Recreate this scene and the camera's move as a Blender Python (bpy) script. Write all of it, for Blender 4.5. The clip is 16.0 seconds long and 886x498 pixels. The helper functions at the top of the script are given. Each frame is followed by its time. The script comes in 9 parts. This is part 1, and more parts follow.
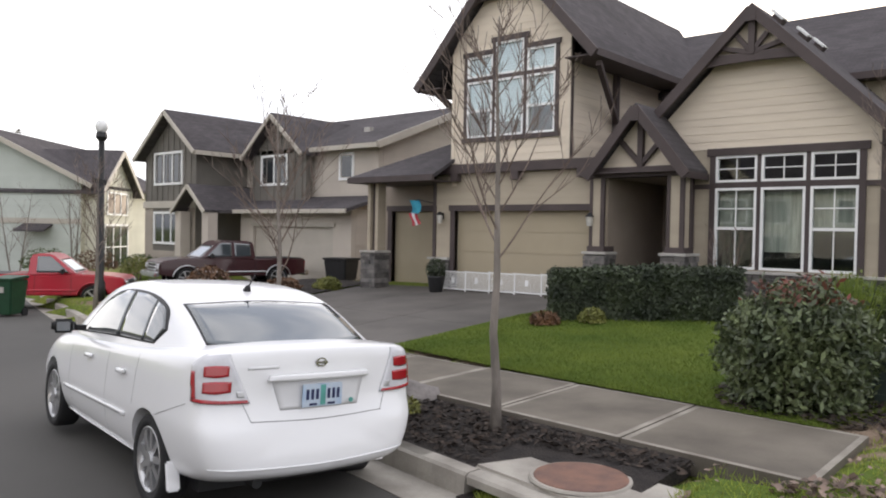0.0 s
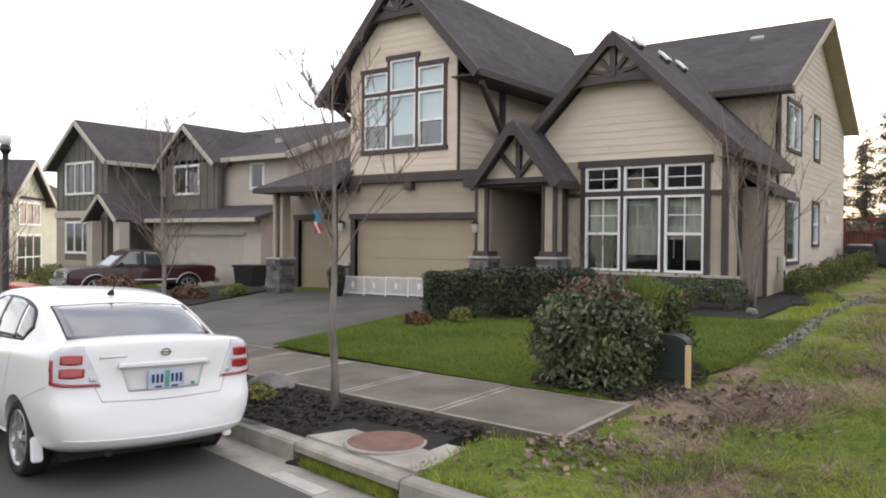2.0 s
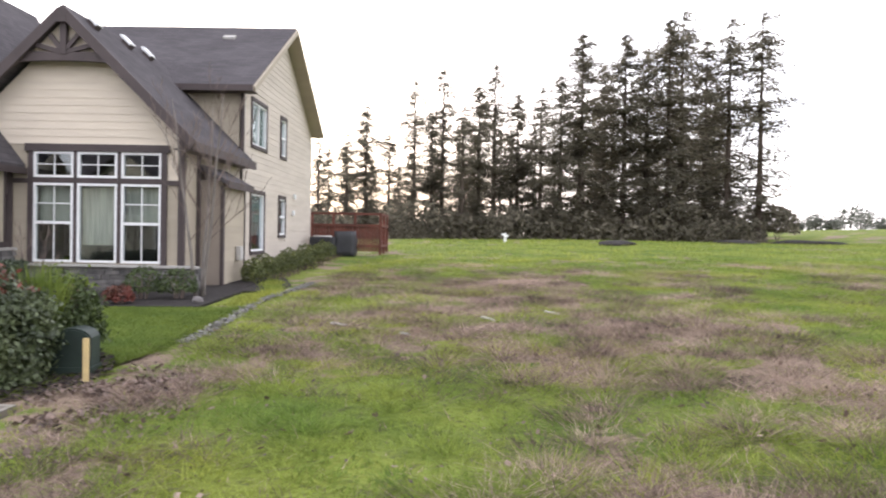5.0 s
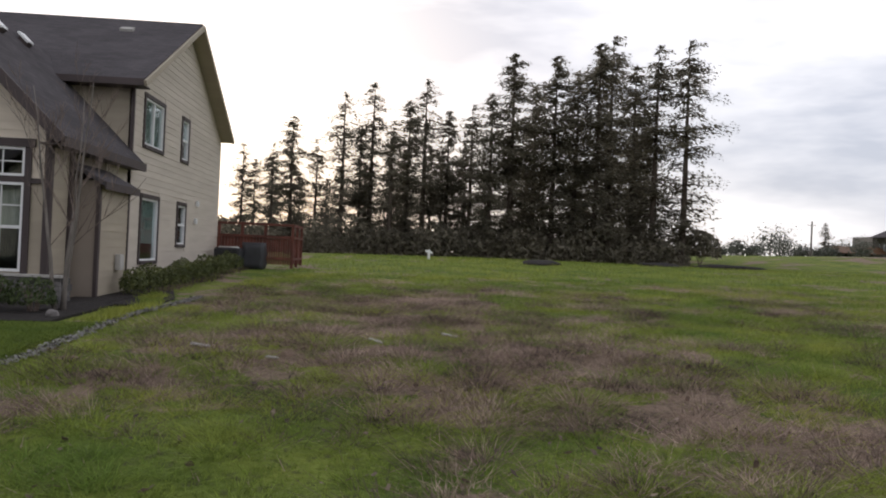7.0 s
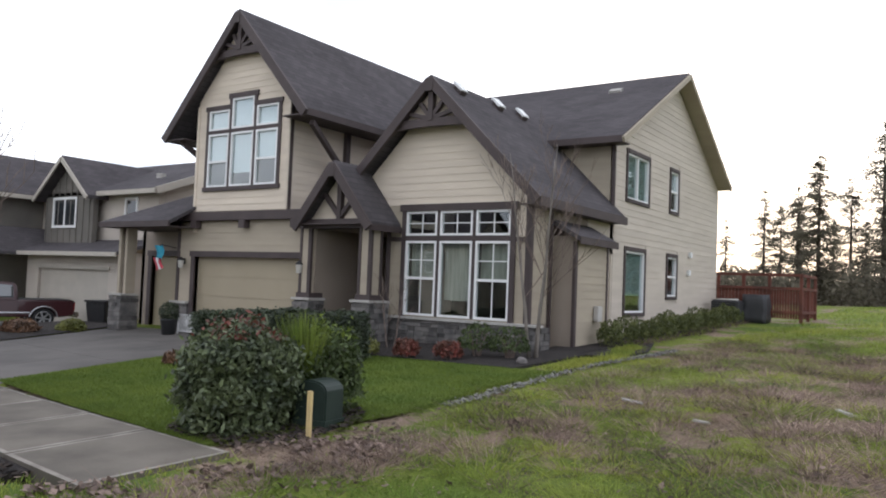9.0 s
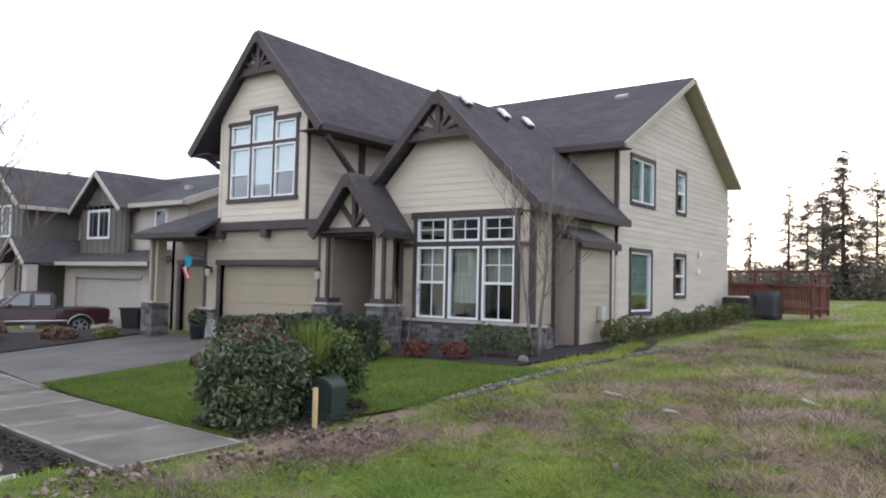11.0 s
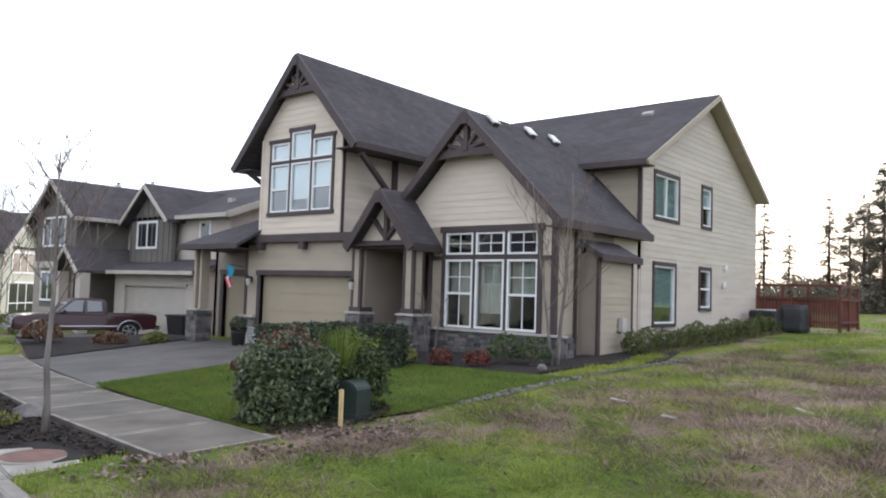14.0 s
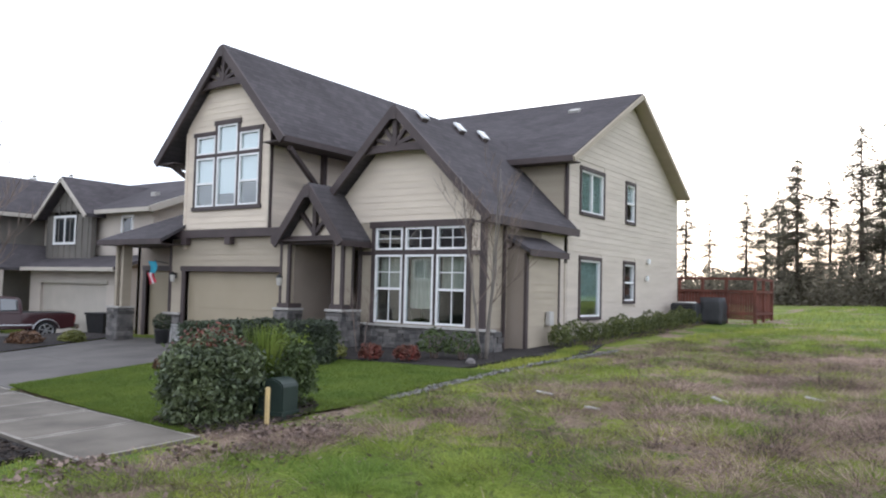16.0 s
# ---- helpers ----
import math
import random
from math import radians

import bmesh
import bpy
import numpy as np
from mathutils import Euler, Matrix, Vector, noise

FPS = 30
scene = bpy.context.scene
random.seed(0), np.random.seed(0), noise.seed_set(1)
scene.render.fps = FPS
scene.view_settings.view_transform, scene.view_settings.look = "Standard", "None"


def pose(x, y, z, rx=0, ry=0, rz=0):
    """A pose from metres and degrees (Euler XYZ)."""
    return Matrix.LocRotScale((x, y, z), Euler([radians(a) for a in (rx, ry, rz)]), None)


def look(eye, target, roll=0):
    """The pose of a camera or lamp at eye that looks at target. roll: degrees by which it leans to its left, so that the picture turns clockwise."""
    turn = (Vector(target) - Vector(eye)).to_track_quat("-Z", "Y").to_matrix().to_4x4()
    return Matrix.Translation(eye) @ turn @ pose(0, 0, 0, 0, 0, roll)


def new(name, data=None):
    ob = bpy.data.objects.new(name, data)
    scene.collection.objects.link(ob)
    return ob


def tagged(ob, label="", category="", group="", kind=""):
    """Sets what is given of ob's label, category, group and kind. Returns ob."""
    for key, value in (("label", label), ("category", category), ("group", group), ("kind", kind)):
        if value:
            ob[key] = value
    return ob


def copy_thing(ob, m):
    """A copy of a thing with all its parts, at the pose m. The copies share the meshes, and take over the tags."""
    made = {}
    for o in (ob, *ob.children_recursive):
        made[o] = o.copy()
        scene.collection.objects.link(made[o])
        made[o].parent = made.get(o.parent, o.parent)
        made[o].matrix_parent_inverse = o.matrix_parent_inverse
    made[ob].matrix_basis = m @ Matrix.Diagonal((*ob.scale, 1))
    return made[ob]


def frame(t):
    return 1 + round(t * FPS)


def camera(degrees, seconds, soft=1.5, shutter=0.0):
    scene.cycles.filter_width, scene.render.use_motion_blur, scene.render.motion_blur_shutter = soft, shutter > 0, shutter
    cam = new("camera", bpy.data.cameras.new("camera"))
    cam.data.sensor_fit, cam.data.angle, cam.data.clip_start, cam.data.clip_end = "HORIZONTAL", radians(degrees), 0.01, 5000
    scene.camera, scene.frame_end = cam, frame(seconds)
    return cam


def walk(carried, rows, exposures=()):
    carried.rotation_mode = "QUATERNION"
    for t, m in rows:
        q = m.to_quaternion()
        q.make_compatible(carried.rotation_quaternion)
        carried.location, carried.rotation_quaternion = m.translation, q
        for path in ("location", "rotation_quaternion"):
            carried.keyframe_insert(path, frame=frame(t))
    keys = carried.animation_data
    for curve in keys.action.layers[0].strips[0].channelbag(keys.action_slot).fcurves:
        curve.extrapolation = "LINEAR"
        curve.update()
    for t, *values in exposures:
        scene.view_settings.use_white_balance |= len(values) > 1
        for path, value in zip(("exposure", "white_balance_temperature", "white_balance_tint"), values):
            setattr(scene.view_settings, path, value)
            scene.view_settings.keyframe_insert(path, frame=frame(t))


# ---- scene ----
cam = camera(59.6, 16.0, soft=1.95, shutter=0.15)
PATH = [
    (0, (3.665, -16.112, 1.393), (2.353, -14.603, 1.35), 1.1),
    (0.5, (4.054, -16.181, 1.382), (2.681, -14.728, 1.34), 0.1),
    (1, (4.491, -16.295, 1.411), (3.206, -14.763, 1.439), 0.6),
    (1.5, (4.812, -16.397, 1.427), (3.594, -14.811, 1.404), 0.2),
    (2, (5.205, -16.467, 1.445), (4.024, -14.853, 1.418), 0.5),
    (2.5, (5.476, -16.62, 1.451), (4.264, -15.031, 1.39), 0.1),
    (3, (5.771, -16.675, 1.462), (4.542, -15.097, 1.452), -1.0),
    (3.5, (5.969, -16.72, 1.492), (4.971, -14.986, 1.498), 0.5),
    (4, (6.09, -16.72, 1.49), (5.515, -14.805, 1.461), 0.1),
    (4.5, (6.244, -16.569, 1.51), (5.9, -14.599, 1.505), 2.1),
    (5, (6.363, -16.281, 1.48), (6.317, -14.282, 1.444), 1.1),
    (5.2, (6.43, -16.15, 1.478), (6.492, -14.151, 1.489), 1.8),
    (7.3, (7.17, -14.87, 1.437), (7.293, -12.874, 1.451), 2.6),
    (7.5, (7.287, -14.752, 1.436), (7.149, -12.757, 1.465), 1.4),
    (8, (7.605, -14.481, 1.485), (6.976, -12.582, 1.485), 1.2),
    (8.5, (7.752, -14.262, 1.474), (6.766, -12.525, 1.59), 2.4),
    (9, (8.026, -14.09, 1.464), (6.889, -12.447, 1.556), 2.3),
    (11.5, (9.14, -14.743, 1.541), (7.902, -13.175, 1.637), 0.6),
    (12, (9.39, -14.894, 1.537), (8.087, -13.381, 1.639), -0.7),
    (12.5, (9.566, -15.031, 1.572), (8.313, -13.477, 1.697), 0.7),
    (13, (9.632, -15.156, 1.577), (8.339, -13.634, 1.667), 0.2),
    (13.5, (9.68, -15.142, 1.589), (8.416, -13.599, 1.731), 0.9),
    (14, (9.685, -15.083, 1.581), (8.407, -13.548, 1.695), 1.8),
    (14.5, (9.687, -15.065, 1.582), (8.411, -13.527, 1.652), 1.3),
    (15, (9.69, -15.061, 1.567), (8.396, -13.537, 1.617), 2.6),
    (15.5, (9.702, -15.06, 1.577), (8.431, -13.518, 1.632), 1.7),
    (16, (9.744, -15.078, 1.595), (8.607, -13.436, 1.7), 1.4),
]
EXPOSURES = [(0.0, 0.28, 6450, 13), (2.5, 0.38, 6500, 14), (3.5, 0.62, 6300, 14), (5.2, 0.87, 6200, 16), (6.2, 0.1, 6200, 14), (7.3, -0.65, 6250, 14), (7.6, -0.62, 6250, 14), (8.0, -0.28, 6150, 14), (8.5, -0.02, 6100, 13), (9.2, 0.20, 6000, 12), (11.3, 0.43, 5800, 12), (14.5, 0.34, 5800, 12), (16.0, 0.48, 5800, 12)]
walk(cam, [(t, look(eye, target, roll)) for t, eye, target, roll in PATH], exposures=EXPOSURES)

# ---- world, sun ----
SUN_AZ = radians(-11.0)      # turn of the sun from +y towards +x
SUN_EL = radians(9.0)
world = bpy.data.worlds.new("sky")
scene.world = world
world.use_nodes = True
wn, wl = world.node_tree.nodes, world.node_tree.links
wn.clear()
w_out = wn.new("ShaderNodeOutputWorld")
w_bg = wn.new("ShaderNodeBackground")
w_sky = wn.new("ShaderNodeTexSky")
w_sky.sky_type = "NISHITA"
w_sky.sun_disc = False
w_sky.sun_elevation = radians(14.0)
w_sky.sun_rotation = SUN_AZ
w_sky.dust_density = 2.0
w_bg.inputs["Strength"].default_value = 0.155
# a broken sheet of pale cloud before the sky
w_tc = wn.new("ShaderNodeTexCoord")
w_map = wn.new("ShaderNodeMapping")
w_map.inputs["Scale"].default_value = (1.6, 1.6, 6.0)
w_noise = wn.new("ShaderNodeTexNoise")
w_noise.inputs["Scale"].default_value = 1.7
w_noise.inputs["Detail"].default_value = 5.0
w_noise.inputs["Roughness"].default_value = 0.55
w_ramp = wn.new("ShaderNodeValToRGB")
w_ramp.color_ramp.elements[0].position = 0.36
w_ramp.color_ramp.elements[0].color = (6.2, 6.5, 7.2, 1)
w_ramp.color_ramp.elements[1].position = 0.60
w_ramp.color_ramp.elements[1].color = (12.0, 11.8, 11.6, 1)
w_mix = wn.new("ShaderNodeMixRGB")
w_mix.inputs["Fac"].default_value = 0.82
wl.new(w_tc.outputs["Generated"], w_map.inputs["Vector"])
wl.new(w_map.outputs["Vector"], w_noise.inputs["Vector"])
wl.new(w_noise.outputs["Fac"], w_ramp.inputs["Fac"])
wl.new(w_sky.outputs["Color"], w_mix.inputs["Color1"])
wl.new(w_ramp.outputs["Color"], w_mix.inputs["Color2"])
wl.new(w_mix.outputs["Color"], w_bg.inputs["Color"])
wl.new(w_bg.outputs["Background"], w_out.inputs["Surface"])

sun_data = bpy.data.lights.new("sun", "SUN")
sun_data.energy = 2.2
sun_data.angle = radians(14.0)
sun_data.color = (1.0, 0.9, 0.78)
sun = new("sun", sun_data)
sun_dir = Vector((math.sin(SUN_AZ) * math.cos(SUN_EL), math.cos(SUN_AZ) * math.cos(SUN_EL), math.sin(SUN_EL)))
sun.matrix_world = look(sun_dir * 60, (0, 0, 0))

# ---- materials ----


def material(name, color, color2=None, rough=0.7, metal=0.0, scale=8.0, fine=60.0, bump=0.15, spread=0.12,
             vary=0.0, stretch=(1, 1, 1), spec=0.4, coat=0.0, island=False, dist=0.01, glow=0.0):
    """A surface with stains at a large scale, grain at a small one, and a fine relief."""
    m = bpy.data.materials.new(name)
    m.use_nodes = True
    n, l = m.node_tree.nodes, m.node_tree.links
    b = n["Principled BSDF"]
    b.inputs["Roughness"].default_value = rough
    b.inputs["Metallic"].default_value = metal
    b.inputs["Specular IOR Level"].default_value = spec
    b.inputs["Coat Weight"].default_value = coat
    b.inputs["Coat Roughness"].default_value = 0.04
    tc = n.new("ShaderNodeTexCoord")
    mp = n.new("ShaderNodeMapping")
    mp.inputs["Scale"].default_value = stretch
    l.new(tc.outputs["Object"], mp.inputs["Vector"])
    big = n.new("ShaderNodeTexNoise")
    big.inputs["Scale"].default_value = scale
    big.inputs["Detail"].default_value = 4.0
    small = n.new("ShaderNodeTexNoise")
    small.inputs["Scale"].default_value = fine
    small.inputs["Detail"].default_value = 3.0
    l.new(mp.outputs["Vector"], big.inputs["Vector"])
    l.new(mp.outputs["Vector"], small.inputs["Vector"])
    ramp = n.new("ShaderNodeValToRGB")
    c2 = color2 or tuple(c * (1 - 2 * spread) for c in color)
    ramp.color_ramp.elements[0].position = 0.35
    ramp.color_ramp.elements[0].color = (*c2, 1)
    ramp.color_ramp.elements[1].position = 0.65
    ramp.color_ramp.elements[1].color = (*color, 1)
    l.new(big.outputs["Fac"], ramp.inputs["Fac"])
    grain = n.new("ShaderNodeMapRange")
    grain.inputs["To Min"].default_value = 1.0 - spread
    grain.inputs["To Max"].default_value = 1.0 + spread
    l.new(small.outputs["Fac"], grain.inputs["Value"])
    mul = n.new("ShaderNodeVectorMath")
    mul.operation = "SCALE"
    l.new(ramp.outputs["Color"], mul.inputs[0])
    l.new(grain.outputs["Result"], mul.inputs["Scale"])
    last = mul.outputs["Vector"]
    if vary:
        if island:
            rnd = n.new("ShaderNodeNewGeometry").outputs["Random Per Island"]
        else:
            rnd = n.new("ShaderNodeObjectInfo").outputs["Random"]
        vr = n.new("ShaderNodeMapRange")
        vr.inputs["To Min"].default_value = 1.0 - vary
        vr.inputs["To Max"].default_value = 1.0 + vary
        l.new(rnd, vr.inputs["Value"])
        mul2 = n.new("ShaderNodeVectorMath")
        mul2.operation = "SCALE"
        l.new(last, mul2.inputs[0])
        l.new(vr.outputs["Result"], mul2.inputs["Scale"])
        last = mul2.outputs["Vector"]
    l.new(last, b.inputs["Base Color"])
    if bump:
        bp = n.new("ShaderNodeBump")
        bp.inputs["Strength"].default_value = bump
        bp.inputs["Distance"].default_value = dist
        l.new(small.outputs["Fac"], bp.inputs["Height"])
        l.new(bp.outputs["Normal"], b.inputs["Normal"])
    if glow:
        tl = n.new("ShaderNodeBsdfTranslucent")
        l.new(last, tl.inputs["Color"])
        mx = n.new("ShaderNodeMixShader")
        mx.inputs["Fac"].default_value = glow
        l.new(b.outputs["BSDF"], mx.inputs[1])
        l.new(tl.outputs["BSDF"], mx.inputs[2])
        l.new(mx.outputs["Shader"], n["Material Output"].inputs["Surface"])
    return m


def glass_material(name, tint, gloss):
    """A window pane: see-through, with a mirror sheen that grows at a slant."""
    m = bpy.data.materials.new(name)
    m.use_nodes = True
    n, l = m.node_tree.nodes, m.node_tree.links
    n.clear()
    out = n.new("ShaderNodeOutputMaterial")
    tr = n.new("ShaderNodeBsdfTransparent")
    tr.inputs["Color"].default_value = (*tint, 1)
    gl = n.new("ShaderNodeBsdfGlossy")
    gl.inputs["Roughness"].default_value = 0.015
    gl.inputs["Color"].default_value = (0.95, 0.97, 1.0, 1)
    lw = n.new("ShaderNodeLayerWeight")
    lw.inputs["Blend"].default_value = 0.5
    pw = n.new("ShaderNodeMath")
    pw.operation = "POWER"
    pw.inputs[1].default_value = 3.2
    fr = n.new("ShaderNodeMapRange")
    fr.inputs["To Min"].default_value = gloss
    fr.inputs["To Max"].default_value = 0.95
    l.new(lw.outputs["Facing"], pw.inputs[0])
    l.new(pw.outputs["Value"], fr.inputs["Value"])
    mix = n.new("ShaderNodeMixShader")
    l.new(fr.outputs["Result"], mix.inputs["Fac"])
    l.new(tr.outputs["BSDF"], mix.inputs[1])
    l.new(gl.outputs["BSDF"], mix.inputs[2])
    l.new(mix.outputs["Shader"], out.inputs["Surface"])
    return m


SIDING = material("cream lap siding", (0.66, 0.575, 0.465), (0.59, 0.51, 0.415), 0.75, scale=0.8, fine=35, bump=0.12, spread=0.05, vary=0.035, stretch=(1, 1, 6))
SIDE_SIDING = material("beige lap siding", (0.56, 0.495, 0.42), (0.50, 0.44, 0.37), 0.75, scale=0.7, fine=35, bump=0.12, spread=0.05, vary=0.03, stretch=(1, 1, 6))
TAN_SIDING = material("tan lap siding", (0.40, 0.345, 0.265), (0.36, 0.31, 0.24), 0.75, scale=0.8, fine=35, bump=0.12, spread=0.05, vary=0.035, stretch=(1, 1, 6))
TAUPE = material("taupe paint and recess shade", (0.30, 0.25, 0.205), (0.26, 0.215, 0.175), 0.75, scale=1.2, fine=45, bump=0.1, spread=0.06, vary=0.03)
BROWN = material("dark brown trim paint", (0.072, 0.054, 0.052), (0.056, 0.042, 0.041), 0.65, scale=2.0, fine=50, bump=0.15, spread=0.1, vary=0.05)
DOOR_TAN = material("tan garage door paint", (0.36, 0.305, 0.215), (0.33, 0.28, 0.195), 0.6, scale=0.9, fine=40, bump=0.06, spread=0.04)
WHITE = material("white vinyl", (0.78, 0.78, 0.77), None, 0.45, scale=2, fine=50, bump=0.03, spread=0.03)
CAPSTONE = material("pale cap stone", (0.46, 0.44, 0.41), (0.36, 0.34, 0.31), 0.85, scale=3, fine=40, bump=0.3, spread=0.1)
STONE = material("grey ledge stone", (0.165, 0.152, 0.142), (0.085, 0.082, 0.080), 0.85, scale=5, fine=45, bump=0.6, spread=0.2, vary=0.4)
MORTAR = material("grey mortar", (0.13, 0.125, 0.12), None, 0.95, scale=6, fine=80, bump=0.4)
BLIND = material("pale window blind", (0.80, 0.83, 0.84), (0.74, 0.78, 0.79), 0.8, scale=1.0, fine=14, bump=0.05, spread=0.05)
SHEER = material("sheer cream curtain", (0.50, 0.48, 0.41), (0.33, 0.33, 0.28), 0.9, scale=5, fine=20, bump=0.1, stretch=(3, 3, 0.2))
GREEN_BLIND = material("green grey blind", (0.34, 0.44, 0.40), None, 0.8, scale=2, fine=30, bump=0.05, spread=0.05)
ROOM = material("room wall darkened for dimness", (0.10, 0.095, 0.09), None, 0.9, scale=1.5, fine=20, bump=0.0)
GLASS = glass_material("window glass", (0.86, 0.90, 0.90), 0.07)
CAR_GLASS = glass_material("tinted car glass", (0.30, 0.34, 0.36), 0.08)


def shingle_material(name, color, axis):
    """Asphalt shingles: courses across the slope, tabs of uneven tone."""
    m = material(name, color, tuple(c * 0.8 for c in color), 0.95, scale=0.7, fine=40, bump=0.3, spread=0.12, spec=0.05)
    n, l = m.node_tree.nodes, m.node_tree.links
    b = n["Principled BSDF"]
    tc = n["Texture Coordinate"]
    mp = n.new("ShaderNodeMapping")
    mp.inputs["Rotation"].default_value = (0, 0, 0) if axis == "x" else (0, 0, radians(90))
    l.new(tc.outputs["Object"], mp.inputs["Vector"])
    brick = n.new("ShaderNodeTexBrick")
    brick.inputs["Scale"].default_value = 1.0
    brick.inputs["Brick Width"].default_value = 0.28
    brick.inputs["Row Height"].default_value = 0.11
    brick.inputs["Mortar Size"].default_value = 0.006
    brick.inputs["Color1"].default_value = (0.82, 0.82, 0.82, 1)
    brick.inputs["Color2"].default_value = (1.12, 1.1, 1.1, 1)
    brick.inputs["Mortar"].default_value = (0.6, 0.6, 0.6, 1)
    l.new(mp.outputs["Vector"], brick.inputs["Vector"])
    old = b.inputs["Base Color"].links[0].from_socket
    mix = n.new("ShaderNodeMixRGB")
    mix.blend_type = "MULTIPLY"
    mix.inputs["Fac"].default_value = 0.8
    l.new(old, mix.inputs["Color1"])
    l.new(brick.outputs["Color"], mix.inputs["Color2"])
    l.new(mix.outputs["Color"], b.inputs["Base Color"])
    return m


ROOF_X = shingle_material("dark shingles running along x", (0.098, 0.090, 0.094), "x")
ROOF_Y = shingle_material("dark shingles running along y", (0.098, 0.090, 0.094), "y")
CONCRETE = material("weathered concrete", (0.158, 0.138, 0.112), (0.092, 0.079, 0.064), 0.9, scale=1.3, fine=50, bump=0.25, spread=0.12, vary=0.08)
TOOLED = material("smooth trowelled concrete edge", (0.30, 0.275, 0.235), (0.17, 0.15, 0.125), 0.85, scale=2.6, fine=45, bump=0.2, spread=0.12, vary=0.06)
CURB = material("kerb concrete", (0.36, 0.335, 0.295), (0.22, 0.20, 0.175), 0.9, scale=2.2, fine=45, bump=0.3, spread=0.13, vary=0.06)
DRIVE = material("grey driveway concrete", (0.112, 0.101, 0.092), (0.076, 0.069, 0.063), 0.85, scale=0.9, fine=60, bump=0.2, spread=0.1, vary=0.05)
ASPHALT = material("grey asphalt", (0.082, 0.077, 0.071), (0.060, 0.057, 0.053), 0.85, scale=0.35, fine=90, bump=0.45, spread=0.2)
MULCH = material("dark bark mulch", (0.026, 0.020, 0.017), (0.014, 0.011, 0.010), 0.95, scale=6, fine=50, bump=0.9, spread=0.3, dist=0.03)
CHIP = material("bark chip", (0.05, 0.036, 0.028), (0.02, 0.015, 0.012), 0.95, scale=9, fine=60, bump=0.3, vary=0.6, island=True)
RUST = material("rusty iron lid", (0.20, 0.105, 0.075), (0.13, 0.075, 0.06), 0.8, scale=7, fine=60, bump=0.5, spread=0.2)
BARK = material("pale grey bark", (0.24, 0.21, 0.185), (0.13, 0.115, 0.10), 0.9, scale=6, fine=50, bump=0.4, spread=0.2, stretch=(1, 1, 0.3))
TWIG = material("brown twig bark", (0.20, 0.155, 0.13), (0.12, 0.09, 0.075), 0.9, scale=6, fine=50, bump=0.2)
FIR_BARK = material("dark fir bark", (0.095, 0.072, 0.058), None, 0.95, scale=3, fine=30, bump=0.5)
# paler than needles are: the haze of the glare is put into the colour
FIR = material("fir needles lifted by haze", (0.23, 0.205, 0.155), (0.145, 0.132, 0.10), 0.9, scale=0.3, fine=9, bump=0.0, spread=0.2, vary=0.4, island=True, spec=0.1, glow=0.5)
LEAF = material("glossy shrub leaf", (0.150, 0.180, 0.085), (0.052, 0.070, 0.034), 0.42, scale=4, fine=30, bump=0.0, spread=0.2, vary=0.5, island=True, glow=0.25)
RED_LEAF = material("red shrub leaf", (0.22, 0.062, 0.048), (0.12, 0.055, 0.036), 0.5, scale=4, fine=30, bump=0.0, vary=0.4, island=True, glow=0.35)
HEDGE_LEAF = material("hedge leaf", (0.058, 0.074, 0.038), (0.026, 0.036, 0.020), 0.55, scale=3, fine=30, bump=0.0, vary=0.45, island=True, glow=0.2)
LIME_LEAF = material("bright green leaf", (0.21, 0.26, 0.05), (0.12, 0.17, 0.032), 0.55, scale=4, fine=30, bump=0.0, vary=0.3, island=True, glow=0.4)
BOX_LEAF = material("mid green clipped leaf", (0.085, 0.115, 0.035), (0.045, 0.065, 0.022), 0.6, scale=4, fine=30, bump=0.0, vary=0.4, island=True, glow=0.3)
LAWN = material("mown lawn", (0.110, 0.145, 0.028), (0.070, 0.108, 0.020), 0.95, scale=0.9, fine=45, bump=0.5, spread=0.22, spec=0.1, dist=0.02)
BLADE = material("lawn blade", (0.150, 0.190, 0.036), (0.090, 0.135, 0.026), 0.7, scale=1.2, fine=20, bump=0.0, vary=0.35, island=True, spec=0.15, glow=0.4)
FIELD_BLADE = material("field grass blade", (0.315, 0.340, 0.070), (0.145, 0.215, 0.042), 0.7, scale=0.5, fine=12, bump=0.0, vary=0.4, island=True, spec=0.15, glow=0.45)
DRY = material("dead grass stalk", (0.50, 0.385, 0.315), (0.28, 0.205, 0.165), 0.9, scale=0.8, fine=20, bump=0.0, vary=0.35, island=True, spec=0.1, glow=0.35)
DEAD_LEAF = material("fallen leaf", (0.27, 0.20, 0.165), (0.085, 0.06, 0.048), 0.85, scale=3, fine=30, bump=0.0, vary=0.5, island=True, glow=0.2)
WEED = material("withered weed", (0.19, 0.14, 0.12), (0.085, 0.065, 0.055), 0.9, scale=0.8, fine=20, bump=0.0, vary=0.4, island=True, spec=0.1, glow=0.3)
GRAVEL = material("pale gravel", (0.27, 0.26, 0.24), (0.14, 0.135, 0.125), 0.9, scale=14, fine=70, bump=0.5, spread=0.2, vary=0.3, island=True)


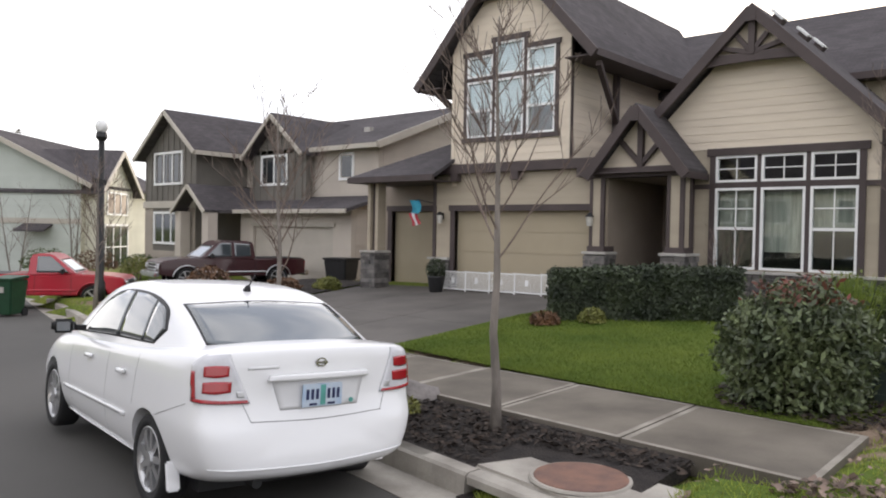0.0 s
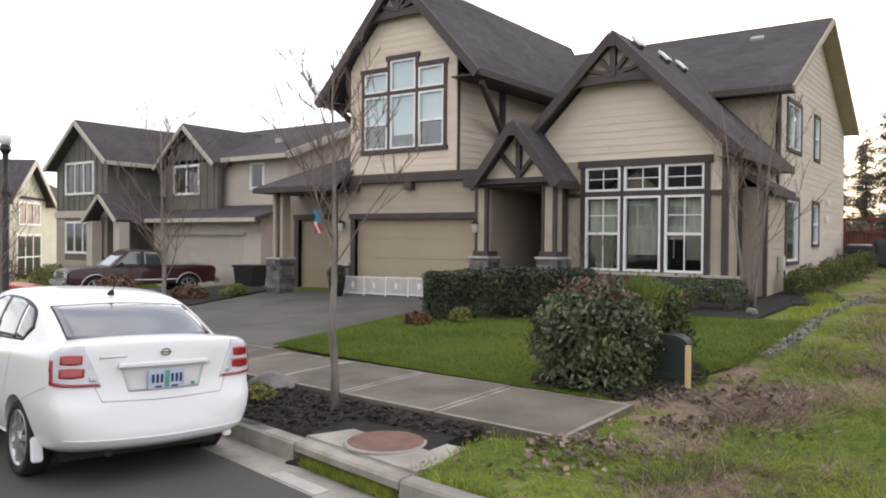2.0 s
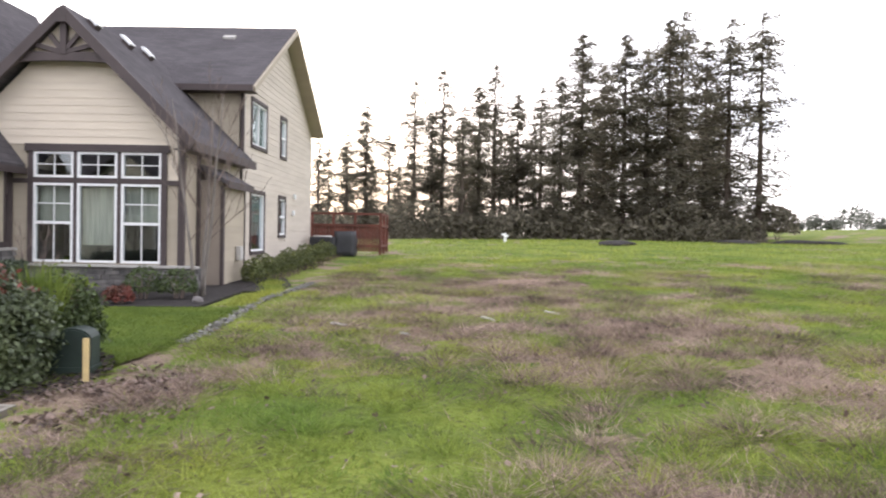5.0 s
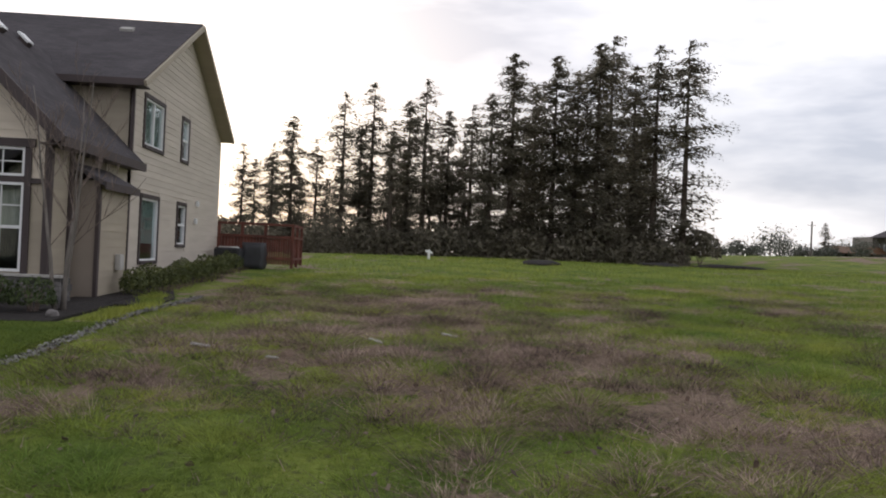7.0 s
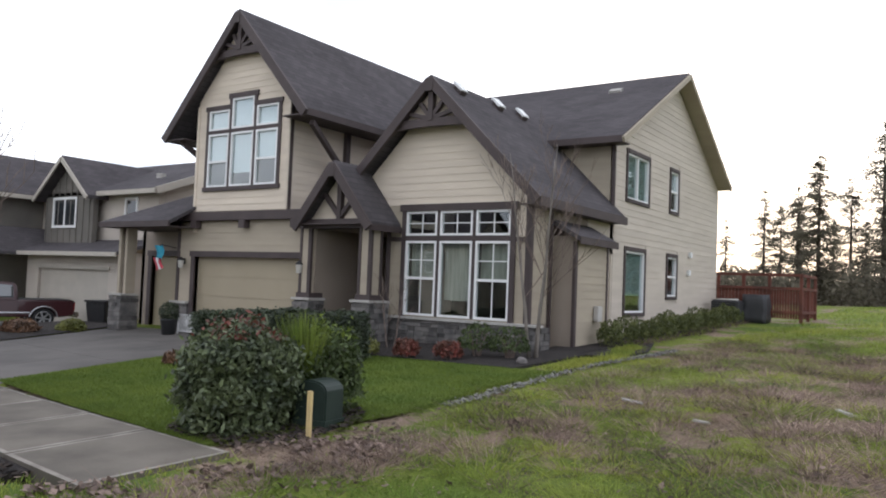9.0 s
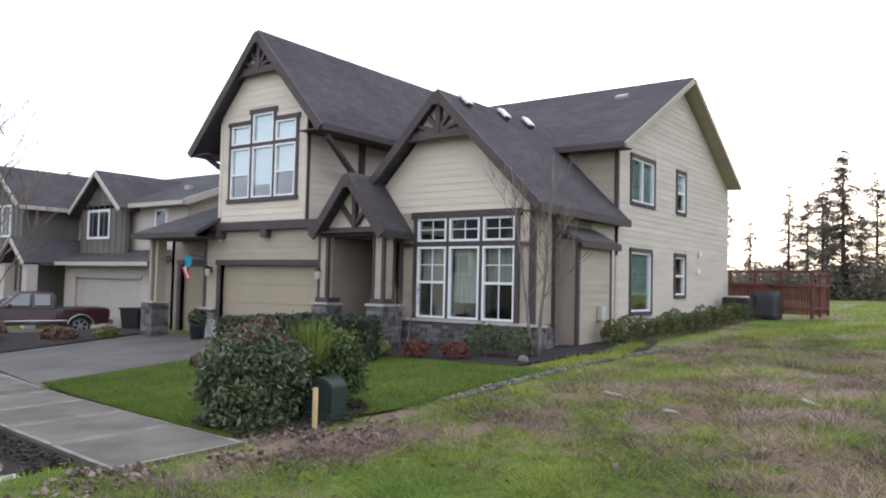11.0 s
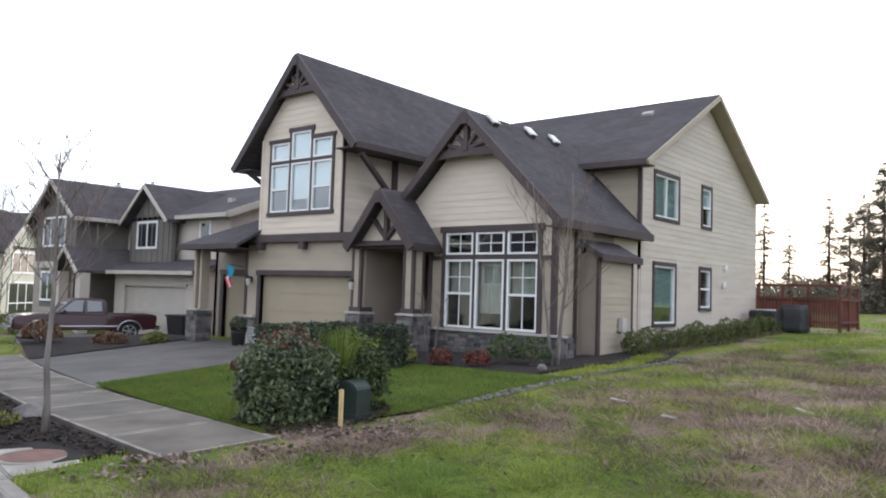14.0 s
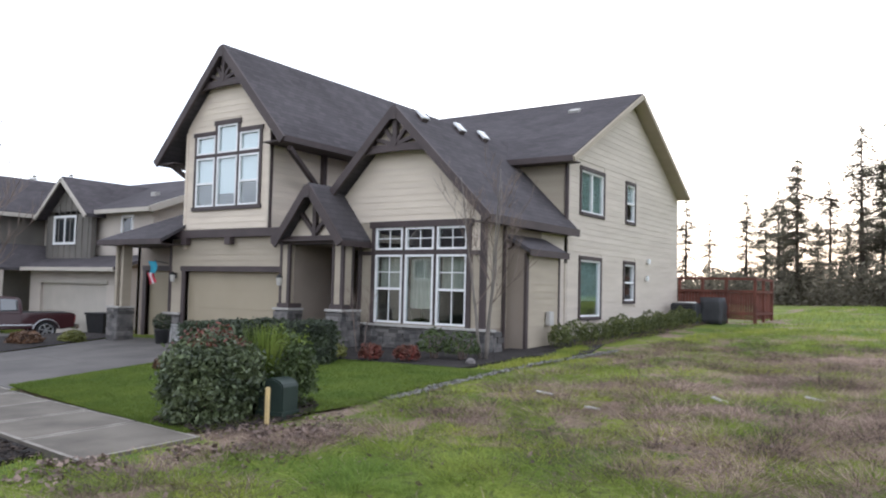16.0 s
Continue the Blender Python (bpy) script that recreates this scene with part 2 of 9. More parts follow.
def ground_material():
    """Rough pasture: green and yellow-green growth, dead brown where the sheet's "dry" value is high."""
    m = material("rough pasture", (0.190, 0.222, 0.042), (0.100, 0.145, 0.029), 0.95, scale=0.6, fine=14, bump=1.0, spread=0.35, spec=0.08, dist=0.10)
    n, l = m.node_tree.nodes, m.node_tree.links
    b = n["Principled BSDF"]
    old = b.inputs["Base Color"].links[0].from_socket
    tc = n["Texture Coordinate"]
    at = n.new("ShaderNodeAttribute")
    at.attribute_name = "dry"
    frag = n.new("ShaderNodeTexNoise")
    frag.inputs["Scale"].default_value = 2.4
    frag.inputs["Detail"].default_value = 6.0
    frag.inputs["Roughness"].default_value = 0.7
    l.new(tc.outputs["Object"], frag.inputs["Vector"])
    add = n.new("ShaderNodeMath")
    add.operation = "ADD"
    l.new(at.outputs["Fac"], add.inputs[0])
    l.new(frag.outputs["Fac"], add.inputs[1])
    ramp = n.new("ShaderNodeValToRGB")
    ramp.color_ramp.elements[0].position = 0.90
    ramp.color_ramp.elements[0].color = (0, 0, 0, 1)
    ramp.color_ramp.elements[1].position = 1.0
    ramp.color_ramp.elements[1].color = (0.92, 0.92, 0.92, 1)
    sub = n.new("ShaderNodeMath")
    sub.operation = "SUBTRACT"
    l.new(add.outputs["Value"], sub.inputs[0])
    sub.inputs[1].default_value = 0.05
    l.new(sub.outputs["Value"], ramp.inputs["Fac"])
    mix = n.new("ShaderNodeMixRGB")
    mix.inputs["Color2"].default_value = (0.255, 0.185, 0.145, 1)
    l.new(ramp.outputs["Color"], mix.inputs["Fac"])
    l.new(old, mix.inputs["Color1"])
    # dark gaps: bare soil, and shade between the blades put into the colour
    gap = n.new("ShaderNodeTexNoise")
    gap.inputs["Scale"].default_value = 5.5
    gap.inputs["Detail"].default_value = 5.0
    gap.inputs["Roughness"].default_value = 0.7
    l.new(tc.outputs["Object"], gap.inputs["Vector"])
    soil = n.new("ShaderNodeValToRGB")
    soil.color_ramp.elements[0].position = 0.54
    soil.color_ramp.elements[0].color = (0, 0, 0, 1)
    soil.color_ramp.elements[1].position = 0.66
    soil.color_ramp.elements[1].color = (0.75, 0.75, 0.75, 1)
    l.new(gap.outputs["Fac"], soil.inputs["Fac"])
    mix2 = n.new("ShaderNodeMixRGB")
    mix2.inputs["Color2"].default_value = (0.060, 0.050, 0.035, 1)
    l.new(soil.outputs["Color"], mix2.inputs["Fac"])
    l.new(mix.outputs["Color"], mix2.inputs["Color1"])
    l.new(mix2.outputs["Color"], b.inputs["Base Color"])
    return m


PASTURE = ground_material()

# ---- small tools ----


def mesh_of(name, verts, faces, smooth=False):
    me = bpy.data.meshes.new(name)
    me.from_pydata([tuple(v) for v in verts], [], faces)
    me.validate()
    if smooth:
        me.polygons.foreach_set("use_smooth", [True] * len(me.polygons))
    return me


def attach(ob, parent):
    if parent is not None:
        ob.parent = parent
    return ob


def solid(name, verts, faces, mat, parent=None, label="", smooth=False, at=None):
    """One mesh object of its own from corners and faces, under a thing or a part."""
    me = mesh_of(name, verts, faces, smooth)
    bm = bmesh.new()
    bm.from_mesh(me)
    bmesh.ops.recalc_face_normals(bm, faces=bm.faces)
    bm.to_mesh(me)
    bm.free()
    if mat:
        me.materials.append(mat)
    ob = new(name, me)
    if at is not None:
        ob.matrix_basis = at
    attach(ob, parent)
    if label:
        ob["label"] = label
    return ob


def part(name, bm, mat, parent=None, label="", smooth=False):
    me = bpy.data.meshes.new(name)
    bmesh.ops.recalc_face_normals(bm, faces=bm.faces)
    bm.to_mesh(me)
    bm.free()
    if smooth:
        me.polygons.foreach_set("use_smooth", [True] * len(me.polygons))
    if mat:
        me.materials.append(mat)
    ob = new(name, me)
    attach(ob, parent)
    if label:
        ob["label"] = label
    return ob


def empty(name, m=None, label="", category="", group="", kind=""):
    ob = new(name)
    if m is not None:
        ob.matrix_basis = m
    return tagged(ob, label, category, group, kind)


BOX_FACES = [(0, 1, 2, 3), (7, 6, 5, 4), (0, 4, 5, 1), (1, 5, 6, 2), (2, 6, 7, 3), (3, 7, 4, 0)]


class Plane:
    """A wall's own axes: u along it, n out of it, z up."""

    def __init__(self, o, u, n):
        self.o, self.u, self.n = Vector(o), Vector(u).normalized(), Vector(n).normalized()

    def at(self, u, n, z):
        return self.o + self.u * u + self.n * n + Vector((0, 0, z))

    def box(self, u0, u1, n0, n1, z0, z1):
        return [self.at(u, n, z) for u, n, z in ((u0, n0, z0), (u1, n0, z0), (u1, n1, z0), (u0, n1, z0), (u0, n0, z1), (u1, n0, z1), (u1, n1, z1), (u0, n1, z1))]


def join_boxes(boxes):
    verts, faces = [], []
    for b in boxes:
        k = len(verts)
        verts += b
        faces += [tuple(i + k for i in f) for f in BOX_FACES]
    return verts, faces


def slab(name, F, u0, u1, n0, n1, z0, z1, mat, parent=None, label="", bevel=0.0):
    """A board or block, with its edges eased where it is seen near."""
    if not bevel:
        return solid(name, F.box(u0, u1, n0, n1, z0, z1), BOX_FACES, mat, parent, label)
    bm = bmesh.new()
    vs = [bm.verts.new(v) for v in F.box(u0, u1, n0, n1, z0, z1)]
    for f in BOX_FACES:
        bm.faces.new([vs[i] for i in f])
    bmesh.ops.recalc_face_normals(bm, faces=bm.faces)
    bmesh.ops.bevel(bm, geom=list(bm.edges), offset=bevel, segments=2, affect="EDGES")
    return part(name, bm, mat, parent, label)


def spans(lo, hi, holes, z0, z1):
    """What is left of lo..hi between z0 and z1 beside the holes."""
    cuts = sorted((a, b) for a, b, c, d in holes if c < z1 - 1e-4 and d > z0 + 1e-4)
    out, x = [], lo
    for a, b in cuts:
        if a > x:
            out.append((x, min(a, hi)))
        x = max(x, b)
    if x < hi:
        out.append((x, hi))
    return [(a, b) for a, b in out if b - a > 0.01]


def wall_core(name, F, left, right, z0, z1, holes, thick, mat, parent, kinks=(), label=""):
    """A wall with its openings cut through; left and right give its edges at a height."""
    levels = sorted({z0, z1, *[z for z in kinks if z0 < z < z1], *[z for h in holes for z in h[2:] if z0 < z < z1]})
    verts, faces = [], []
    for a, b in zip(levels, levels[1:]):
        e = 1e-4
        la, ra, lb, rb = left(a + e), right(a + e), left(b - e), right(b - e)
        for s, t in spans(min(la, lb), max(ra, rb), holes, a, b):
            q = [(max(s, la), a), (min(t, ra), a), (min(t, rb), b), (max(s, lb), b)]
            if q[1][0] - q[0][0] < 0.005 and q[2][0] - q[3][0] < 0.005:
                continue
            k = len(verts)
            verts += [F.at(u, -thick, z) for u, z in q] + [F.at(u, 0, z) for u, z in q]
            faces += [tuple(i + k for i in f) for f in BOX_FACES]
    ob = solid(name, verts, faces, mat, parent, label)
    bm = bmesh.new()
    bm.from_mesh(ob.data)
    bmesh.ops.remove_doubles(bm, verts=bm.verts, dist=0.0005)
    bm.to_mesh(ob.data)
    bm.free()
    return ob


def lap_siding(F, left, right, z0, z1, holes, mat, parent, step=0.165, proud=0.016, name="siding_board"):
    """Lap boards, each a wedge that is thicker at its lower edge."""
    z = z0
    while z < z1 - 0.03:
        b = min(z + step, z1)
        la, ra, lb, rb = left(z), right(z), left(b), right(b)
        for s, t in spans(min(la, lb), max(ra, rb), holes, z, b):
            q = [(max(s, la), z), (min(t, ra), z), (min(t, rb), b), (max(s, lb), b)]
            if q[1][0] - q[0][0] < 0.03:
                continue
            if q[2][0] < q[3][0]:
                mid = (q[2][0] + q[3][0]) / 2
                q[2], q[3] = (mid, b), (mid, b)
            verts = [F.at(u, 0.001, v) for u, v in q]
            verts += [F.at(q[0][0], proud, z), F.at(q[1][0], proud, z), F.at(q[2][0], 0.006, b), F.at(q[3][0], 0.006, b)]
            solid(name, verts, BOX_FACES, mat, parent)
        z = b


def roof_slab(name, pts, thick, mat, parent, label=""):
    """A flat roof surface of any outline, with its thickness below it."""
    pts = [Vector(p) for p in pts]
    n = len(pts)
    verts = pts + [p - Vector((0, 0, thick)) for p in pts]
    faces = [tuple(range(n)), tuple(range(2 * n - 1, n - 1, -1))]
    faces += [(i, (i + 1) % n, (i + 1) % n + n, i + n) for i in range(n)]
    return solid(name, verts, faces, mat, parent, label)


def beam(name, a, b, w, h, mat, parent, label="", up=(0, 0, 1)):
    """A straight timber from a to b, w wide and h deep."""
    a, b = Vector(a), Vector(b)
    d = (b - a).normalized()
    s = d.cross(Vector(up))
    s = s.normalized() if s.length > 1e-4 else Vector((1, 0, 0))
    t = s.cross(d).normalized()
    verts = [p + s * (w / 2 * i) + t * (h / 2 * j) for p in (a, b) for i, j in ((-1, -1), (1, -1), (1, 1), (-1, 1))]
    return solid(name, verts, BOX_FACES, mat, parent, label)


def tube(bm, pts, radii, sides=7):
    """A round, tapered limb through points."""
    rings = []
    pts = [Vector(p) for p in pts]
    for i, p in enumerate(pts):
        d = (pts[min(i + 1, len(pts) - 1)] - pts[max(i - 1, 0)]).normalized()
        s = d.cross(Vector((0.31, 0.17, 0.93)))
        s = s.normalized() if s.length > 1e-3 else Vector((1, 0, 0))
        t = d.cross(s)
        r = radii[i]
        rings.append([bm.verts.new(p + (s * math.cos(a) + t * math.sin(a)) * r) for a in [2 * math.pi * k / sides for k in range(sides)]])
    for q, w in zip(rings, rings[1:]):
        for k in range(sides):
            bm.faces.new((q[k], q[(k + 1) % sides], w[(k + 1) % sides], w[k]))
    bm.faces.new(rings[0][::-1])
    bm.faces.new(rings[-1])


def quads_mesh(name, centre, right, up, mat, parent=None, label=""):
    """Many small leaves at once: centres and half-axes as arrays; each leaf is a bent pair of triangles with a point."""
    n = len(centre)
    v = np.empty((n, 4, 3))
    v[:, 0] = centre - up
    v[:, 1] = centre + right
    v[:, 2] = centre + up
    v[:, 3] = centre - right
    me = bpy.data.meshes.new(name)
    me.vertices.add(4 * n)
    me.vertices.foreach_set("co", v.reshape(-1))
    me.loops.add(4 * n)
    me.loops.foreach_set("vertex_index", np.arange(4 * n, dtype=np.int32))
    me.polygons.add(n)
    me.polygons.foreach_set("loop_start", np.arange(0, 4 * n, 4, dtype=np.int32))
    me.update(calc_edges=True)
    me.materials.append(mat)
    ob = new(name, me)
    attach(ob, parent)
    if label:
        ob["label"] = label
    return ob


def blades_mesh(name, base, tip, half, mat, parent=None, label=""):
    """Many blades of grass at once: a narrow triangle from base to tip."""
    n = len(base)
    v = np.empty((n, 3, 3))
    v[:, 0] = base - half
    v[:, 1] = base + half
    v[:, 2] = tip
    me = bpy.data.meshes.new(name)
    me.vertices.add(3 * n)
    me.vertices.foreach_set("co", v.reshape(-1))
    me.loops.add(3 * n)
    me.loops.foreach_set("vertex_index", np.arange(3 * n, dtype=np.int32))
    me.polygons.add(n)
    me.polygons.foreach_set("loop_start", np.arange(0, 3 * n, 3, dtype=np.int32))
    me.update(calc_edges=True)
    me.materials.append(mat)
    ob = new(name, me)
    attach(ob, parent)
    if label:
        ob["label"] = label
    return ob


rng = np.random.default_rng(7)

# ---- ground ----
PROFILE_Y = [-200, -12, -9, -5, -1, 4, 14, 30, 80, 1500]
PROFILE_Z = [-0.38, -0.38, -0.26, 0.03, 0.13, 0.25, 0.6, 1.0, 1.15, 1.15]


def tilt(x):
    return np.where(x < 0, 0.02 * np.maximum(x, -45), 0.015 * np.minimum(x, 15))


def curb_y(x):
    """The line of the kerb's street edge."""
    x = np.asarray(x, float)
    return np.where(x < 1.5, -11.68 - 0.215 * x + 0.002 * np.minimum(x, 0) ** 2, -12.0 - 0.16 * (x - 1.5))


def walk_y(x):
    """A line 0.2 m inside the sidewalk's street edge."""
    x = np.asarray(x, float)
    return -10.13 - 0.125 * x + 0.0075 * np.minimum(x, 0) ** 2


def road_z(x):
    return -0.55 + tilt(np.asarray(x, float))


def ground_z(x, y):
    x, y = np.asarray(x, float), np.asarray(y, float)
    z = np.interp(y, PROFILE_Y, PROFILE_Z) + tilt(x)
    street = road_z(x) - 0.12
    paved = (x > -46) & (x < 2.1) & (y < walk_y(x) + 1.30) & ~((x > 1.5) & (y < walk_y(x) - 0.32))
    drive = (x > -13.6) & (x < -4.3) & (y < -0.7)
    bed = (x > -4.5) & (x < 1.6) & (y < walk_y(x))
    z = np.where(x > 1.4, z + 0.06 * np.exp(-((x - 2.2) / 0.8) ** 2 - ((y + 10.2) / 1.3) ** 2), z)
    z = z + 2.0 * np.clip((x - 32) / 28, 0, 1) * np.clip((y - 38) / 25, 0, 1)
    z = np.where(paved, z - 0.14, z)
    z = np.where(drive, z - 0.20, z)
    z = np.where((x > -21.6) & (x < -15.1) & (y < 1.3) & (y > walk_y(x) + 1.2), z - 0.45, z)
    return np.where(y < curb_y(x) + 0.1, street, z)


def gz(x, y):
    return float(ground_z(x, y))


def lump_height(x, y):
    """The field's uneven ground, fading out towards the kerb and the lawn."""
    x, y = np.asarray(x, float), np.asarray(y, float)
    amp = np.clip((y - curb_y(x) - 0.3) / 1.0, 0, 1) * np.clip((x - 2.6) / 0.8, 0, 1) * (y < 100)
    h = np.zeros(x.shape)
    for i in np.ndindex(x.shape):
        if amp[i] > 0:
            a, b = x[i], y[i]
            h[i] = noise.noise(Vector((a * 0.45, b * 0.45, 0))) * 0.06 + noise.noise(Vector((a * 1.6, b * 1.6, 4))) * 0.05 + noise.noise(Vector((a * 3.6, b * 3.6, 8))) * 0.025
    return h * amp


def dryness(x, y):
    """How dead the pasture is, 0 to 1: a broad brown patch in the middle, weeds near the lawn's corner, green elsewhere."""
    x, y = np.atleast_1d(np.asarray(x, float)), np.atleast_1d(np.asarray(y, float))
    d = np.array([0.35 + 0.40 * noise.fractal(Vector((a * 0.45, b * 0.30, 9.0)), 1.0, 2.0, 3) + 0.52 * noise.fractal(Vector((a * 1.5, b * 1.1, 3.0)), 1.0, 2.0, 2) + 0.30 * noise.noise(Vector((a * 4.2, b * 3.4, 6.0))) for a, b in zip(x.ravel(), y.ravel())]).reshape(x.shape)
    for cx, cy, rx, ry, s in ((7.2, 1.5, 3.6, 4.2, 0.36), (5.4, -6.3, 1.6, 1.7, 0.22), (8.8, -4.5, 3.0, 1.6, 0.30), (10.2, -8.6, 2.2, 1.4, 0.24), (8.6, -7.0, 2.4, 1.5, 0.20), (4.9, -10.4, 1.6, 1.1, -0.34), (2.2, -11.2, 0.9, 0.7, -0.30), (3.5, -0.5, 0.9, 3.0, -0.30),
                              (7.0, -9.3, 2.0, 1.0, -0.2), (2.9, -8.7, 0.5, 0.9, 0.34), (4.0, -4.5, 0.7, 1.5, -0.15), (13.0, 22.0, 14.0, 9.0, -0.22), (13.5, -3.0, 3.0, 6.0, -0.15)):
        d = d + s * np.exp(-((x - cx) / rx) ** 2 - ((y - cy) / ry) ** 2)
    return np.clip(d, 0, 1)


def ground_sheet():
    xs = np.concatenate([[-1500, -700, -300, -150, -90], np.arange(-60, -14, 2.0), np.arange(-14, 16, 0.4), np.arange(16, 60, 2.5), [90, 150, 300, 700, 1500]])
    ys = np.concatenate([[-1500, -700, -300, -120, -60, -40, -30, -24, -20, -17], np.arange(-15, -4, 0.2), np.arange(-4, 16, 0.5), np.arange(16, 80, 3.0), [100, 150, 300, 700, 1500]])
    X, Y = np.meshgrid(xs, ys)
    Z = ground_z(X, Y)
    Z = Z + lump_height(X, Y)
    nx, ny = len(xs), len(ys)
    verts = np.stack([X, Y, Z], -1).reshape(-1, 3)
    faces = [(j * nx + i, j * nx + i + 1, (j + 1) * nx + i + 1, (j + 1) * nx + i) for j in range(ny - 1) for i in range(nx - 1)]
    ob = solid("ground", verts, faces, PASTURE, smooth=True)
    dry = ob.data.attributes.new("dry", "FLOAT", "POINT")
    dry.data.foreach_set("value", dryness(X.ravel(), Y.ravel()).astype(np.float32))
    return tagged(ob, "rough green pasture with dead brown patches", "ground", kind="structure")


ground = ground_sheet()


def strip(name, xs, y0, y1, z0, z1, thick, mat, label, category, parent=None, kind="structure"):
    """A sheet with thickness between two lines over the given x."""
    n = len(xs)
    verts, faces = [], []
    for x in xs:
        a, b = float(y0(x)), float(y1(x))
        verts += [(x, a, z0(x)), (x, b, z1(x)), (x, a, z0(x) - thick), (x, b, z1(x) - thick)]
    for i in range(n - 1):
        k = 4 * i
        faces += [(k, k + 4, k + 5, k + 1), (k + 2, k + 3, k + 7, k + 6), (k, k + 2, k + 6, k + 4), (k + 1, k + 5, k + 7, k + 3)]
    faces += [(0, 1, 3, 2), (4 * n - 4, 4 * n - 2, 4 * n - 1, 4 * n - 3)]
    ob = solid(name, verts, faces, mat, parent)
    if not parent:
        tagged(ob, label, category, kind=kind)
    return ob


road_xs = list(np.arange(-60, 40.1, 1.0))
road = strip("road", road_xs, lambda x: curb_y(x) - 9.5, lambda x: curb_y(x) - 0.42, lambda x: float(road_z(x)) + 0.12, lambda x: float(road_z(x)), 0.1, ASPHALT, "worn dark grey asphalt street", "road")

# gutter pan, kerb stones and the storm drain's mouth
GUTTER_XS = list(np.arange(-60, 40.1, 1.0))
gutter = strip("gutter", GUTTER_XS, lambda x: curb_y(x) - 0.425, lambda x: curb_y(x) + 0.02, lambda x: float(road_z(x)) + 0.006, lambda x: float(road_z(x)) - 0.012, 0.1, CURB, "pale concrete gutter pan along the kerb", "gutter")
curb = empty("kerb", None, "weathered pale concrete kerb stones along the street", "kerb", kind="structure")
DRAIN = (0.10, 1.55)
DRIVE_MOUTH = (-10.9, -4.6)


def curb_top(x):
    t = float(road_z(x)) + 0.165
    a, b = DRIVE_MOUTH
    if a - 0.6 < x < b + 0.6:
        k = min(1.0, max(0.0, min(x - a + 0.6, b + 0.6 - x) / 0.6))
        t -= 0.125 * k
    return t


def curb_stone(x0, x1):
    xs = np.linspace(x0 + 0.004, x1 - 0.004, 4)
    verts, faces = [], []
    for x in xs:
        y, t = float(curb_y(x)), curb_top(x)
        low = float(road_z(x)) - 0.25
        if DRAIN[0] <= x <= DRAIN[1]:
            prof = [(0.09, t - 0.09), (0.0, t - 0.075), (0.0, t - 0.02), (0.025, t), (0.16, t), (0.16, t - 0.10)]
        else:
            prof = [(-0.015, low), (-0.01, t - 0.12), (0.0, t - 0.02), (0.025, t), (0.16, t), (0.16, low)]
        verts += [(x, y + a, b) for a, b in prof]
    for i in range(3):
        for k in range(6):
            faces.append((6 * i + k, 6 * i + 6 + k, 6 * i + 6 + (k + 1) % 6, 6 * i + (k + 1) % 6))
    faces += [tuple(range(6)), tuple(range(23, 17, -1))]
    solid("kerb_stone", verts, faces, CURB, curb)


for a, b in zip([-40 + 1.6 * i for i in range(25)], [-40 + 1.6 * i for i in range(1, 26)]):
    curb_stone(a, b) if b < 0.05 else None
curb_stone(-1.6, 0.09)
curb_stone(0.10, 1.55)
x = 1.56
while x < 30:
    curb_stone(x, x + 1.6)
    x += 1.6

# sidewalk slabs, one by one
sidewalk = empty("sidewalk", None, "damp grey concrete sidewalk slabs with worn joints", "sidewalk", kind="structure")


def paving(name, x0, x1, y0, y1, lift, mat, parent, gap=0.007):
    """A slab with a smooth pale band trowelled along its edges."""
    band_w = 0.055
    xs = [x0 + gap, x0 + gap + band_w, *np.linspace(x0 + 0.3, x1 - 0.3, 3), x1 - gap - band_w, x1 - gap]
    verts, faces, pale = [], [], []
    for i, x in enumerate(xs):
        a, b = float(y0(x)), float(y1(x))
        za, zb = -0.285 + float(tilt(x)), -0.255 + float(tilt(x))
        if x < -4:
            za -= 0.004 * (-4 - x)
        for j, t in enumerate((0, band_w / (b - a), 0.5, 1 - band_w / (b - a), 1)):
            verts.append((x, a + (b - a) * t, za + (zb - za) * t + lift))
        verts += [(x, a, za - 0.14), (x, b, zb - 0.14)]
    n = len(xs)
    for i in range(n - 1):
        k = 7 * i
        for j in range(4):
            faces.append((k + j, k + 7 + j, k + 8 + j, k + 1 + j))
            pale.append(1 if i in (0, n - 2) or j in (0, 3) else 0)
        faces += [(k + 5, k + 12, k + 7, k), (k + 4, k + 11, k + 13, k + 6), (k + 6, k + 13, k + 12, k + 5)]
        pale += [0, 0, 0]
    e = 7 * (n - 1)
    faces += [(0, 1, 2, 3, 4, 6, 5), (e + 5, e + 6, e + 4, e + 3, e + 2, e + 1, e)]
    pale += [0, 0]
    ob = solid(name, verts, faces, mat, parent)
    ob.data.materials.append(TOOLED)
    ob.data.polygons.foreach_set("material_index", pale)
    return ob


edges = [2.2] + [2.08 - 1.42 * i for i in range(1, 27)]
for i, (b, a) in enumerate(zip(edges, edges[1:])):
    paving("paving_slab", a, b, lambda x: walk_y(x) - 0.2, lambda x: walk_y(x) + 1.32, 0.02 + 0.004 * ((i * 7) % 3), CONCRETE, sidewalk)

# mulch bed between kerb and sidewalk
bed = strip("planting_bed", list(np.arange(-4.4, 1.45, 0.3)), lambda x: curb_y(x) + 0.16, lambda x: walk_y(x) - 0.21, lambda x: float(road_z(x)) + 0.16, lambda x: -0.30 + float(tilt(x)), 0.12, MULCH, "bed of dark bark mulch beside the kerb", "planting bed")
n = 5200
cx = rng.uniform(-4.3, 1.4, n)
cu = rng.uniform(0.03, 0.97, n)
cy = curb_y(cx) + 0.17 + cu * (walk_y(cx) - curb_y(cx) - 0.42)
keep = ~((cx > -0.02) & (cy < -10.88))
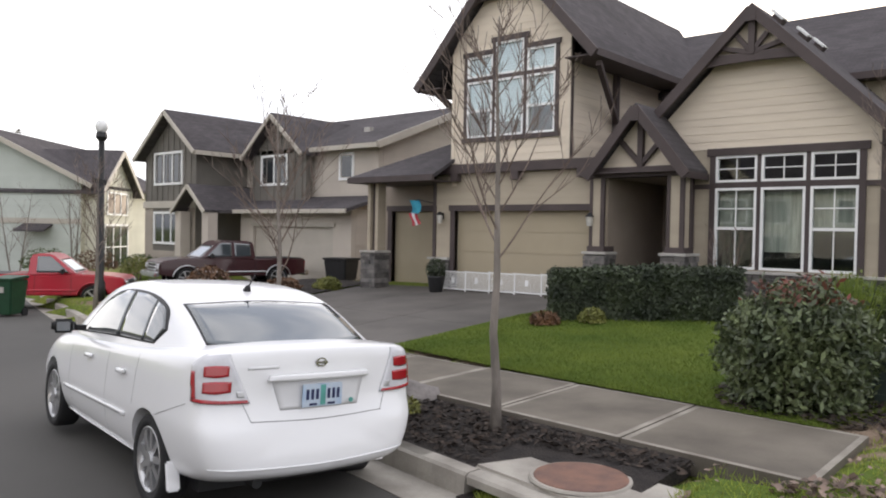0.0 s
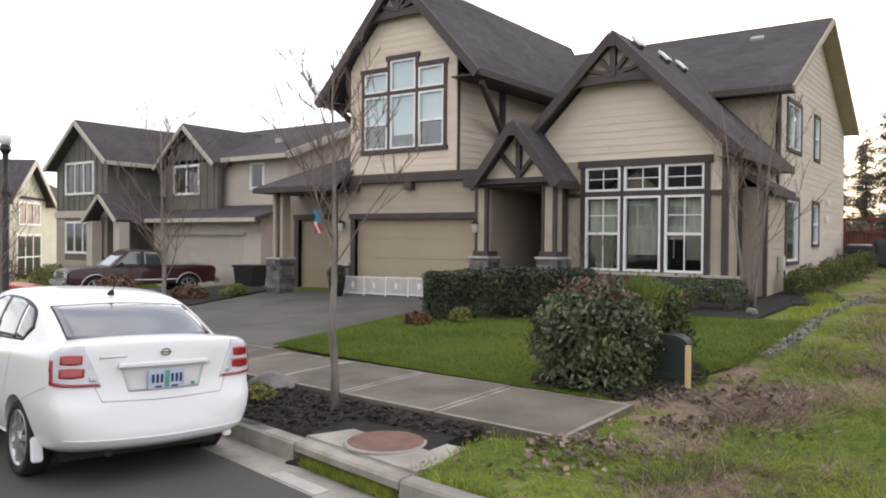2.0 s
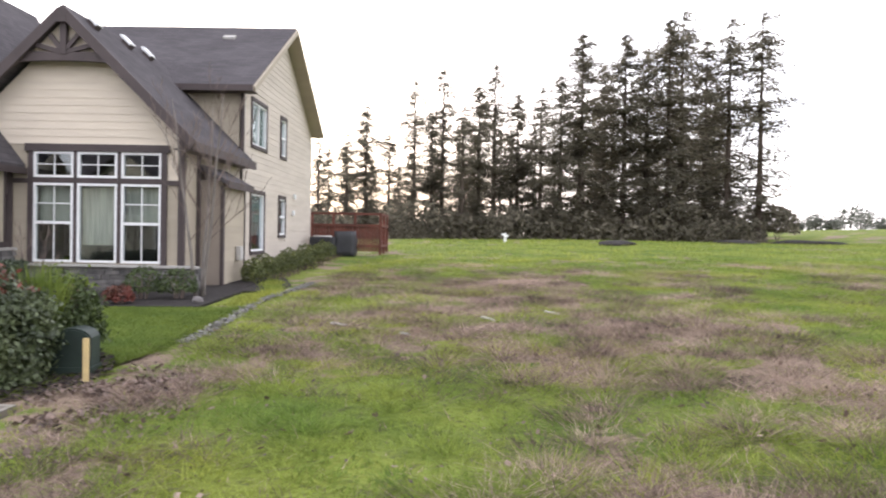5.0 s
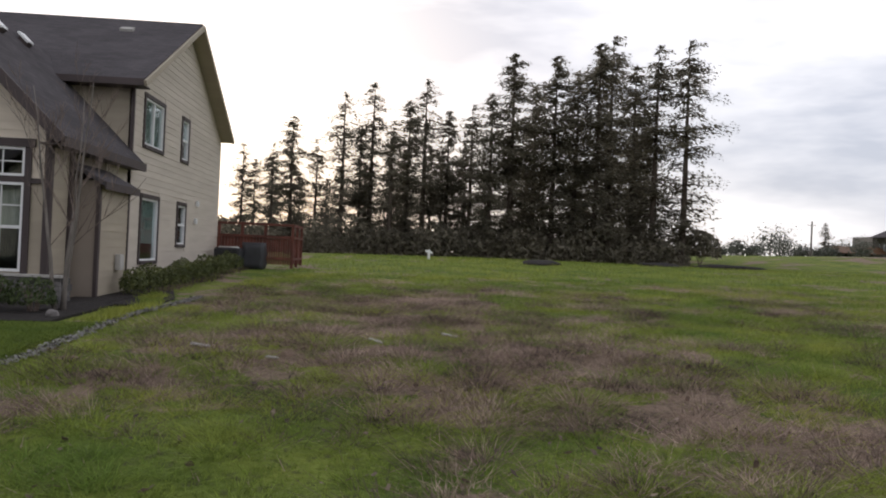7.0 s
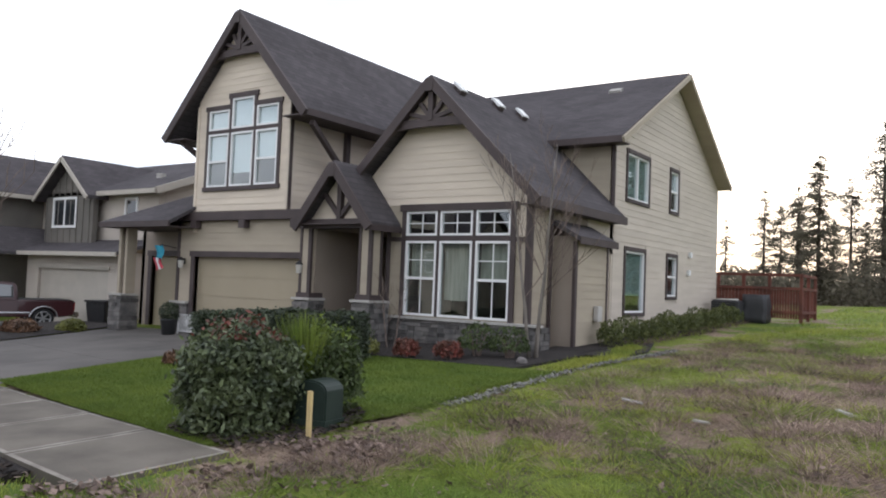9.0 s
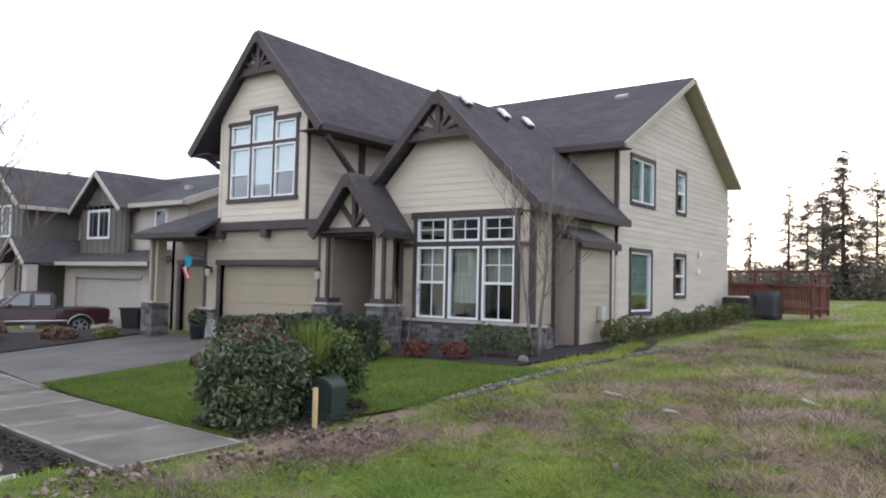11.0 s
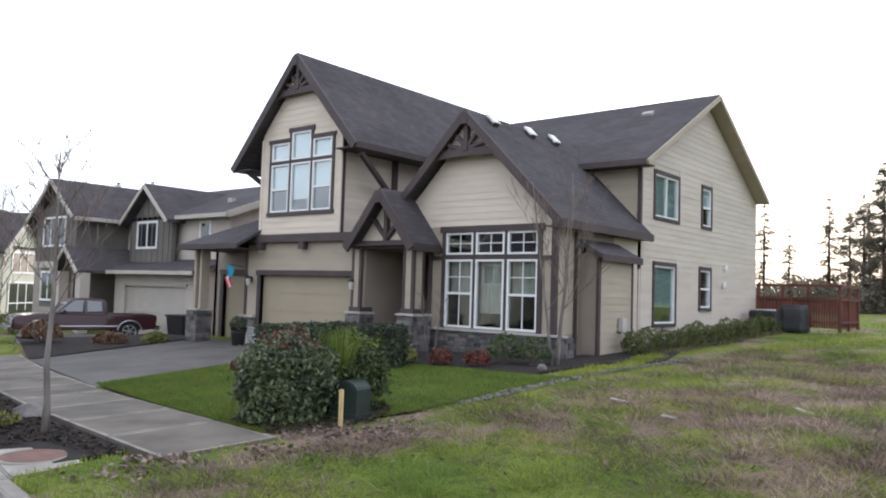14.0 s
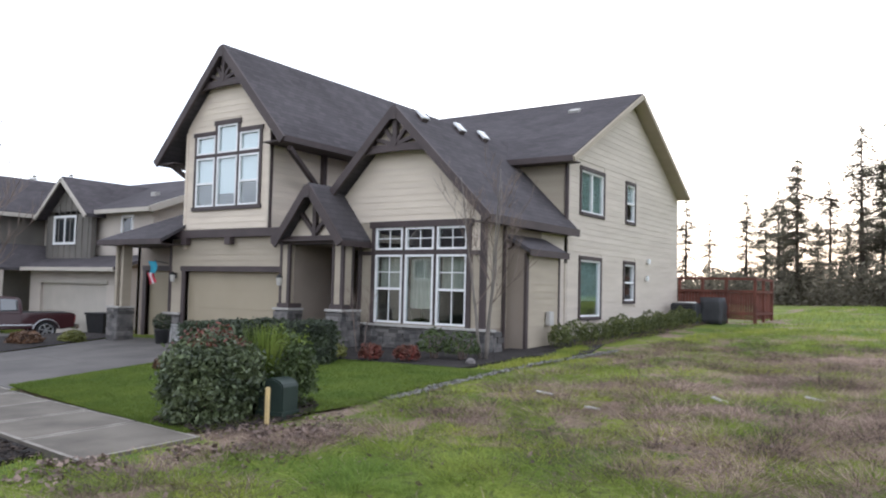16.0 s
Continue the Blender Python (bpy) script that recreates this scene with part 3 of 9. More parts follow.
cx, cy, cu = cx[keep], cy[keep], cu[keep]
n = len(cx)
cz = (road_z(cx) + 0.165) * (1 - cu) + (-0.295 + tilt(cx)) * cu + rng.uniform(0.0, 0.03, n)
ang = rng.uniform(0, 6.28, n)
ln = rng.uniform(0.012, 0.045, n)
r_ = np.stack([np.cos(ang) * ln, np.sin(ang) * ln, rng.uniform(-0.35, 0.35, n) * ln], -1)
u_ = np.stack([-np.sin(ang) * ln * 0.4, np.cos(ang) * ln * 0.4, rng.uniform(-0.5, 0.9, n) * ln * 0.5], -1)
tagged(quads_mesh("bark_chips", np.stack([cx, cy, cz], -1), r_, u_, CHIP), "loose dark bark chips in the bed", "bark chips", kind="stuff")

# storm drain: the slab with its round lid
drain = empty("storm_drain", None, "concrete storm drain slab with a rusty round lid", "storm drain")


def drain_slab():
    pts = [(0.02, curb_y(0.02) + 0.165), (1.58, curb_y(1.58) + 0.165), (1.66, -11.08), (0.34, -10.9)]
    bm = bmesh.new()
    top = [bm.verts.new((a, float(b), float(road_z(a)) + (0.185 if i < 2 else 0.20))) for i, (a, b) in enumerate(pts)]
    low = [bm.verts.new(v.co - Vector((0, 0, 0.12))) for v in top]
    bm.faces.new(top)
    bm.faces.new(low[::-1])
    for i in range(4):
        bm.faces.new((top[i], low[i], low[(i + 1) % 4], top[(i + 1) % 4]))
    bmesh.ops.recalc_face_normals(bm, faces=bm.faces)
    bmesh.ops.bevel(bm, geom=list(bm.edges), offset=0.02, segments=2, affect="EDGES")
    part("slab", bm, CURB, drain, "pale worn concrete slab")
    for name, r, h, m in (("rim", 0.37, 0.016, CURB), ("lid", 0.345, 0.022, RUST)):
        bm = bmesh.new()
        bmesh.ops.create_cone(bm, cap_ends=True, segments=40, radius1=r, radius2=r - 0.012, depth=h, matrix=Matrix.Translation((0.84, -11.32, float(road_z(0.8)) + 0.196 + h / 2)))
        part(name, bm, m, drain, "rusty iron lid" if name == "lid" else "")
    # solid block in mulch colour, standing for the shade inside the mouth
    bm = bmesh.new()
    bmesh.ops.create_cube(bm, size=1, matrix=Matrix.LocRotScale((0.82, float(curb_y(0.82)) + 0.45, float(road_z(0.8)) - 0.12), None, (1.5, 0.75, 0.24)))
    part("throat", bm, MULCH, drain, "dark block as the shade of the drain mouth")


drain_slab()
plate = strip("gutter_plate", [0.25, 0.6, 0.95], lambda x: curb_y(x) - 0.40, lambda x: curb_y(x) - 0.24, lambda x: float(road_z(x)) + 0.012, lambda x: float(road_z(x)) + 0.008, 0.02, CAPSTONE, "pale rectangular plate set in the gutter", "plate")

# driveway in slabs and its apron
driveway = empty("driveway", None, "wide grey concrete driveway before the garage", "driveway", kind="structure")


def drive_slab(c0, c1, r0, r1):
    """A slab between two columns (0 left edge, 1 right edge) and rows (0 sidewalk, 1 garage)."""
    verts = []
    for r, c in ((r0, c0), (r0, c1), (r1, c1), (r1, c0)):
        lft = Vector((-11.2, float(walk_y(-11.2)) + 1.33)).lerp(Vector((-12.7, -0.2)), r)
        rgt = Vector((-4.25, float(walk_y(-4.25)) + 1.33)).lerp(Vector((-4.6, -0.72)), r)
        p = lft.lerp(rgt, c)
        s = min(1.0, max(0.0, r))
        z = (-0.235 + float(tilt(p.x))) * (1 - s) + (0.135 + float(tilt(p.x))) * s
        verts.append((p.x, p.y, z))
    mid = Vector((sum(v[0] for v in verts) / 4, sum(v[1] for v in verts) / 4, 0))
    top = [Vector(v) + (Vector((mid.x, mid.y, v[2])) - Vector(v)).normalized() * 0.008 for v in verts]
    solid("drive_slab", [*top, *[v - Vector((0, 0, 0.12)) for v in top]], [(0, 1, 2, 3), (7, 6, 5, 4), (0, 4, 5, 1), (1, 5, 6, 2), (2, 6, 7, 3), (3, 7, 4, 0)], DRIVE, driveway)


for i in range(3):
    for j in range(3):
        drive_slab(i / 3, (i + 1) / 3, j / 3, (j + 1) / 3)
apron = strip("apron", list(np.linspace(*DRIVE_MOUTH, 9)), lambda x: curb_y(x) + 0.16, lambda x: walk_y(x) - 0.21, lambda x: float(road_z(x)) + 0.045, lambda x: -0.27 + float(tilt(x)), 0.12, DRIVE, "concrete driveway apron across the kerb", "apron")

# lawn before the house
LAWN_XS = list(np.arange(-4.2, 2.75, 0.25))


def lawn_front(x):
    return float(walk_y(x)) + 1.30 if x < 1.9 else float(walk_y(1.9)) + 1.30 + (x - 1.9) * 3.0


def lawn_z(x, y):
    return float(np.interp(y, PROFILE_Y, PROFILE_Z) + tilt(x)) + 0.035


def lawn_sheet():
    verts, faces, rows = [], [], 14
    for x in LAWN_XS:
        a = lawn_front(x)
        b = -2.9 if x > -3.3 else -2.9
        for j in range(rows):
            y = a + (b - a) * j / (rows - 1)
            verts.append((x, y, lawn_z(x, y)))
    for i in range(len(LAWN_XS) - 1):
        for j in range(rows - 1):
            k = i * rows + j
            faces.append((k, k + rows, k + rows + 1, k + 1))
    ob = solid("lawn", verts, faces, LAWN, smooth=True)
    return tagged(ob, "short green mown lawn", "lawn", kind="structure")


lawn = lawn_sheet()
n = 120000
bx = rng.uniform(-4.15, 2.7, n)
lf = np.array([lawn_front(v) for v in bx])
by = lf - 0.01 + rng.uniform(0, 1, n) ** 1.25 * (-2.95 - lf)
bz = np.interp(by, PROFILE_Y, PROFILE_Z) + tilt(bx) + 0.03
ang = rng.uniform(0, 6.28, n)
hh = rng.uniform(0.018, 0.048, n)
base = np.stack([bx, by, bz], -1)
tip = base + np.stack([rng.normal(0, 0.02, n), rng.normal(0, 0.02, n), hh], -1)
half = np.stack([np.cos(ang) * 0.0035, np.sin(ang) * 0.0035, np.zeros(n)], -1)
tagged(blades_mesh("lawn_grass", base, tip, half, BLADE), "short green lawn grass", "grass", kind="stuff")

# ---- the big house ----
house = empty("house", None, "two-storey cream house with dark brown timber trim and steep shingle roofs", "house")
FRONT = Plane((0, 0, 0), (1, 0, 0), (0, -1, 0))


def front_at(y):
    return Plane((0, y, 0), (1, 0, 0), (0, -1, 0))


def side_at(x):
    return Plane((x, 0, 0), (0, 1, 0), (1, 0, 0))


def window(F, u0, u1, z0, z1, parent, rail=None, bars=(), frame_w=0.05, back=None, back_z=None, deep=0.07, slider=False, label=""):
    """A window in its opening: frame, meeting rail, thin bars, pane, and what hangs behind it."""
    fr = frame_w
    boxes = [F.box(u0, u0 + fr, -deep, 0.02, z0, z1), F.box(u1 - fr, u1, -deep, 0.02, z0, z1),
             F.box(u0 + fr, u1 - fr, -deep, 0.02, z0, z0 + fr), F.box(u0 + fr, u1 - fr, -deep, 0.02, z1 - fr, z1)]
    v, f = join_boxes(boxes)
    w = solid("window", v, f, WHITE, parent, label or "white framed window")
    if rail is not None:
        if slider:
            solid("meeting_rail", F.box(rail - 0.03, rail + 0.03, -deep + 0.01, 0.012, z0 + fr, z1 - fr), BOX_FACES, WHITE, w)
        else:
            solid("meeting_rail", F.box(u0 + fr, u1 - fr, -deep + 0.01, 0.012, rail - 0.03, rail + 0.03), BOX_FACES, WHITE, w)
    for kind, p in bars:
        if kind == "v":
            solid("glazing_bar", F.box(p - 0.011, p + 0.011, -0.045, -0.02, z0 + fr, z1 - fr), BOX_FACES, WHITE, w)
        else:
            solid("glazing_bar", F.box(u0 + fr, u1 - fr, -0.047, -0.018, p - 0.011, p + 0.011), BOX_FACES, WHITE, w)
    pane = solid("pane", F.box(u0 + fr, u1 - fr, -0.04, -0.034, z0 + fr, z1 - fr), BOX_FACES, GLASS, w, "clear glass pane")
    pane.visible_shadow = False
    if back:
        a, b = back_z or (z0, z1)
        rows = max(2, int((b - a) / 0.06))
        verts, faces = [], []
        for i in range(rows):
            z = a + (b - a) * i / rows
            k = len(verts)
            verts += F.box(u0 + 0.02, u1 - 0.02, -0.085, -0.075, z, z + (b - a) / rows - 0.006)
            faces += [tuple(q + k for q in g) for g in BOX_FACES]
        solid("blind", verts, faces, back, w)
    return w


def trim_frame(F, u0, u1, z0, z1, parent, w=0.11, head=0.14, mat=None, n0=0.0, n1=0.045):
    """Dark boards round an opening."""
    mat = mat or BROWN
    slab("trim_board", F, u0 - w, u0, n0, n1, z0 - w, z1 + head, mat, parent)
    slab("trim_board", F, u1, u1 + w, n0, n1, z0 - w, z1 + head, mat, parent)
    slab("trim_board", F, u0, u1, n0, n1 + 0.012, z1, z1 + head, mat, parent)
    slab("trim_board", F, u0, u1, n0, n1 + 0.02, z0 - w, z0, mat, parent)


def stones(F, u0, u1, z0, z1, parent, seed, n1=0.05, mean=0.26):
    """Ledge stones laid in uneven courses."""
    rs = random.Random(seed)
    z = z0
    while z < z1 - 0.03:
        h = min(rs.uniform(0.07, 0.15), z1 - z)
        u = u0
        while u < u1 - 0.02:
            w = min(rs.uniform(mean * 0.5, mean * 1.6), u1 - u)
            if u1 - u - w < 0.07:
                w = u1 - u
            d = rs.uniform(0.4, 1.0) * n1
            g = 0.006
            c = F.box(u + g, u + w - g, 0, d, z + g, z + h - g)
            j = [0.008 * rs.uniform(-1, 1) for _ in range(8)]
            c = [p + F.n * q if k in (2, 3, 6, 7) else p for k, (p, q) in enumerate(zip(c, j))]
            solid("stone", c, BOX_FACES, STONE, parent)
            u += w
        z += h


# bay with the tall windows
BAY_APEX, BAY_TOP = -1.95, 5.86
bay_l = lambda z: max(-4.32 if z > 2.75 else -3.3, BAY_APEX - (BAY_TOP - z))
bay_r = lambda z: min(0.45, BAY_APEX + (BAY_TOP - z))
BAY_COLS = [(-2.74, -1.885), (-1.80, -0.945), (-0.855, 0.0)]
bay_holes = [(-2.74, 0.0, 0.75, 3.10)]
bay = wall_core("wall", front_at(0.0), bay_l, bay_r, -0.2, BAY_TOP - 0.02, bay_holes, 0.16, TAN_SIDING, house, (2.75, 3.46, BAY_TOP - 2.37), "cream siding above taupe panels")
lap_siding(front_at(0.0), bay_l, bay_r, 3.25, 5.75, [], SIDING, bay)
lap_siding(front_at(0.0), lambda z: 0.12, lambda z: 0.36, 2.52, 3.25, [], SIDING, bay)
for a, b in BAY_COLS:
    side = (a, b) != BAY_COLS[1]
    c = (a + b) / 2
    window(front_at(-0.02), a, b, 2.55, 3.10, house, None, (("v", c), ("h", 2.83)), back=None)
    wdw = window(front_at(-0.02), a, b, 0.75, 2.43, house, 1.59 if side else None, (("v", c), ("h", 2.0)) if side else (), back=None)
    solid("curtain", front_at(0).box(a + 0.02, b - 0.02, -0.20, -0.19, 1.62 if side else 1.12, 2.40), BOX_FACES, SHEER, wdw, "pale sheer curtain")
F0 = front_at(0.0)
for a, b in ((-1.885, -1.80), (-0.945, -0.855)):
    slab("mullion", F0, a, b, -0.1, 0.03, 0.75, 3.10, BROWN, bay)
slab("mullion", F0, -2.74, 0.0, -0.1, 0.034, 2.43, 2.55, BROWN, bay)
slab("trim_board", F0, -2.86, -2.74, 0, 0.05, 0.70, 3.10, BROWN, bay)
slab("trim_board", F0, 0.0, 0.12, 0, 0.05, 0.70, 3.10, BROWN, bay)
slab("trim_board", F0, -2.92, 0.18, 0, 0.07, 3.10, 3.26, BROWN, bay)
slab("belt_board", F0, 0.12, 0.36, 0, 0.04, 2.42, 2.52, BROWN, bay)
slab("belt_board", F0, -3.3, -2.86, 0, 0.04, 2.42, 2.52, BROWN, bay)
slab("corner_board", F0, 0.36, 0.47, 0, 0.035, 0.70, 3.46, BROWN, bay)
slab("corner_board", F0, -3.3, -3.2, 0, 0.035, 0.70, 2.75, BROWN, bay)
slab("sill", F0, -3.32, 0.82, -0.02, 0.20, 0.665, 0.72, CAPSTONE, bay, "pale cap along the stone base", 0.01)
base_wall = slab("stone_base", F0, -3.3, 0.78, -0.3, 0.10, -0.2, 0.665, MORTAR, house, "grey ledge stone base under the windows")
stones(front_at(-0.10), -3.3, 0.80, -0.05, 0.66, base_wall, 3)
stones(Plane((0.78, 0, 0), (0, 1, 0), (1, 0, 0)), -0.1, 0.3, -0.05, 0.66, base_wall, 4)
# back wall behind the tall windows; the room's dimness is in its colour
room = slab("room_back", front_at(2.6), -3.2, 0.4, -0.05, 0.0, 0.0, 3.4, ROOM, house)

# bay side wall and bump-out; weaker light on them is put into tan siding
S0 = side_at(0.45)
bay_side = wall_core("wall", S0, lambda z: 0.16, lambda z: 4.3, -0.2, 3.42, [], 0.16, TAUPE, house)
lap_siding(S0, lambda z: 0.02, lambda z: 1.05, 0.72, 3.2, [], TAN_SIDING, bay_side)
lap_siding(S0, lambda z: 2.8, lambda z: 4.3, 0.1, 3.3, [], SIDE_SIDING, bay_side)
slab("corner_board", S0, -0.03, 0.09, 0, 0.035, 0.70, 3.4, BROWN, bay_side)
slab("downspout", S0, 0.80, 0.87, 0.02, 0.09, 0.05, 3.3, BROWN, bay_side, "dark brown downspout")
bump = slab("wall", side_at(0.98), 1.05, 2.80, -0.55, 0.0, -0.2, 2.62, TAUPE, house, "small bump-out with a shed roof")
lap_siding(side_at(0.98), lambda z: 1.13, lambda z: 2.72, 0.12, 2.5, [], TAN_SIDING, bump)
slab("corner_board", side_at(0.98), 1.02, 1.13, -0.04, 0.03, -0.05, 2.5, BROWN, bump)
slab("corner_board", side_at(0.98), 2.72, 2.80, -0.01, 0.03, -0.05, 2.5, BROWN, bump)
roof_slab("roof", [(0.44, 0.93, 2.98), (1.14, 0.93, 2.60), (1.14, 2.98, 2.60), (0.44, 2.98, 2.98)], 0.10, ROOF_Y, house, "little shed roof of dark shingles")
slab("fascia", side_at(1.14), 0.91, 3.0, 0.0, 0.025, 2.44, 2.60, BROWN, house)
meter = slab("meter_box", side_at(1.005), 2.02, 2.26, 0.0, 0.12, 0.78, 1.12, CAPSTONE, house, "pale grey meter box on the side wall", 0.015)

# rear block: the long side wall; its beige tone also carries how it is lit
RIDGE_Y, RIDGE_Z, SLOPE = 8.74, 8.07, 0.549
SIDE_TOP = 7.85
sd_l = lambda z: max(4.15, RIDGE_Y - (SIDE_TOP - z) / SLOPE)
sd_r = lambda z: min(13.65, RIDGE_Y + (SIDE_TOP - z) / SLOPE)
S1 = side_at(0.5)
side_holes = [(5.06, 6.64, 3.90, 5.10), (5.06, 6.46, 0.92, 2.54), (8.50, 9.20, 3.92, 5.10), (8.36, 9.20, 1.38, 2.54)]
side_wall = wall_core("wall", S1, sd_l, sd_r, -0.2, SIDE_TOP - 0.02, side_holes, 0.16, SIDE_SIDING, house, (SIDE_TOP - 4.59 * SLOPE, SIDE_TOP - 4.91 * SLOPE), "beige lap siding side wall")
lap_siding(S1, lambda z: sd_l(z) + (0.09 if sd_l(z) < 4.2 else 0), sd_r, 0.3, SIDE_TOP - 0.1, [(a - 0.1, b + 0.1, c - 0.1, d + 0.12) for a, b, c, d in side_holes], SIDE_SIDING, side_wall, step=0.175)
for i, (a, b, c, d) in enumerate(side_holes):
    trim_frame(S1, a, b, c, d, side_wall, 0.09, 0.11)
    if i == 0:
        window(S1, a, b, c, d, house, (a + b) / 2, (), back=GREEN_BLIND, back_z=(c, d), slider=True)
    elif i == 1:
        window(S1, a, b, c, d, house, None, (), back=GREEN_BLIND, back_z=(c + 0.45, d))
    else:
        window(S1, a, b, c, d, house, (c + d) / 2, (), back=BLIND if i == 2 else None, back_z=((c + d) / 2, d))
slab("corner_board", S1, 4.12, 4.24, -0.02, 0.035, 3.3, 5.25, BROWN, side_wall)
slab("downspout", S1, 4.06, 4.13, 0.0, 0.08, 3.5, 5.2, BROWN, side_wall, "dark brown downspout")
for u, z in ((10.46, 2.71), (10.32, 2.14)):
    slab("vent_hood", S1, u - 0.09, u + 0.09, 0.02, 0.11, z - 0.09, z + 0.09, WHITE, side_wall, "small white wall vent", 0.02)
rear_front = wall_core("wall", front_at(4.15), lambda z: -9.3, lambda z: 0.5, 2.4, 5.3, [], 0.15, TAN_SIDING, house)
lap_siding(front_at(4.15), lambda z: -5.8, lambda z: 0.44, 3.2, 5.2, [], TAN_SIDING, rear_front)
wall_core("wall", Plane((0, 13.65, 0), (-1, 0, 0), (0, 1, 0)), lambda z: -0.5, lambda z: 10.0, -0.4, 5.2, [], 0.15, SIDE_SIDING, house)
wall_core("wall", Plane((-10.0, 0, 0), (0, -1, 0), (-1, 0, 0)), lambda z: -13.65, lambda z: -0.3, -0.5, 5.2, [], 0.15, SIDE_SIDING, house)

# upper wing over the garage
WING_X, WING_TOP, WING_S = -7.6, 8.08, 1.1
up_l = lambda z: max(-9.38, WING_X - (WING_TOP - z) / WING_S)
up_r = lambda z: min(-5.87, WING_X + (WING_TOP - z) / WING_S)
FU = front_at(-0.8)
UC = [(-8.90, -8.10, 5.83), (-8.00, -7.16, 6.10), (-7.06, -6.26, 5.83)]
up_holes = [(a, b, 3.79, t) for a, b, t in UC]
upper = wall_core("wall", FU, up_l, up_r, 3.0, WING_TOP - 0.02, up_holes, 0.16, SIDING, house, (WING_TOP - 1.73 * WING_S, WING_TOP - 1.78 * WING_S), "cream lap siding gable wall")
lap_siding(FU, lambda z: up_l(z) + (0.07 if up_l(z) < -9.3 else 0), lambda z: up_r(z) - (0.07 if up_r(z) > -5.9 else 0), 3.16, 7.95, [(-9.0, -6.16, 3.69, 5.95), (-8.1, -7.06, 5.9, 6.22)], SIDING, upper)
slab("corner_board", FU, -9.40, -9.31, -0.01, 0.035, 3.15, 6.0, SIDING, upper)
slab("corner_board", FU, -5.94, -5.85, -0.01, 0.035, 3.15, 6.1, SIDING, upper)
for i, (a, b, t) in enumerate(UC):
    window(front_at(-0.82), a, b, 5.30, t, house, None, (), back=BLIND)
    window(front_at(-0.82), a, b, 3.79, 5.20, house, None if i == 1 else 4.46, (), back=BLIND, back_z=(4.48, 5.20) if i != 1 else (4.15, 5.20))
slab("mullion", FU, -8.10, -8.00, -0.1, 0.03, 3.79, 5.83, BROWN, upper)
slab("mullion", FU, -7.16, -7.06, -0.1, 0.03, 3.79, 5.83, BROWN, upper)
slab("mullion", FU, -8.90, -6.26, -0.1, 0.034, 5.20, 5.30, BROWN, upper)
slab("trim_board", FU, -9.0, -8.90, 0, 0.045, 3.69, 5.83, BROWN, upper)
slab("trim_board", FU, -6.26, -6.16, 0, 0.045, 3.69, 5.83, BROWN, upper)
slab("trim_board", FU, -9.04, -6.12, 0, 0.06, 3.68, 3.79, BROWN, upper)
slab("trim_board", FU, -9.04, -8.10, 0, 0.06, 5.83, 5.95, BROWN, upper)
slab("trim_board", FU, -7.06, -6.12, 0, 0.06, 5.83, 5.95, BROWN, upper)
slab("trim_board", FU, -8.10, -8.00, 0, 0.05, 5.83, 6.10, BROWN, upper)
slab("trim_board", FU, -7.16, -7.06, 0, 0.05, 5.83, 6.10, BROWN, upper)
slab("trim_board", FU, -8.14, -7.02, 0, 0.06, 6.10, 6.23, BROWN, upper)
SU = side_at(-5.87)
up_side = wall_core("wall", SU, lambda z: -0.64, lambda z: 4.2, 2.6, 5.6, [], 0.16, SIDING, house)
lap_siding(SU, lambda z: -0.72, lambda z: 4.1, 3.0, 5.5, [], SIDING, up_side)
slab("corner_board", SU, -0.80, -0.70, 0.0, 0.035, 3.0, 6.0, BROWN, up_side)
slab("post", SU, 1.13, 1.28, 0.02, 0.14, 3.9, 5.45, BROWN, up_side, "dark timber wall post")
beam("brace", (-5.75, 1.18, 4.20), (-5.15, -0.80, 5.24), 0.12, 0.13, BROWN, up_side, "slanting dark timber brace")
# back wall upstairs, its dimness likewise put into the colour
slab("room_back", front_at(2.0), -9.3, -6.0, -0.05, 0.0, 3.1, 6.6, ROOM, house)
up_left = wall_core("wall", Plane((-9.38, 0, 0), (0, -1, 0), (-1, 0, 0)), lambda z: -4.2, lambda z: 0.80, 2.6, 5.6, [], 0.16, SIDING, house)
lap_siding(Plane((-9.38, 0, 0), (0, -1, 0), (-1, 0, 0)), lambda z: -4.1, lambda z: 0.72, 3.0, 5.5, [], SIDING, up_left)
beam("brace", (-9.48, 0.35, 4.15), (-9.98, -0.95, 5.12), 0.12, 0.13, BROWN, up_left, "slanting dark timber brace")
# skirt and corbels under the upper wing
slab("skirt", FU, -9.95, -5.1, -0.2, 0.14, 2.90, 3.13, BROWN, house, "dark brown belt over the garage", 0.01)
for u in (-9.2, -7.3, -5.45):
    slab("corbel", FU, u - 0.12, u + 0.12, -0.02, 0.16, 2.70, 2.90, BROWN, house, "dark timber corbel", 0.01)

# garage
FG = front_at(-0.75)
gar = wall_core("wall", FG, lambda z: -10.02, lambda z: -5.1, -0.4, 3.0, [(-9.28, -5.30, -0.4, 1.95)], 0.2, TAN_SIDING, house, (), "tan siding round the garage door")
lap_siding(FG, lambda z: -9.95, lambda z: -5.1, 2.10, 2.9, [], TAN_SIDING, gar)
lap_siding(FG, lambda z: -9.90, lambda z: -9.42, 0.75, 2.10, [], TAN_SIDING, gar)
slab("trim_board", FG, -9.42, -9.28, -0.1, 0.05, -0.15, 1.95, BROWN, gar)
slab("trim_board", FG, -5.30, -5.17, -0.1, 0.05, -0.1, 1.95, BROWN, gar)
slab("trim_board", FG, -9.46, -5.13, 0.0, 0.07, 1.95, 2.10, BROWN, gar)
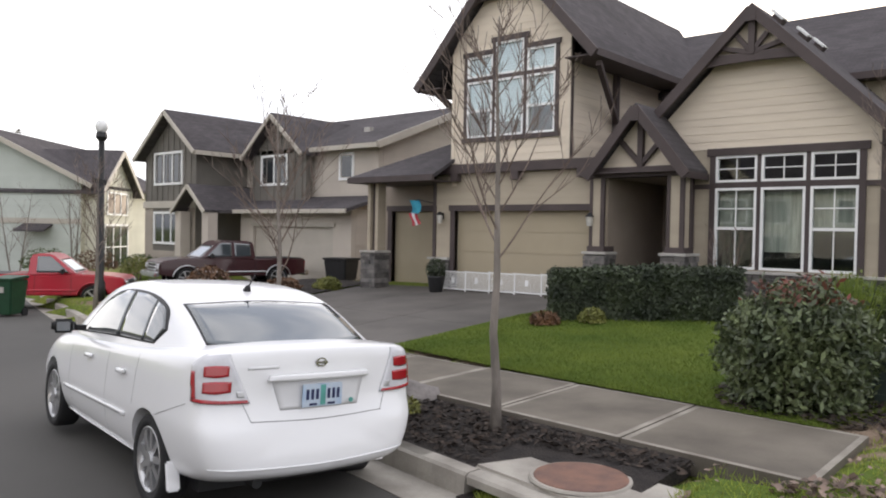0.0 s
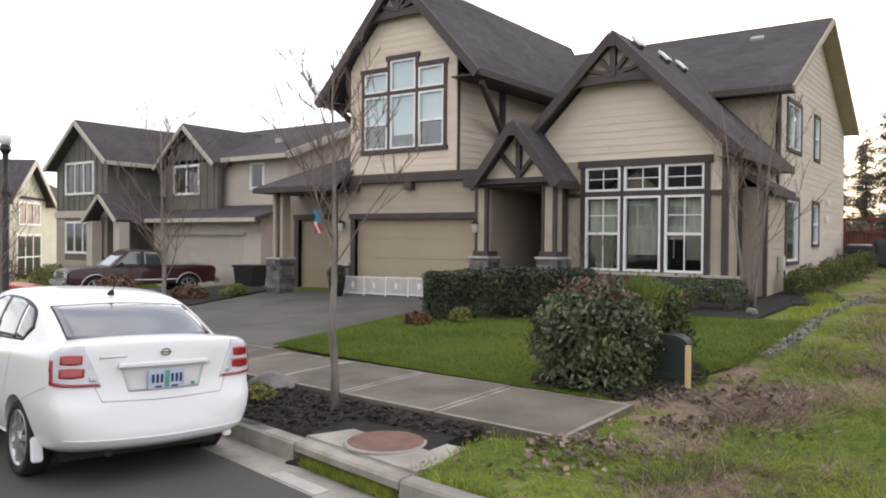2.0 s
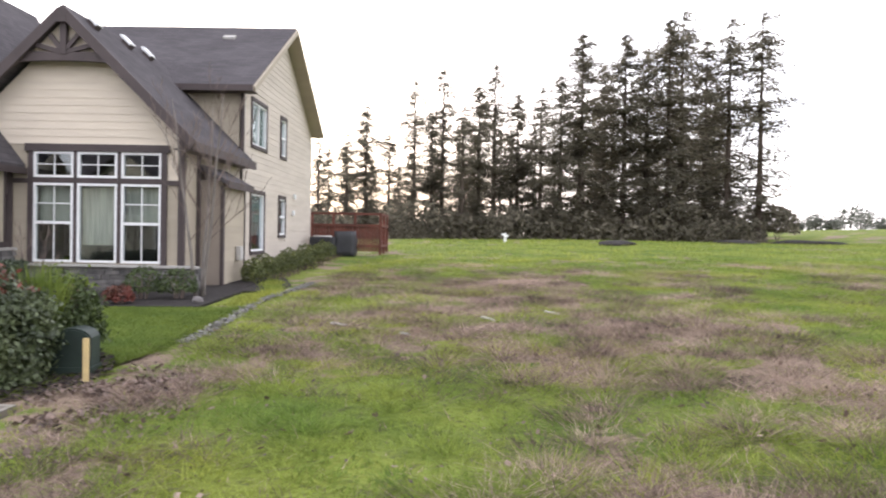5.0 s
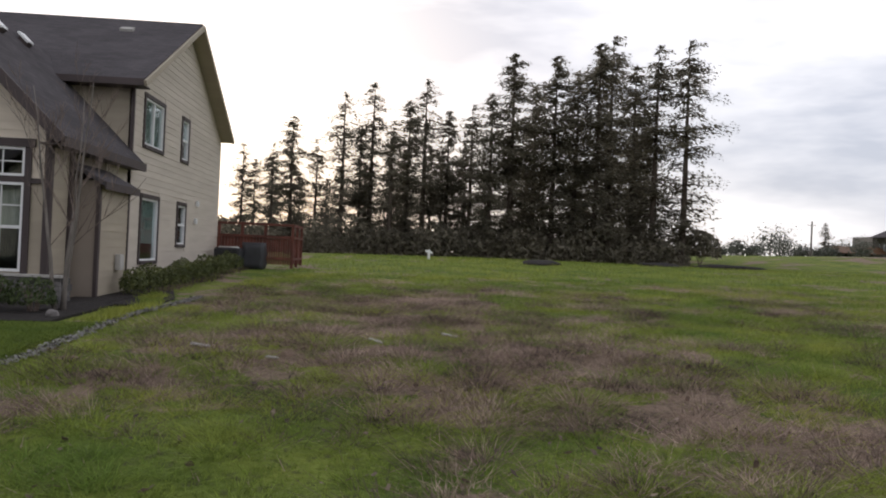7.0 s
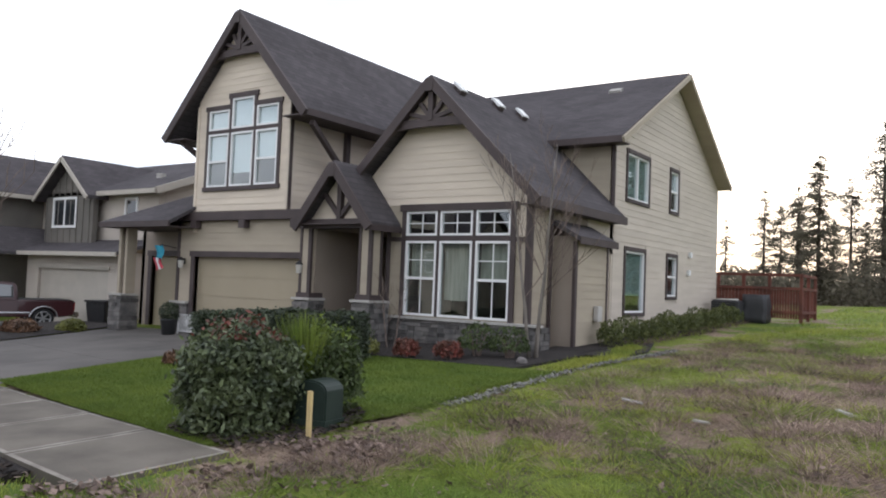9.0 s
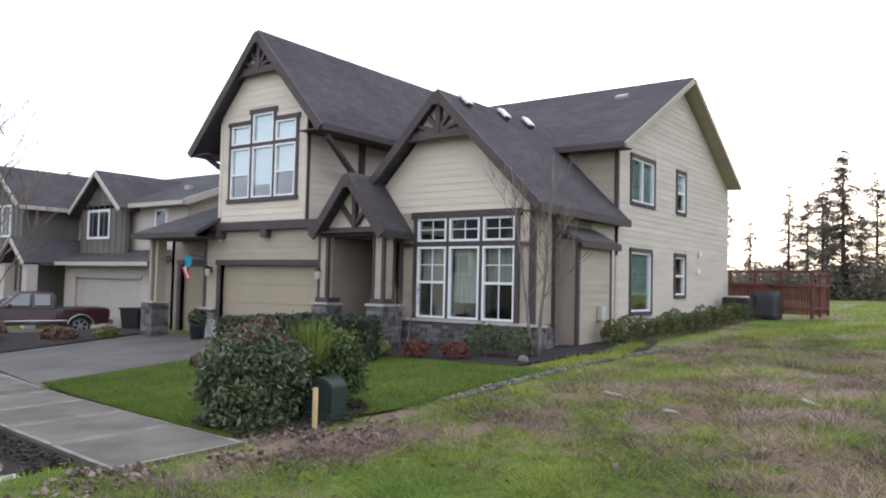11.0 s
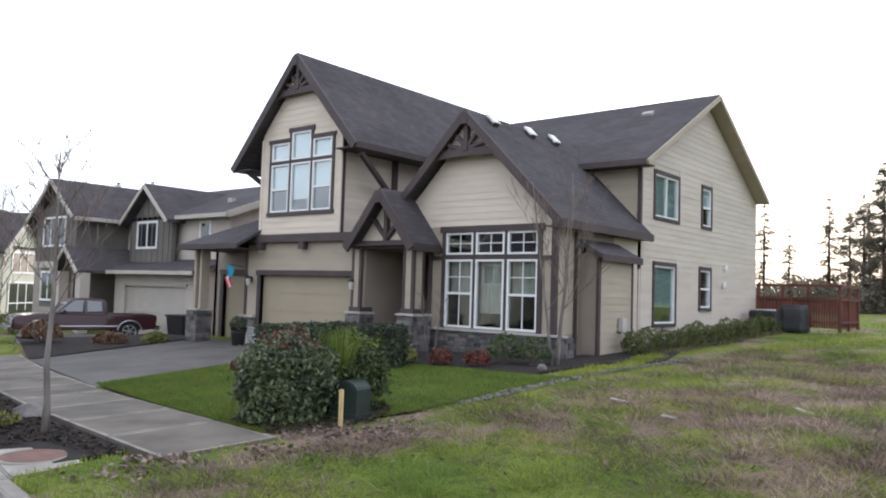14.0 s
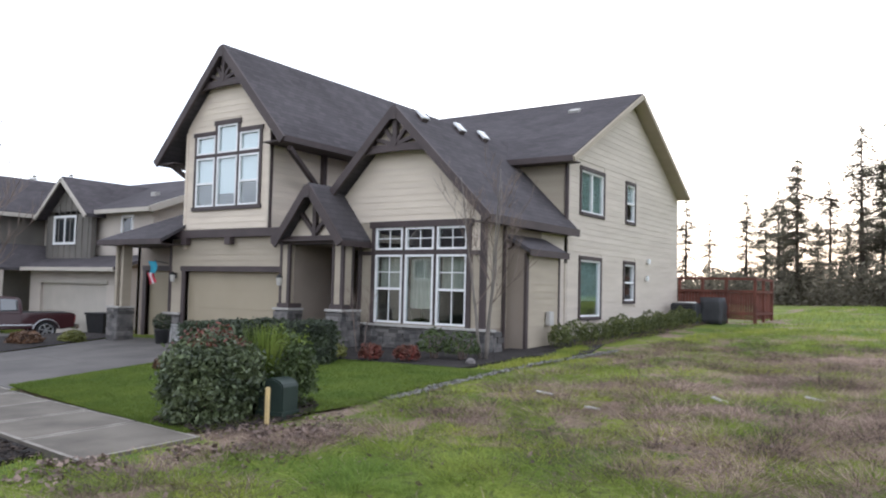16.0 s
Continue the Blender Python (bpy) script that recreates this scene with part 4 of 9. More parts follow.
slab("corner_board", FG, -10.04, -9.94, -0.02, 0.035, 0.75, 2.9, BROWN, gar)
gpier = slab("stone_base", FG, -10.06, -9.44, -0.1, 0.05, -0.3, 0.68, MORTAR, house, "grey stone foot of the garage corner")
stones(front_at(-0.80), -10.08, -9.44, -0.15, 0.66, gpier, 8)
slab("sill", FG, -10.12, -9.42, -0.05, 0.15, 0.68, 0.74, CAPSTONE, gpier)


def garage_door(F, u0, u1, z0, z1, label):
    d = solid("garage_door", F.box(u0, u1, -0.06, 0.0, z0, z1), BOX_FACES, DOOR_TAN, house, label)
    for r in range(4):
        za, zb = z0 + (z1 - z0) * r / 4, z0 + (z1 - z0) * (r + 1) / 4
        slab("door_section", F, u0 + 0.004, u1 - 0.004, 0.0, 0.022, za + 0.004, zb - 0.006, DOOR_TAN, d)
    return d


garage_door(front_at(-0.60), -9.28, -5.30, -0.12, 1.95, "wide tan sectional garage door, closed")
FS = front_at(0.15)
sgar = wall_core("wall", FS, lambda z: -13.0, lambda z: -9.9, -0.5, 3.0, [(-12.45, -10.1, -0.5, 1.98)], 0.2, TAUPE, house, (), "taupe wall round the single garage door")
slab("trim_board", FS, -12.62, -12.45, -0.1, 0.05, -0.25, 1.98, BROWN, sgar)
slab("trim_board", FS, -12.66, -10.0, 0.0, 0.06, 1.98, 2.14, BROWN, sgar)
garage_door(front_at(0.28), -12.45, -10.1, -0.2, 1.98, "narrow tan sectional garage door, closed")
solid("wall", side_at(-9.95).box(-0.75, 0.2, -0.1, 0.0, -0.4, 3.0), BOX_FACES, TAN_SIDING, house)
wall_core("wall", Plane((-13.0, 0, 0), (0, -1, 0), (-1, 0, 0)), lambda z: -7.0, lambda z: -0.15, -0.6, 2.9, [], 0.15, SIDE_SIDING, house)


# piers with paired posts
def pier(x0, x1, y0, y1, zb, zt, seed):
    f = front_at(y0)
    p = solid("pier", f.box(x0 + 0.03, x1 - 0.03, -(y1 - y0) + 0.03, -0.03, zb, zt), BOX_FACES, MORTAR, house, "square grey ledge stone pier")
    stones(front_at(y0 + 0.03), x0, x1, zb, zt, p, seed)
    stones(Plane((x1 - 0.03, 0, 0), (0, 1, 0), (1, 0, 0)), y0 + 0.03, y1, zb, zt, p, seed + 1)
    slab("cap", f, x0 - 0.03, x1 + 0.03, -(y1 - y0) - 0.03, 0.03, zt, zt + 0.06, CAPSTONE, p, "pale stone cap", 0.012)
    return p


def posts(x0, x1, y0, z0, z1, parent):
    f = front_at(y0)
    post = slab("post", f, x0, x1, -0.36, 0.0, z0, z1, TAN_SIDING, parent, "boxed tan post with dark corner boards")
    slab("corner_board", f, x0 - 0.02, x0 + 0.05, -0.06, 0.022, z0, z1, BROWN, post)
    slab("corner_board", f, x1 - 0.07, x1 + 0.022, -0.05, 0.022, z0, z1, BROWN, post)
    slab("corner_board", f, x1 - 0.04, x1 + 0.02, -0.38, -0.31, z0, z1, BROWN, post)
    slab("plinth", f, x0 - 0.05, x1 + 0.05, -0.41, 0.05, z0, z0 + 0.12, BROWN, post)


posts(-5.22, -4.90, -0.88, 1.03, 2.66, pier(-5.34, -4.80, -0.98, -0.47, -0.2, 0.97, 20))
posts(-3.40, -3.07, -0.86, 1.05, 2.66, pier(-3.50, -2.96, -0.98, -0.30, -0.2, 0.99, 24))
gp = pier(-12.14, -11.57, -1.42, -0.85, -0.42, 0.80, 28)
for a, b in ((-12.06, -11.95), (-11.76, -11.65)):
    slab("post", front_at(-1.25), a, b, -0.3, 0.0, 0.86, 2.72, TAN_SIDING, gp, "slim tan post")
slab("post", front_at(-1.15), -11.94, -11.77, -0.2, 0.0, 0.86, 2.72, BROWN, gp, "dark timber post")

# entry recess; taupe walls and ceiling hold some of its shade as colour
slab("porch_floor", front_at(-1.2), -4.9, -3.35, -3.2, 0.0, -0.2, 0.16, CONCRETE, house, "concrete porch floor")
solid("wall", side_at(-4.86).box(-0.74, 2.0, -0.26, 0.0, -0.2, 2.9), BOX_FACES, TAUPE, house)
solid("wall", Plane((-3.30, 0, 0), (0, 1, 0), (-1, 0, 0)).box(0.0, 2.0, -0.1, 0.0, -0.2, 2.8), BOX_FACES, TAUPE, house)
solid("ceiling", front_at(-0.9).box(-4.86, -3.2, -2.9, 0.0, 2.66, 2.72), BOX_FACES, TAUPE, house)
entry = slab("entry_wall", front_at(2.0), -4.9, -3.2, -0.15, 0.0, 0.0, 2.8, TAUPE, house)
slab("door", front_at(1.98), -4.7, -3.75, 0.0, 0.06, 0.18, 2.25, BROWN, house, "dark brown front door in shade", 0.01)

# porch gable
PX, PZ = -4.04, 4.20
PE = [(-5.16, 2.80), (-2.92, 2.80)]
for (ex, ez) in PE:
    roof_slab("roof", [(PX, -1.17, PZ), (ex, -1.17, ez), (ex, -0.02 if ex > PX else -0.6, ez), (PX, 0.02 if ex > PX else -0.2, PZ)], 0.09, ROOF_Y, house, "steep little porch roof of dark shingles")
    d = Vector((ex - PX, 0, ez - PZ)).normalized()
    beam("barge_board", (PX, -1.20, PZ - 0.12), (ex + d.x * 0.05, -1.20, ez - 0.12 + d.z * 0.05), 0.07, 0.20, BROWN, house, "dark barge board")
slab("fascia", side_at(-2.92), -1.17, -0.02, -0.01, 0.03, 2.60, 2.74, BROWN, house)
slab("tie_beam", front_at(-0.86), -5.28, -3.00, -0.3, 0.06, 2.66, 2.88, BROWN, house, "dark timber tie beam", 0.01)
solid("gable_panel", [(-5.00, -0.80, 2.88), (-3.08, -0.80, 2.88), (PX, -0.80, 4.05), (-5.00, -0.74, 2.88), (-3.08, -0.74, 2.88), (PX, -0.74, 4.05)], [(0, 1, 2), (5, 4, 3), (0, 3, 4, 1), (1, 4, 5, 2), (2, 5, 3, 0)], SIDING, house, "cream gable panel")
beam("king_post", (PX, -0.87, 2.88), (PX, -0.87, 3.96), 0.12, 0.12, BROWN, house, "dark timber king post", (0, 1, 0))
for s in (-1, 1):
    beam("strut", (PX, -0.86, 2.92), (PX + s * 0.50, -0.86, 3.46), 0.10, 0.10, BROWN, house, "dark timber strut", (0, 1, 0))
solid("porch_soffit", front_at(-0.5).box(-5.1, -2.96, -0.48, 0.6, 2.74, 2.78), BOX_FACES, BROWN, house)

# roofs
for s in (-1, 1):
    reach = 2.55 if s > 0 else 2.80
    ex, ez = WING_X + s * reach, 8.33 - reach * WING_S
    roof_slab("roof", [(WING_X, -1.12, 8.33), (ex, -1.12, ez), (ex, 6.0, ez), (WING_X, RIDGE_Y, 8.33)], 0.13, ROOF_Y, house, "steep roof of dark shingles")
    beam("barge_board", (WING_X, -1.15, 8.33 - 0.15), (ex, -1.15, ez - 0.14), 0.07, 0.22, BROWN, house, "dark barge board")
    slab("fascia", side_at(ex), -1.12, 4.1, -0.02, 0.04, ez - 0.17, ez - 0.01, BROWN, house, "dark gutter board")
    solid("soffit", [(ex, -1.1, ez - 0.15), (ex - s * 0.8, -1.1, ez - 0.15), (ex - s * 0.8, 4.0, ez - 0.15), (ex, 4.0, ez - 0.15), (ex, -1.1, ez - 0.12), (ex - s * 0.8, -1.1, ez - 0.12), (ex - s * 0.8, 4.0, ez - 0.12), (ex, 4.0, ez - 0.12)], BOX_FACES, BROWN, house)
BZ = 6.10
for s, ey in ((-1, 4.0), (1, 4.22)):
    ex, ez = BAY_APEX + s * 2.78, BZ - 2.78
    roof_slab("roof", [(BAY_APEX, -0.42, BZ), (ex, -0.42, ez), (ex, ey, ez), (BAY_APEX + s * 0.7, ey, BZ - 0.7), (BAY_APEX, 5.3, BZ)], 0.13, ROOF_Y, house, "steep bay roof of dark shingles")
    if s > 0:
        beam("barge_board", (BAY_APEX, -0.45, BZ - 0.14), (ex, -0.45, ez - 0.10), 0.07, 0.20, BROWN, house, "dark barge board")
    else:
        beam("barge_board", (BAY_APEX, -0.45, BZ - 0.14), (-4.45, -0.45, 6.1 - 2.5 - 0.13), 0.07, 0.20, BROWN, house, "dark barge board")
for ax, y, az, sl in ((BAY_APEX, -0.45, BZ, 1.0), (WING_X, -1.15, 8.33, WING_S), (PX, -1.20, PZ, 1.25)):
    ring = [(ax, az - 0.05), (ax + 0.11, az - 0.05 - 0.11 * sl), (ax + 0.11, az - 0.38), (ax - 0.11, az - 0.38), (ax - 0.11, az - 0.05 - 0.11 * sl)]
    solid("barge_block", [(u, y - 0.045, z) for u, z in ring] + [(u, y + 0.03, z) for u, z in ring], [(0, 1, 2, 3, 4), (9, 8, 7, 6, 5)] + [(i, i + 5, (i + 1) % 5 + 5, (i + 1) % 5) for i in range(5)], BROWN, house)
slab("fascia", side_at(BAY_APEX + 2.78), -0.42, 4.24, -0.02, 0.05, BZ - 2.78 - 0.20, BZ - 2.78 - 0.01, BROWN, house, "dark gutter along the bay eave")
solid("soffit", side_at(BAY_APEX + 2.78).box(-0.42, 4.2, -0.42, -0.02, 3.14, 3.17), BOX_FACES, BROWN, house)
# main roof
EAVE_F, EAVE_B, EZ = 3.66, 13.62, 5.28
roof_slab("roof", [(0.92, EAVE_F, EZ), (0.92, RIDGE_Y, RIDGE_Z), (-10.4, RIDGE_Y, RIDGE_Z), (-10.4, EAVE_F, EZ)], 0.13, ROOF_X, house, "long main roof of dark shingles")
roof_slab("roof", [(0.92, EAVE_B, EZ), (-10.4, EAVE_B, EZ), (-10.4, RIDGE_Y, RIDGE_Z), (0.92, RIDGE_Y, RIDGE_Z)], 0.13, ROOF_X, house, "long main roof of dark shingles")
beam("barge_board", (0.95, EAVE_F - 0.02, EZ - 0.12), (0.95, RIDGE_Y, RIDGE_Z - 0.12), 0.06, 0.14, TAN_SIDING, house, "tan barge board")
beam("barge_board", (0.95, EAVE_B + 0.02, EZ - 0.12), (0.95, RIDGE_Y, RIDGE_Z - 0.12), 0.06, 0.14, TAN_SIDING, house, "tan barge board")
slab("fascia", front_at(EAVE_F), -1.2, 0.92, -0.01, 0.05, EZ - 0.17, EZ - 0.01, BROWN, house, "dark gutter along the eave")
solid("soffit", front_at(EAVE_F).box(-9.3, 0.9, -0.52, -0.02, EZ - 0.16, EZ - 0.13), BOX_FACES, BROWN, house)
for yy in (EAVE_F, EAVE_B):
    solid("soffit", [(0.5, yy, EZ - 0.15), (0.92, yy, EZ - 0.15), (0.92, RIDGE_Y, RIDGE_Z - 0.15), (0.5, RIDGE_Y, RIDGE_Z - 0.15), (0.5, yy, EZ - 0.12), (0.92, yy, EZ - 0.12), (0.92, RIDGE_Y, RIDGE_Z - 0.12), (0.5, RIDGE_Y, RIDGE_Z - 0.12)], BOX_FACES, TAN_SIDING, house)
# low hip roof over the single garage
hip = [Vector(p) for p in ((-12.45, -1.62, 2.86), (-9.3, -1.62, 2.86), (-9.3, 0.9, 4.25), (-12.45, 7.0, 2.86), (-9.3, 7.0, 4.25))]
roof_slab("roof", [hip[0], hip[1], hip[2]], 0.10, ROOF_X, house, "low hip roof of dark shingles")
roof_slab("roof", [hip[0], hip[2], hip[4], hip[3]], 0.10, ROOF_Y, house, "low hip roof of dark shingles")
slab("fascia", front_at(-1.62), -12.47, -9.3, -0.02, 0.04, 2.70, 2.85, BROWN, house, "dark gutter along the eave")
slab("fascia", Plane((-12.45, 0, 0), (0, -1, 0), (-1, 0, 0)), -7.0, 1.62, -0.02, 0.03, 2.70, 2.85, BROWN, house)
solid("soffit", front_at(-1.6).box(-12.4, -9.4, -1.75, 0.0, 2.70, 2.73), BOX_FACES, BROWN, house)


# curved collar ties with struts in the two gables
def gable_collar(ax, az, y, slope, drop, half):
    """A dark arched tie across the gable's peak, and a fan of struts above it."""
    n = 14
    verts, faces = [], []
    for i in range(n + 1):
        t = -1 + 2 * i / n
        x = ax + t * half
        zt = az - drop + 0.05
        zb = az - drop - 0.13 - 0.05 * t * t
        zt = min(zt, az - abs(t) * half * slope - 0.05)
        zb = min(zb, zt - 0.02)
        verts += [(x, y, zb), (x, y, zt), (x, y + 0.10, zb), (x, y + 0.10, zt)]
    for i in range(n):
        k = 4 * i
        faces += [(k, k + 4, k + 5, k + 1), (k + 2, k + 3, k + 7, k + 6), (k, k + 2, k + 6, k + 4), (k + 1, k + 5, k + 7, k + 3)]
    faces += [(0, 1, 3, 2), (4 * n, 4 * n + 2, 4 * n + 3, 4 * n + 1)]
    solid("collar_tie", verts, faces, BROWN, house, "dark arched collar tie")
    beam("king_post", (ax, y + 0.04, az - drop), (ax, y + 0.04, az - 0.15), 0.13, 0.12, BROWN, house, "", (0, 1, 0))
    for s in (-1, 1):
        for f, dz in ((0.27, 0.20), (0.52, 0.14)):
            beam("strut", (ax, y + 0.04, az - drop + 0.04), (ax + s * f * half, y + 0.04, az - f * half * slope - dz), 0.09, 0.09, BROWN, house, "", (0, 1, 0))
    w, zb = (drop - 0.1) / slope, az - drop
    solid("gable_panel", [(ax - w, y + 0.14, zb), (ax + w, y + 0.14, zb), (ax, y + 0.14, az - 0.1), (ax - w, y + 0.18, zb), (ax + w, y + 0.18, zb), (ax, y + 0.18, az - 0.1)], [(0, 1, 2), (5, 4, 3), (0, 3, 4, 1), (1, 4, 5, 2), (2, 5, 3, 0)], SIDING, house)


gable_collar(WING_X, 8.20, -1.06, WING_S, 0.92, 1.0)
gable_collar(BAY_APEX, 5.98, -0.38, 1.0, 0.90, 1.10)
# tube lights and vents on the roofs
for yv in (0.35, 2.05, 3.25):
    v = empty("roof_vent", pose(-1.66, yv, 5.90), "white flat roof vent with a dark foot", "roof vent", "vents on the bay roof")
    bm = bmesh.new()
    bmesh.ops.create_cube(bm, size=1, matrix=pose(0, 0, 0.06, 0, 45, 0) @ Matrix.Diagonal((0.34, 0.30, 0.06, 1)))
    bmesh.ops.bevel(bm, geom=list(bm.edges), offset=0.015, segments=2, affect="EDGES")
    part("hood", bm, WHITE, v)
    bm = bmesh.new()
    bmesh.ops.create_cube(bm, size=1, matrix=pose(0.0, 0, -0.02, 0, 45, 0) @ Matrix.Diagonal((0.24, 0.22, 0.12, 1)))
    part("foot", bm, BROWN, v)
v = empty("roof_vent", pose(-0.9, 7.55, 7.45), "small pale roof vent on the main roof", "roof vent", "vents on the bay roof")
bm = bmesh.new()
bmesh.ops.create_cube(bm, size=1, matrix=pose(0, 0, 0, 29, 0, 0) @ Matrix.Diagonal((0.36, 0.22, 0.09, 1)))
part("hood", bm, CAPSTONE, v)

# ---- neighbours' houses ----
GREY_BOARD = material("grey brown board and batten", (0.17, 0.155, 0.135), (0.135, 0.125, 0.11), 0.8, scale=1.0, fine=40, bump=0.1, spread=0.06, vary=0.04)
PALE_SIDING = material("pale beige siding", (0.50, 0.45, 0.39), (0.44, 0.39, 0.34), 0.8, scale=0.9, fine=40, bump=0.1, spread=0.05, vary=0.03)
MID_SIDING = material("warm grey siding", (0.33, 0.29, 0.245), (0.29, 0.255, 0.215), 0.8, scale=0.9, fine=40, bump=0.1, spread=0.05, vary=0.03)
PALE_TRIM = material("pale trim paint", (0.46, 0.42, 0.36), None, 0.6, scale=2, fine=40, bump=0.05, spread=0.04)
MINT = material("pale green grey siding", (0.50, 0.53, 0.49), (0.44, 0.47, 0.43), 0.8, scale=0.8, fine=40, bump=0.1, spread=0.05, vary=0.03)
IVORY = material("ivory siding", (0.62, 0.60, 0.50), None, 0.8, scale=0.8, fine=40, bump=0.1, spread=0.05, vary=0.03)


def simple_window(F, u0, u1, z0, z1, parent, cols=2, mat=None, rows=1):
    mat = mat or WHITE
    w = 0.09
    boxes = [F.box(u0 - w, u0, 0, 0.05, z0 - w, z1 + w), F.box(u1, u1 + w, 0, 0.05, z0 - w, z1 + w), F.box(u0, u1, 0, 0.05, z1, z1 + w), F.box(u0, u1, 0, 0.06, z0 - w, z0)]
    v, f = join_boxes(boxes)
    win = solid("window", v, f, mat, parent, "window with a pale frame")
    for c in range(cols):
        a, b = u0 + (u1 - u0) * c / cols, u0 + (u1 - u0) * (c + 1) / cols
        if c:
            solid("mullion", F.box(a - 0.035, a + 0.035, 0.0, 0.045, z0, z1), BOX_FACES, mat, win)
        for r in range(rows):
            p, q = z0 + (z1 - z0) * r / rows, z0 + (z1 - z0) * (r + 1) / rows
            if r and not c:
                solid("mullion", F.box(u0, u1, 0.0, 0.04, p - 0.03, p + 0.03), BOX_FACES, mat, win)
            solid("pane", F.box(a + 0.035, b - 0.035, 0.002, 0.02, p + 0.03, q - 0.03), BOX_FACES, DARK_GLASS, win)
    return win


DARK_GLASS = material("dark window glass", (0.03, 0.035, 0.04), (0.018, 0.02, 0.024), 0.06, scale=1.5, fine=5, bump=0.0, spread=0.2, spec=0.9)


def batten_wall(F, left, right, z0, z1, parent, step=0.42, mat=None):
    u = left(z0) + 0.1
    while u < right(z0):
        top = z1
        for z in np.arange(z0, z1, 0.05):
            if left(z) > u or right(z) < u:
                top = z
                break
        if top - z0 > 0.1:
            solid("batten", F.box(u - 0.025, u + 0.025, 0.0, 0.03, z0, top - 0.02), BOX_FACES, mat or GREY_BOARD, parent)
        u += step


def neighbour():
    h = empty("house", None, "grey-brown two-storey house with board and batten gables", "house")
    base = -0.75
    # left gable block
    ax, az, sl = -24.4, 5.80, 0.76
    L = lambda z: max(-26.55, ax - (az - z) / sl)
    R = lambda z: min(-22.75, ax + (az - z) / sl)
    F = front_at(-0.1)
    w = wall_core("wall", F, L, R, base, az - 0.05, [], 0.2, GREY_BOARD, h, (az - 1.65 * sl, az - 2.15 * sl), "grey-brown board and batten gable wall")
    batten_wall(F, L, R, 2.45, az - 0.1, w)
    lap_siding(F, L, R, base + 0.2, 2.15, [(-25.9, -23.7, 0.62, 2.08)], MID_SIDING, w, step=0.2)
    slab("belt_board", F, -26.6, -22.7, 0.0, 0.07, 2.15, 2.42, PALE_TRIM, w)
    simple_window(F, -25.72, -23.75, 3.15, 4.28, h, 3)
    simple_window(F, -25.72, -23.85, 0.80, 1.92, h, 3)
    solid("wall", Plane((-22.75, 0, 0), (0, 1, 0), (1, 0, 0)).box(0.102, 6.0, -0.2, 0.0, base, 4.3), BOX_FACES, GREY_BOARD, h)
    solid("wall", Plane((-26.55, 0, 0), (0, 1, 0), (-1, 0, 0)).box(0.102, 11.0, -0.2, 0.0, base, 4.3), BOX_FACES, MID_SIDING, h)
    for s, ex in ((-1, -26.75), (1, -22.2)):
        ez = 5.98 - abs(ex - ax) * sl
        roof_slab("roof", [(ax, -0.52, 5.98), (ex, -0.52, ez), (ex, 8.0, ez), (ax, 8.0, 5.98)], 0.14, ROOF_Y, h, "dark shingle roof")
        beam("barge_board", (ax, -0.55, 5.86), (ex, -0.55, ez - 0.12), 0.06, 0.15, PALE_TRIM, h, "pale barge board")
    slab("fascia", side_at(-22.2), -0.5, 3.0, -0.02, 0.05, 4.12, 4.28, PALE_TRIM, h)
    # porch
    px = -22.25
    for s in (-1, 1):
        roof_slab("roof", [(px, -0.75, 3.02), (px + s * 1.15, -0.75, 2.05), (px + s * 1.15, 2.6, 2.05), (px, 2.6, 3.02)], 0.1, ROOF_Y, h)
        beam("barge_board", (px, -0.78, 2.93), (px + s * 1.15, -0.78, 1.96), 0.06, 0.13, PALE_TRIM, h)
    for u in (-21.3, -23.15):
        slab("porch_post", front_at(-0.6), u - 0.2, u + 0.2, -0.4, 0.0, base, 2.0, PALE_SIDING, h, "pale boxed porch post")
    solid("wall", front_at(2.6).box(-22.75, -21.4, -0.1, 0.0, base, 2.8), BOX_FACES, MID_SIDING, h)
    slab("door", front_at(2.55), -22.4, -21.55, 0.0, 0.05, base + 0.2, 1.5, BROWN, h, "dark front door")
    # right gable and the wall beside it
    bx, bz = -20.1, 5.52
    L2 = lambda z: max(-21.75, bx - (bz - z) / 0.86)
    R2 = lambda z: min(-18.5, bx + (bz - z) / 0.86)
    F2 = front_at(1.75)
    w2 = wall_core("wall", F2, L2, R2, 2.0, bz - 0.05, [], 0.2, GREY_BOARD, h, (bz - 1.6 * 0.86, bz - 1.65 * 0.86), "grey-brown board and batten gable wall")
    batten_wall(F2, L2, R2, 2.4, bz - 0.1, w2)
    simple_window(F2, -21.08, -19.62, 3.12, 4.1, h, 2)
    for s in (-1, 1):
        roof_slab("roof", [(bx, 1.35, 5.72), (bx + s * 1.85, 1.35, 5.72 - 1.85 * 0.83), (bx + s * 1.85, 6.0, 5.72 - 1.85 * 0.83), (bx, 6.0, 5.72)], 0.13, ROOF_Y, h)
        beam("barge_board", (bx, 1.32, 5.60), (bx + s * 1.85, 1.32, 5.60 - 1.85 * 0.83), 0.06, 0.14, PALE_TRIM, h)
    F3 = front_at(2.2)
    w3 = wall_core("wall", F3, lambda z: -22.75, lambda z: -15.2, 2.0, 4.4, [], 0.2, PALE_SIDING, h)
    lap_siding(F3, lambda z: -18.45, lambda z: -15.25, 2.5, 4.35, [], PALE_SIDING, w3, step=0.2)
    simple_window(F3, -17.1, -16.5, 3.25, 4.05, h, 1)
    # garage
    F4 = front_at(1.0)
    w4 = wall_core("wall", F4, lambda z: -21.4, lambda z: -15.2, base, 2.15, [(-20.6, -16.1, base, 1.50)], 0.2, PALE_SIDING, h, (), "pale siding round the garage door")
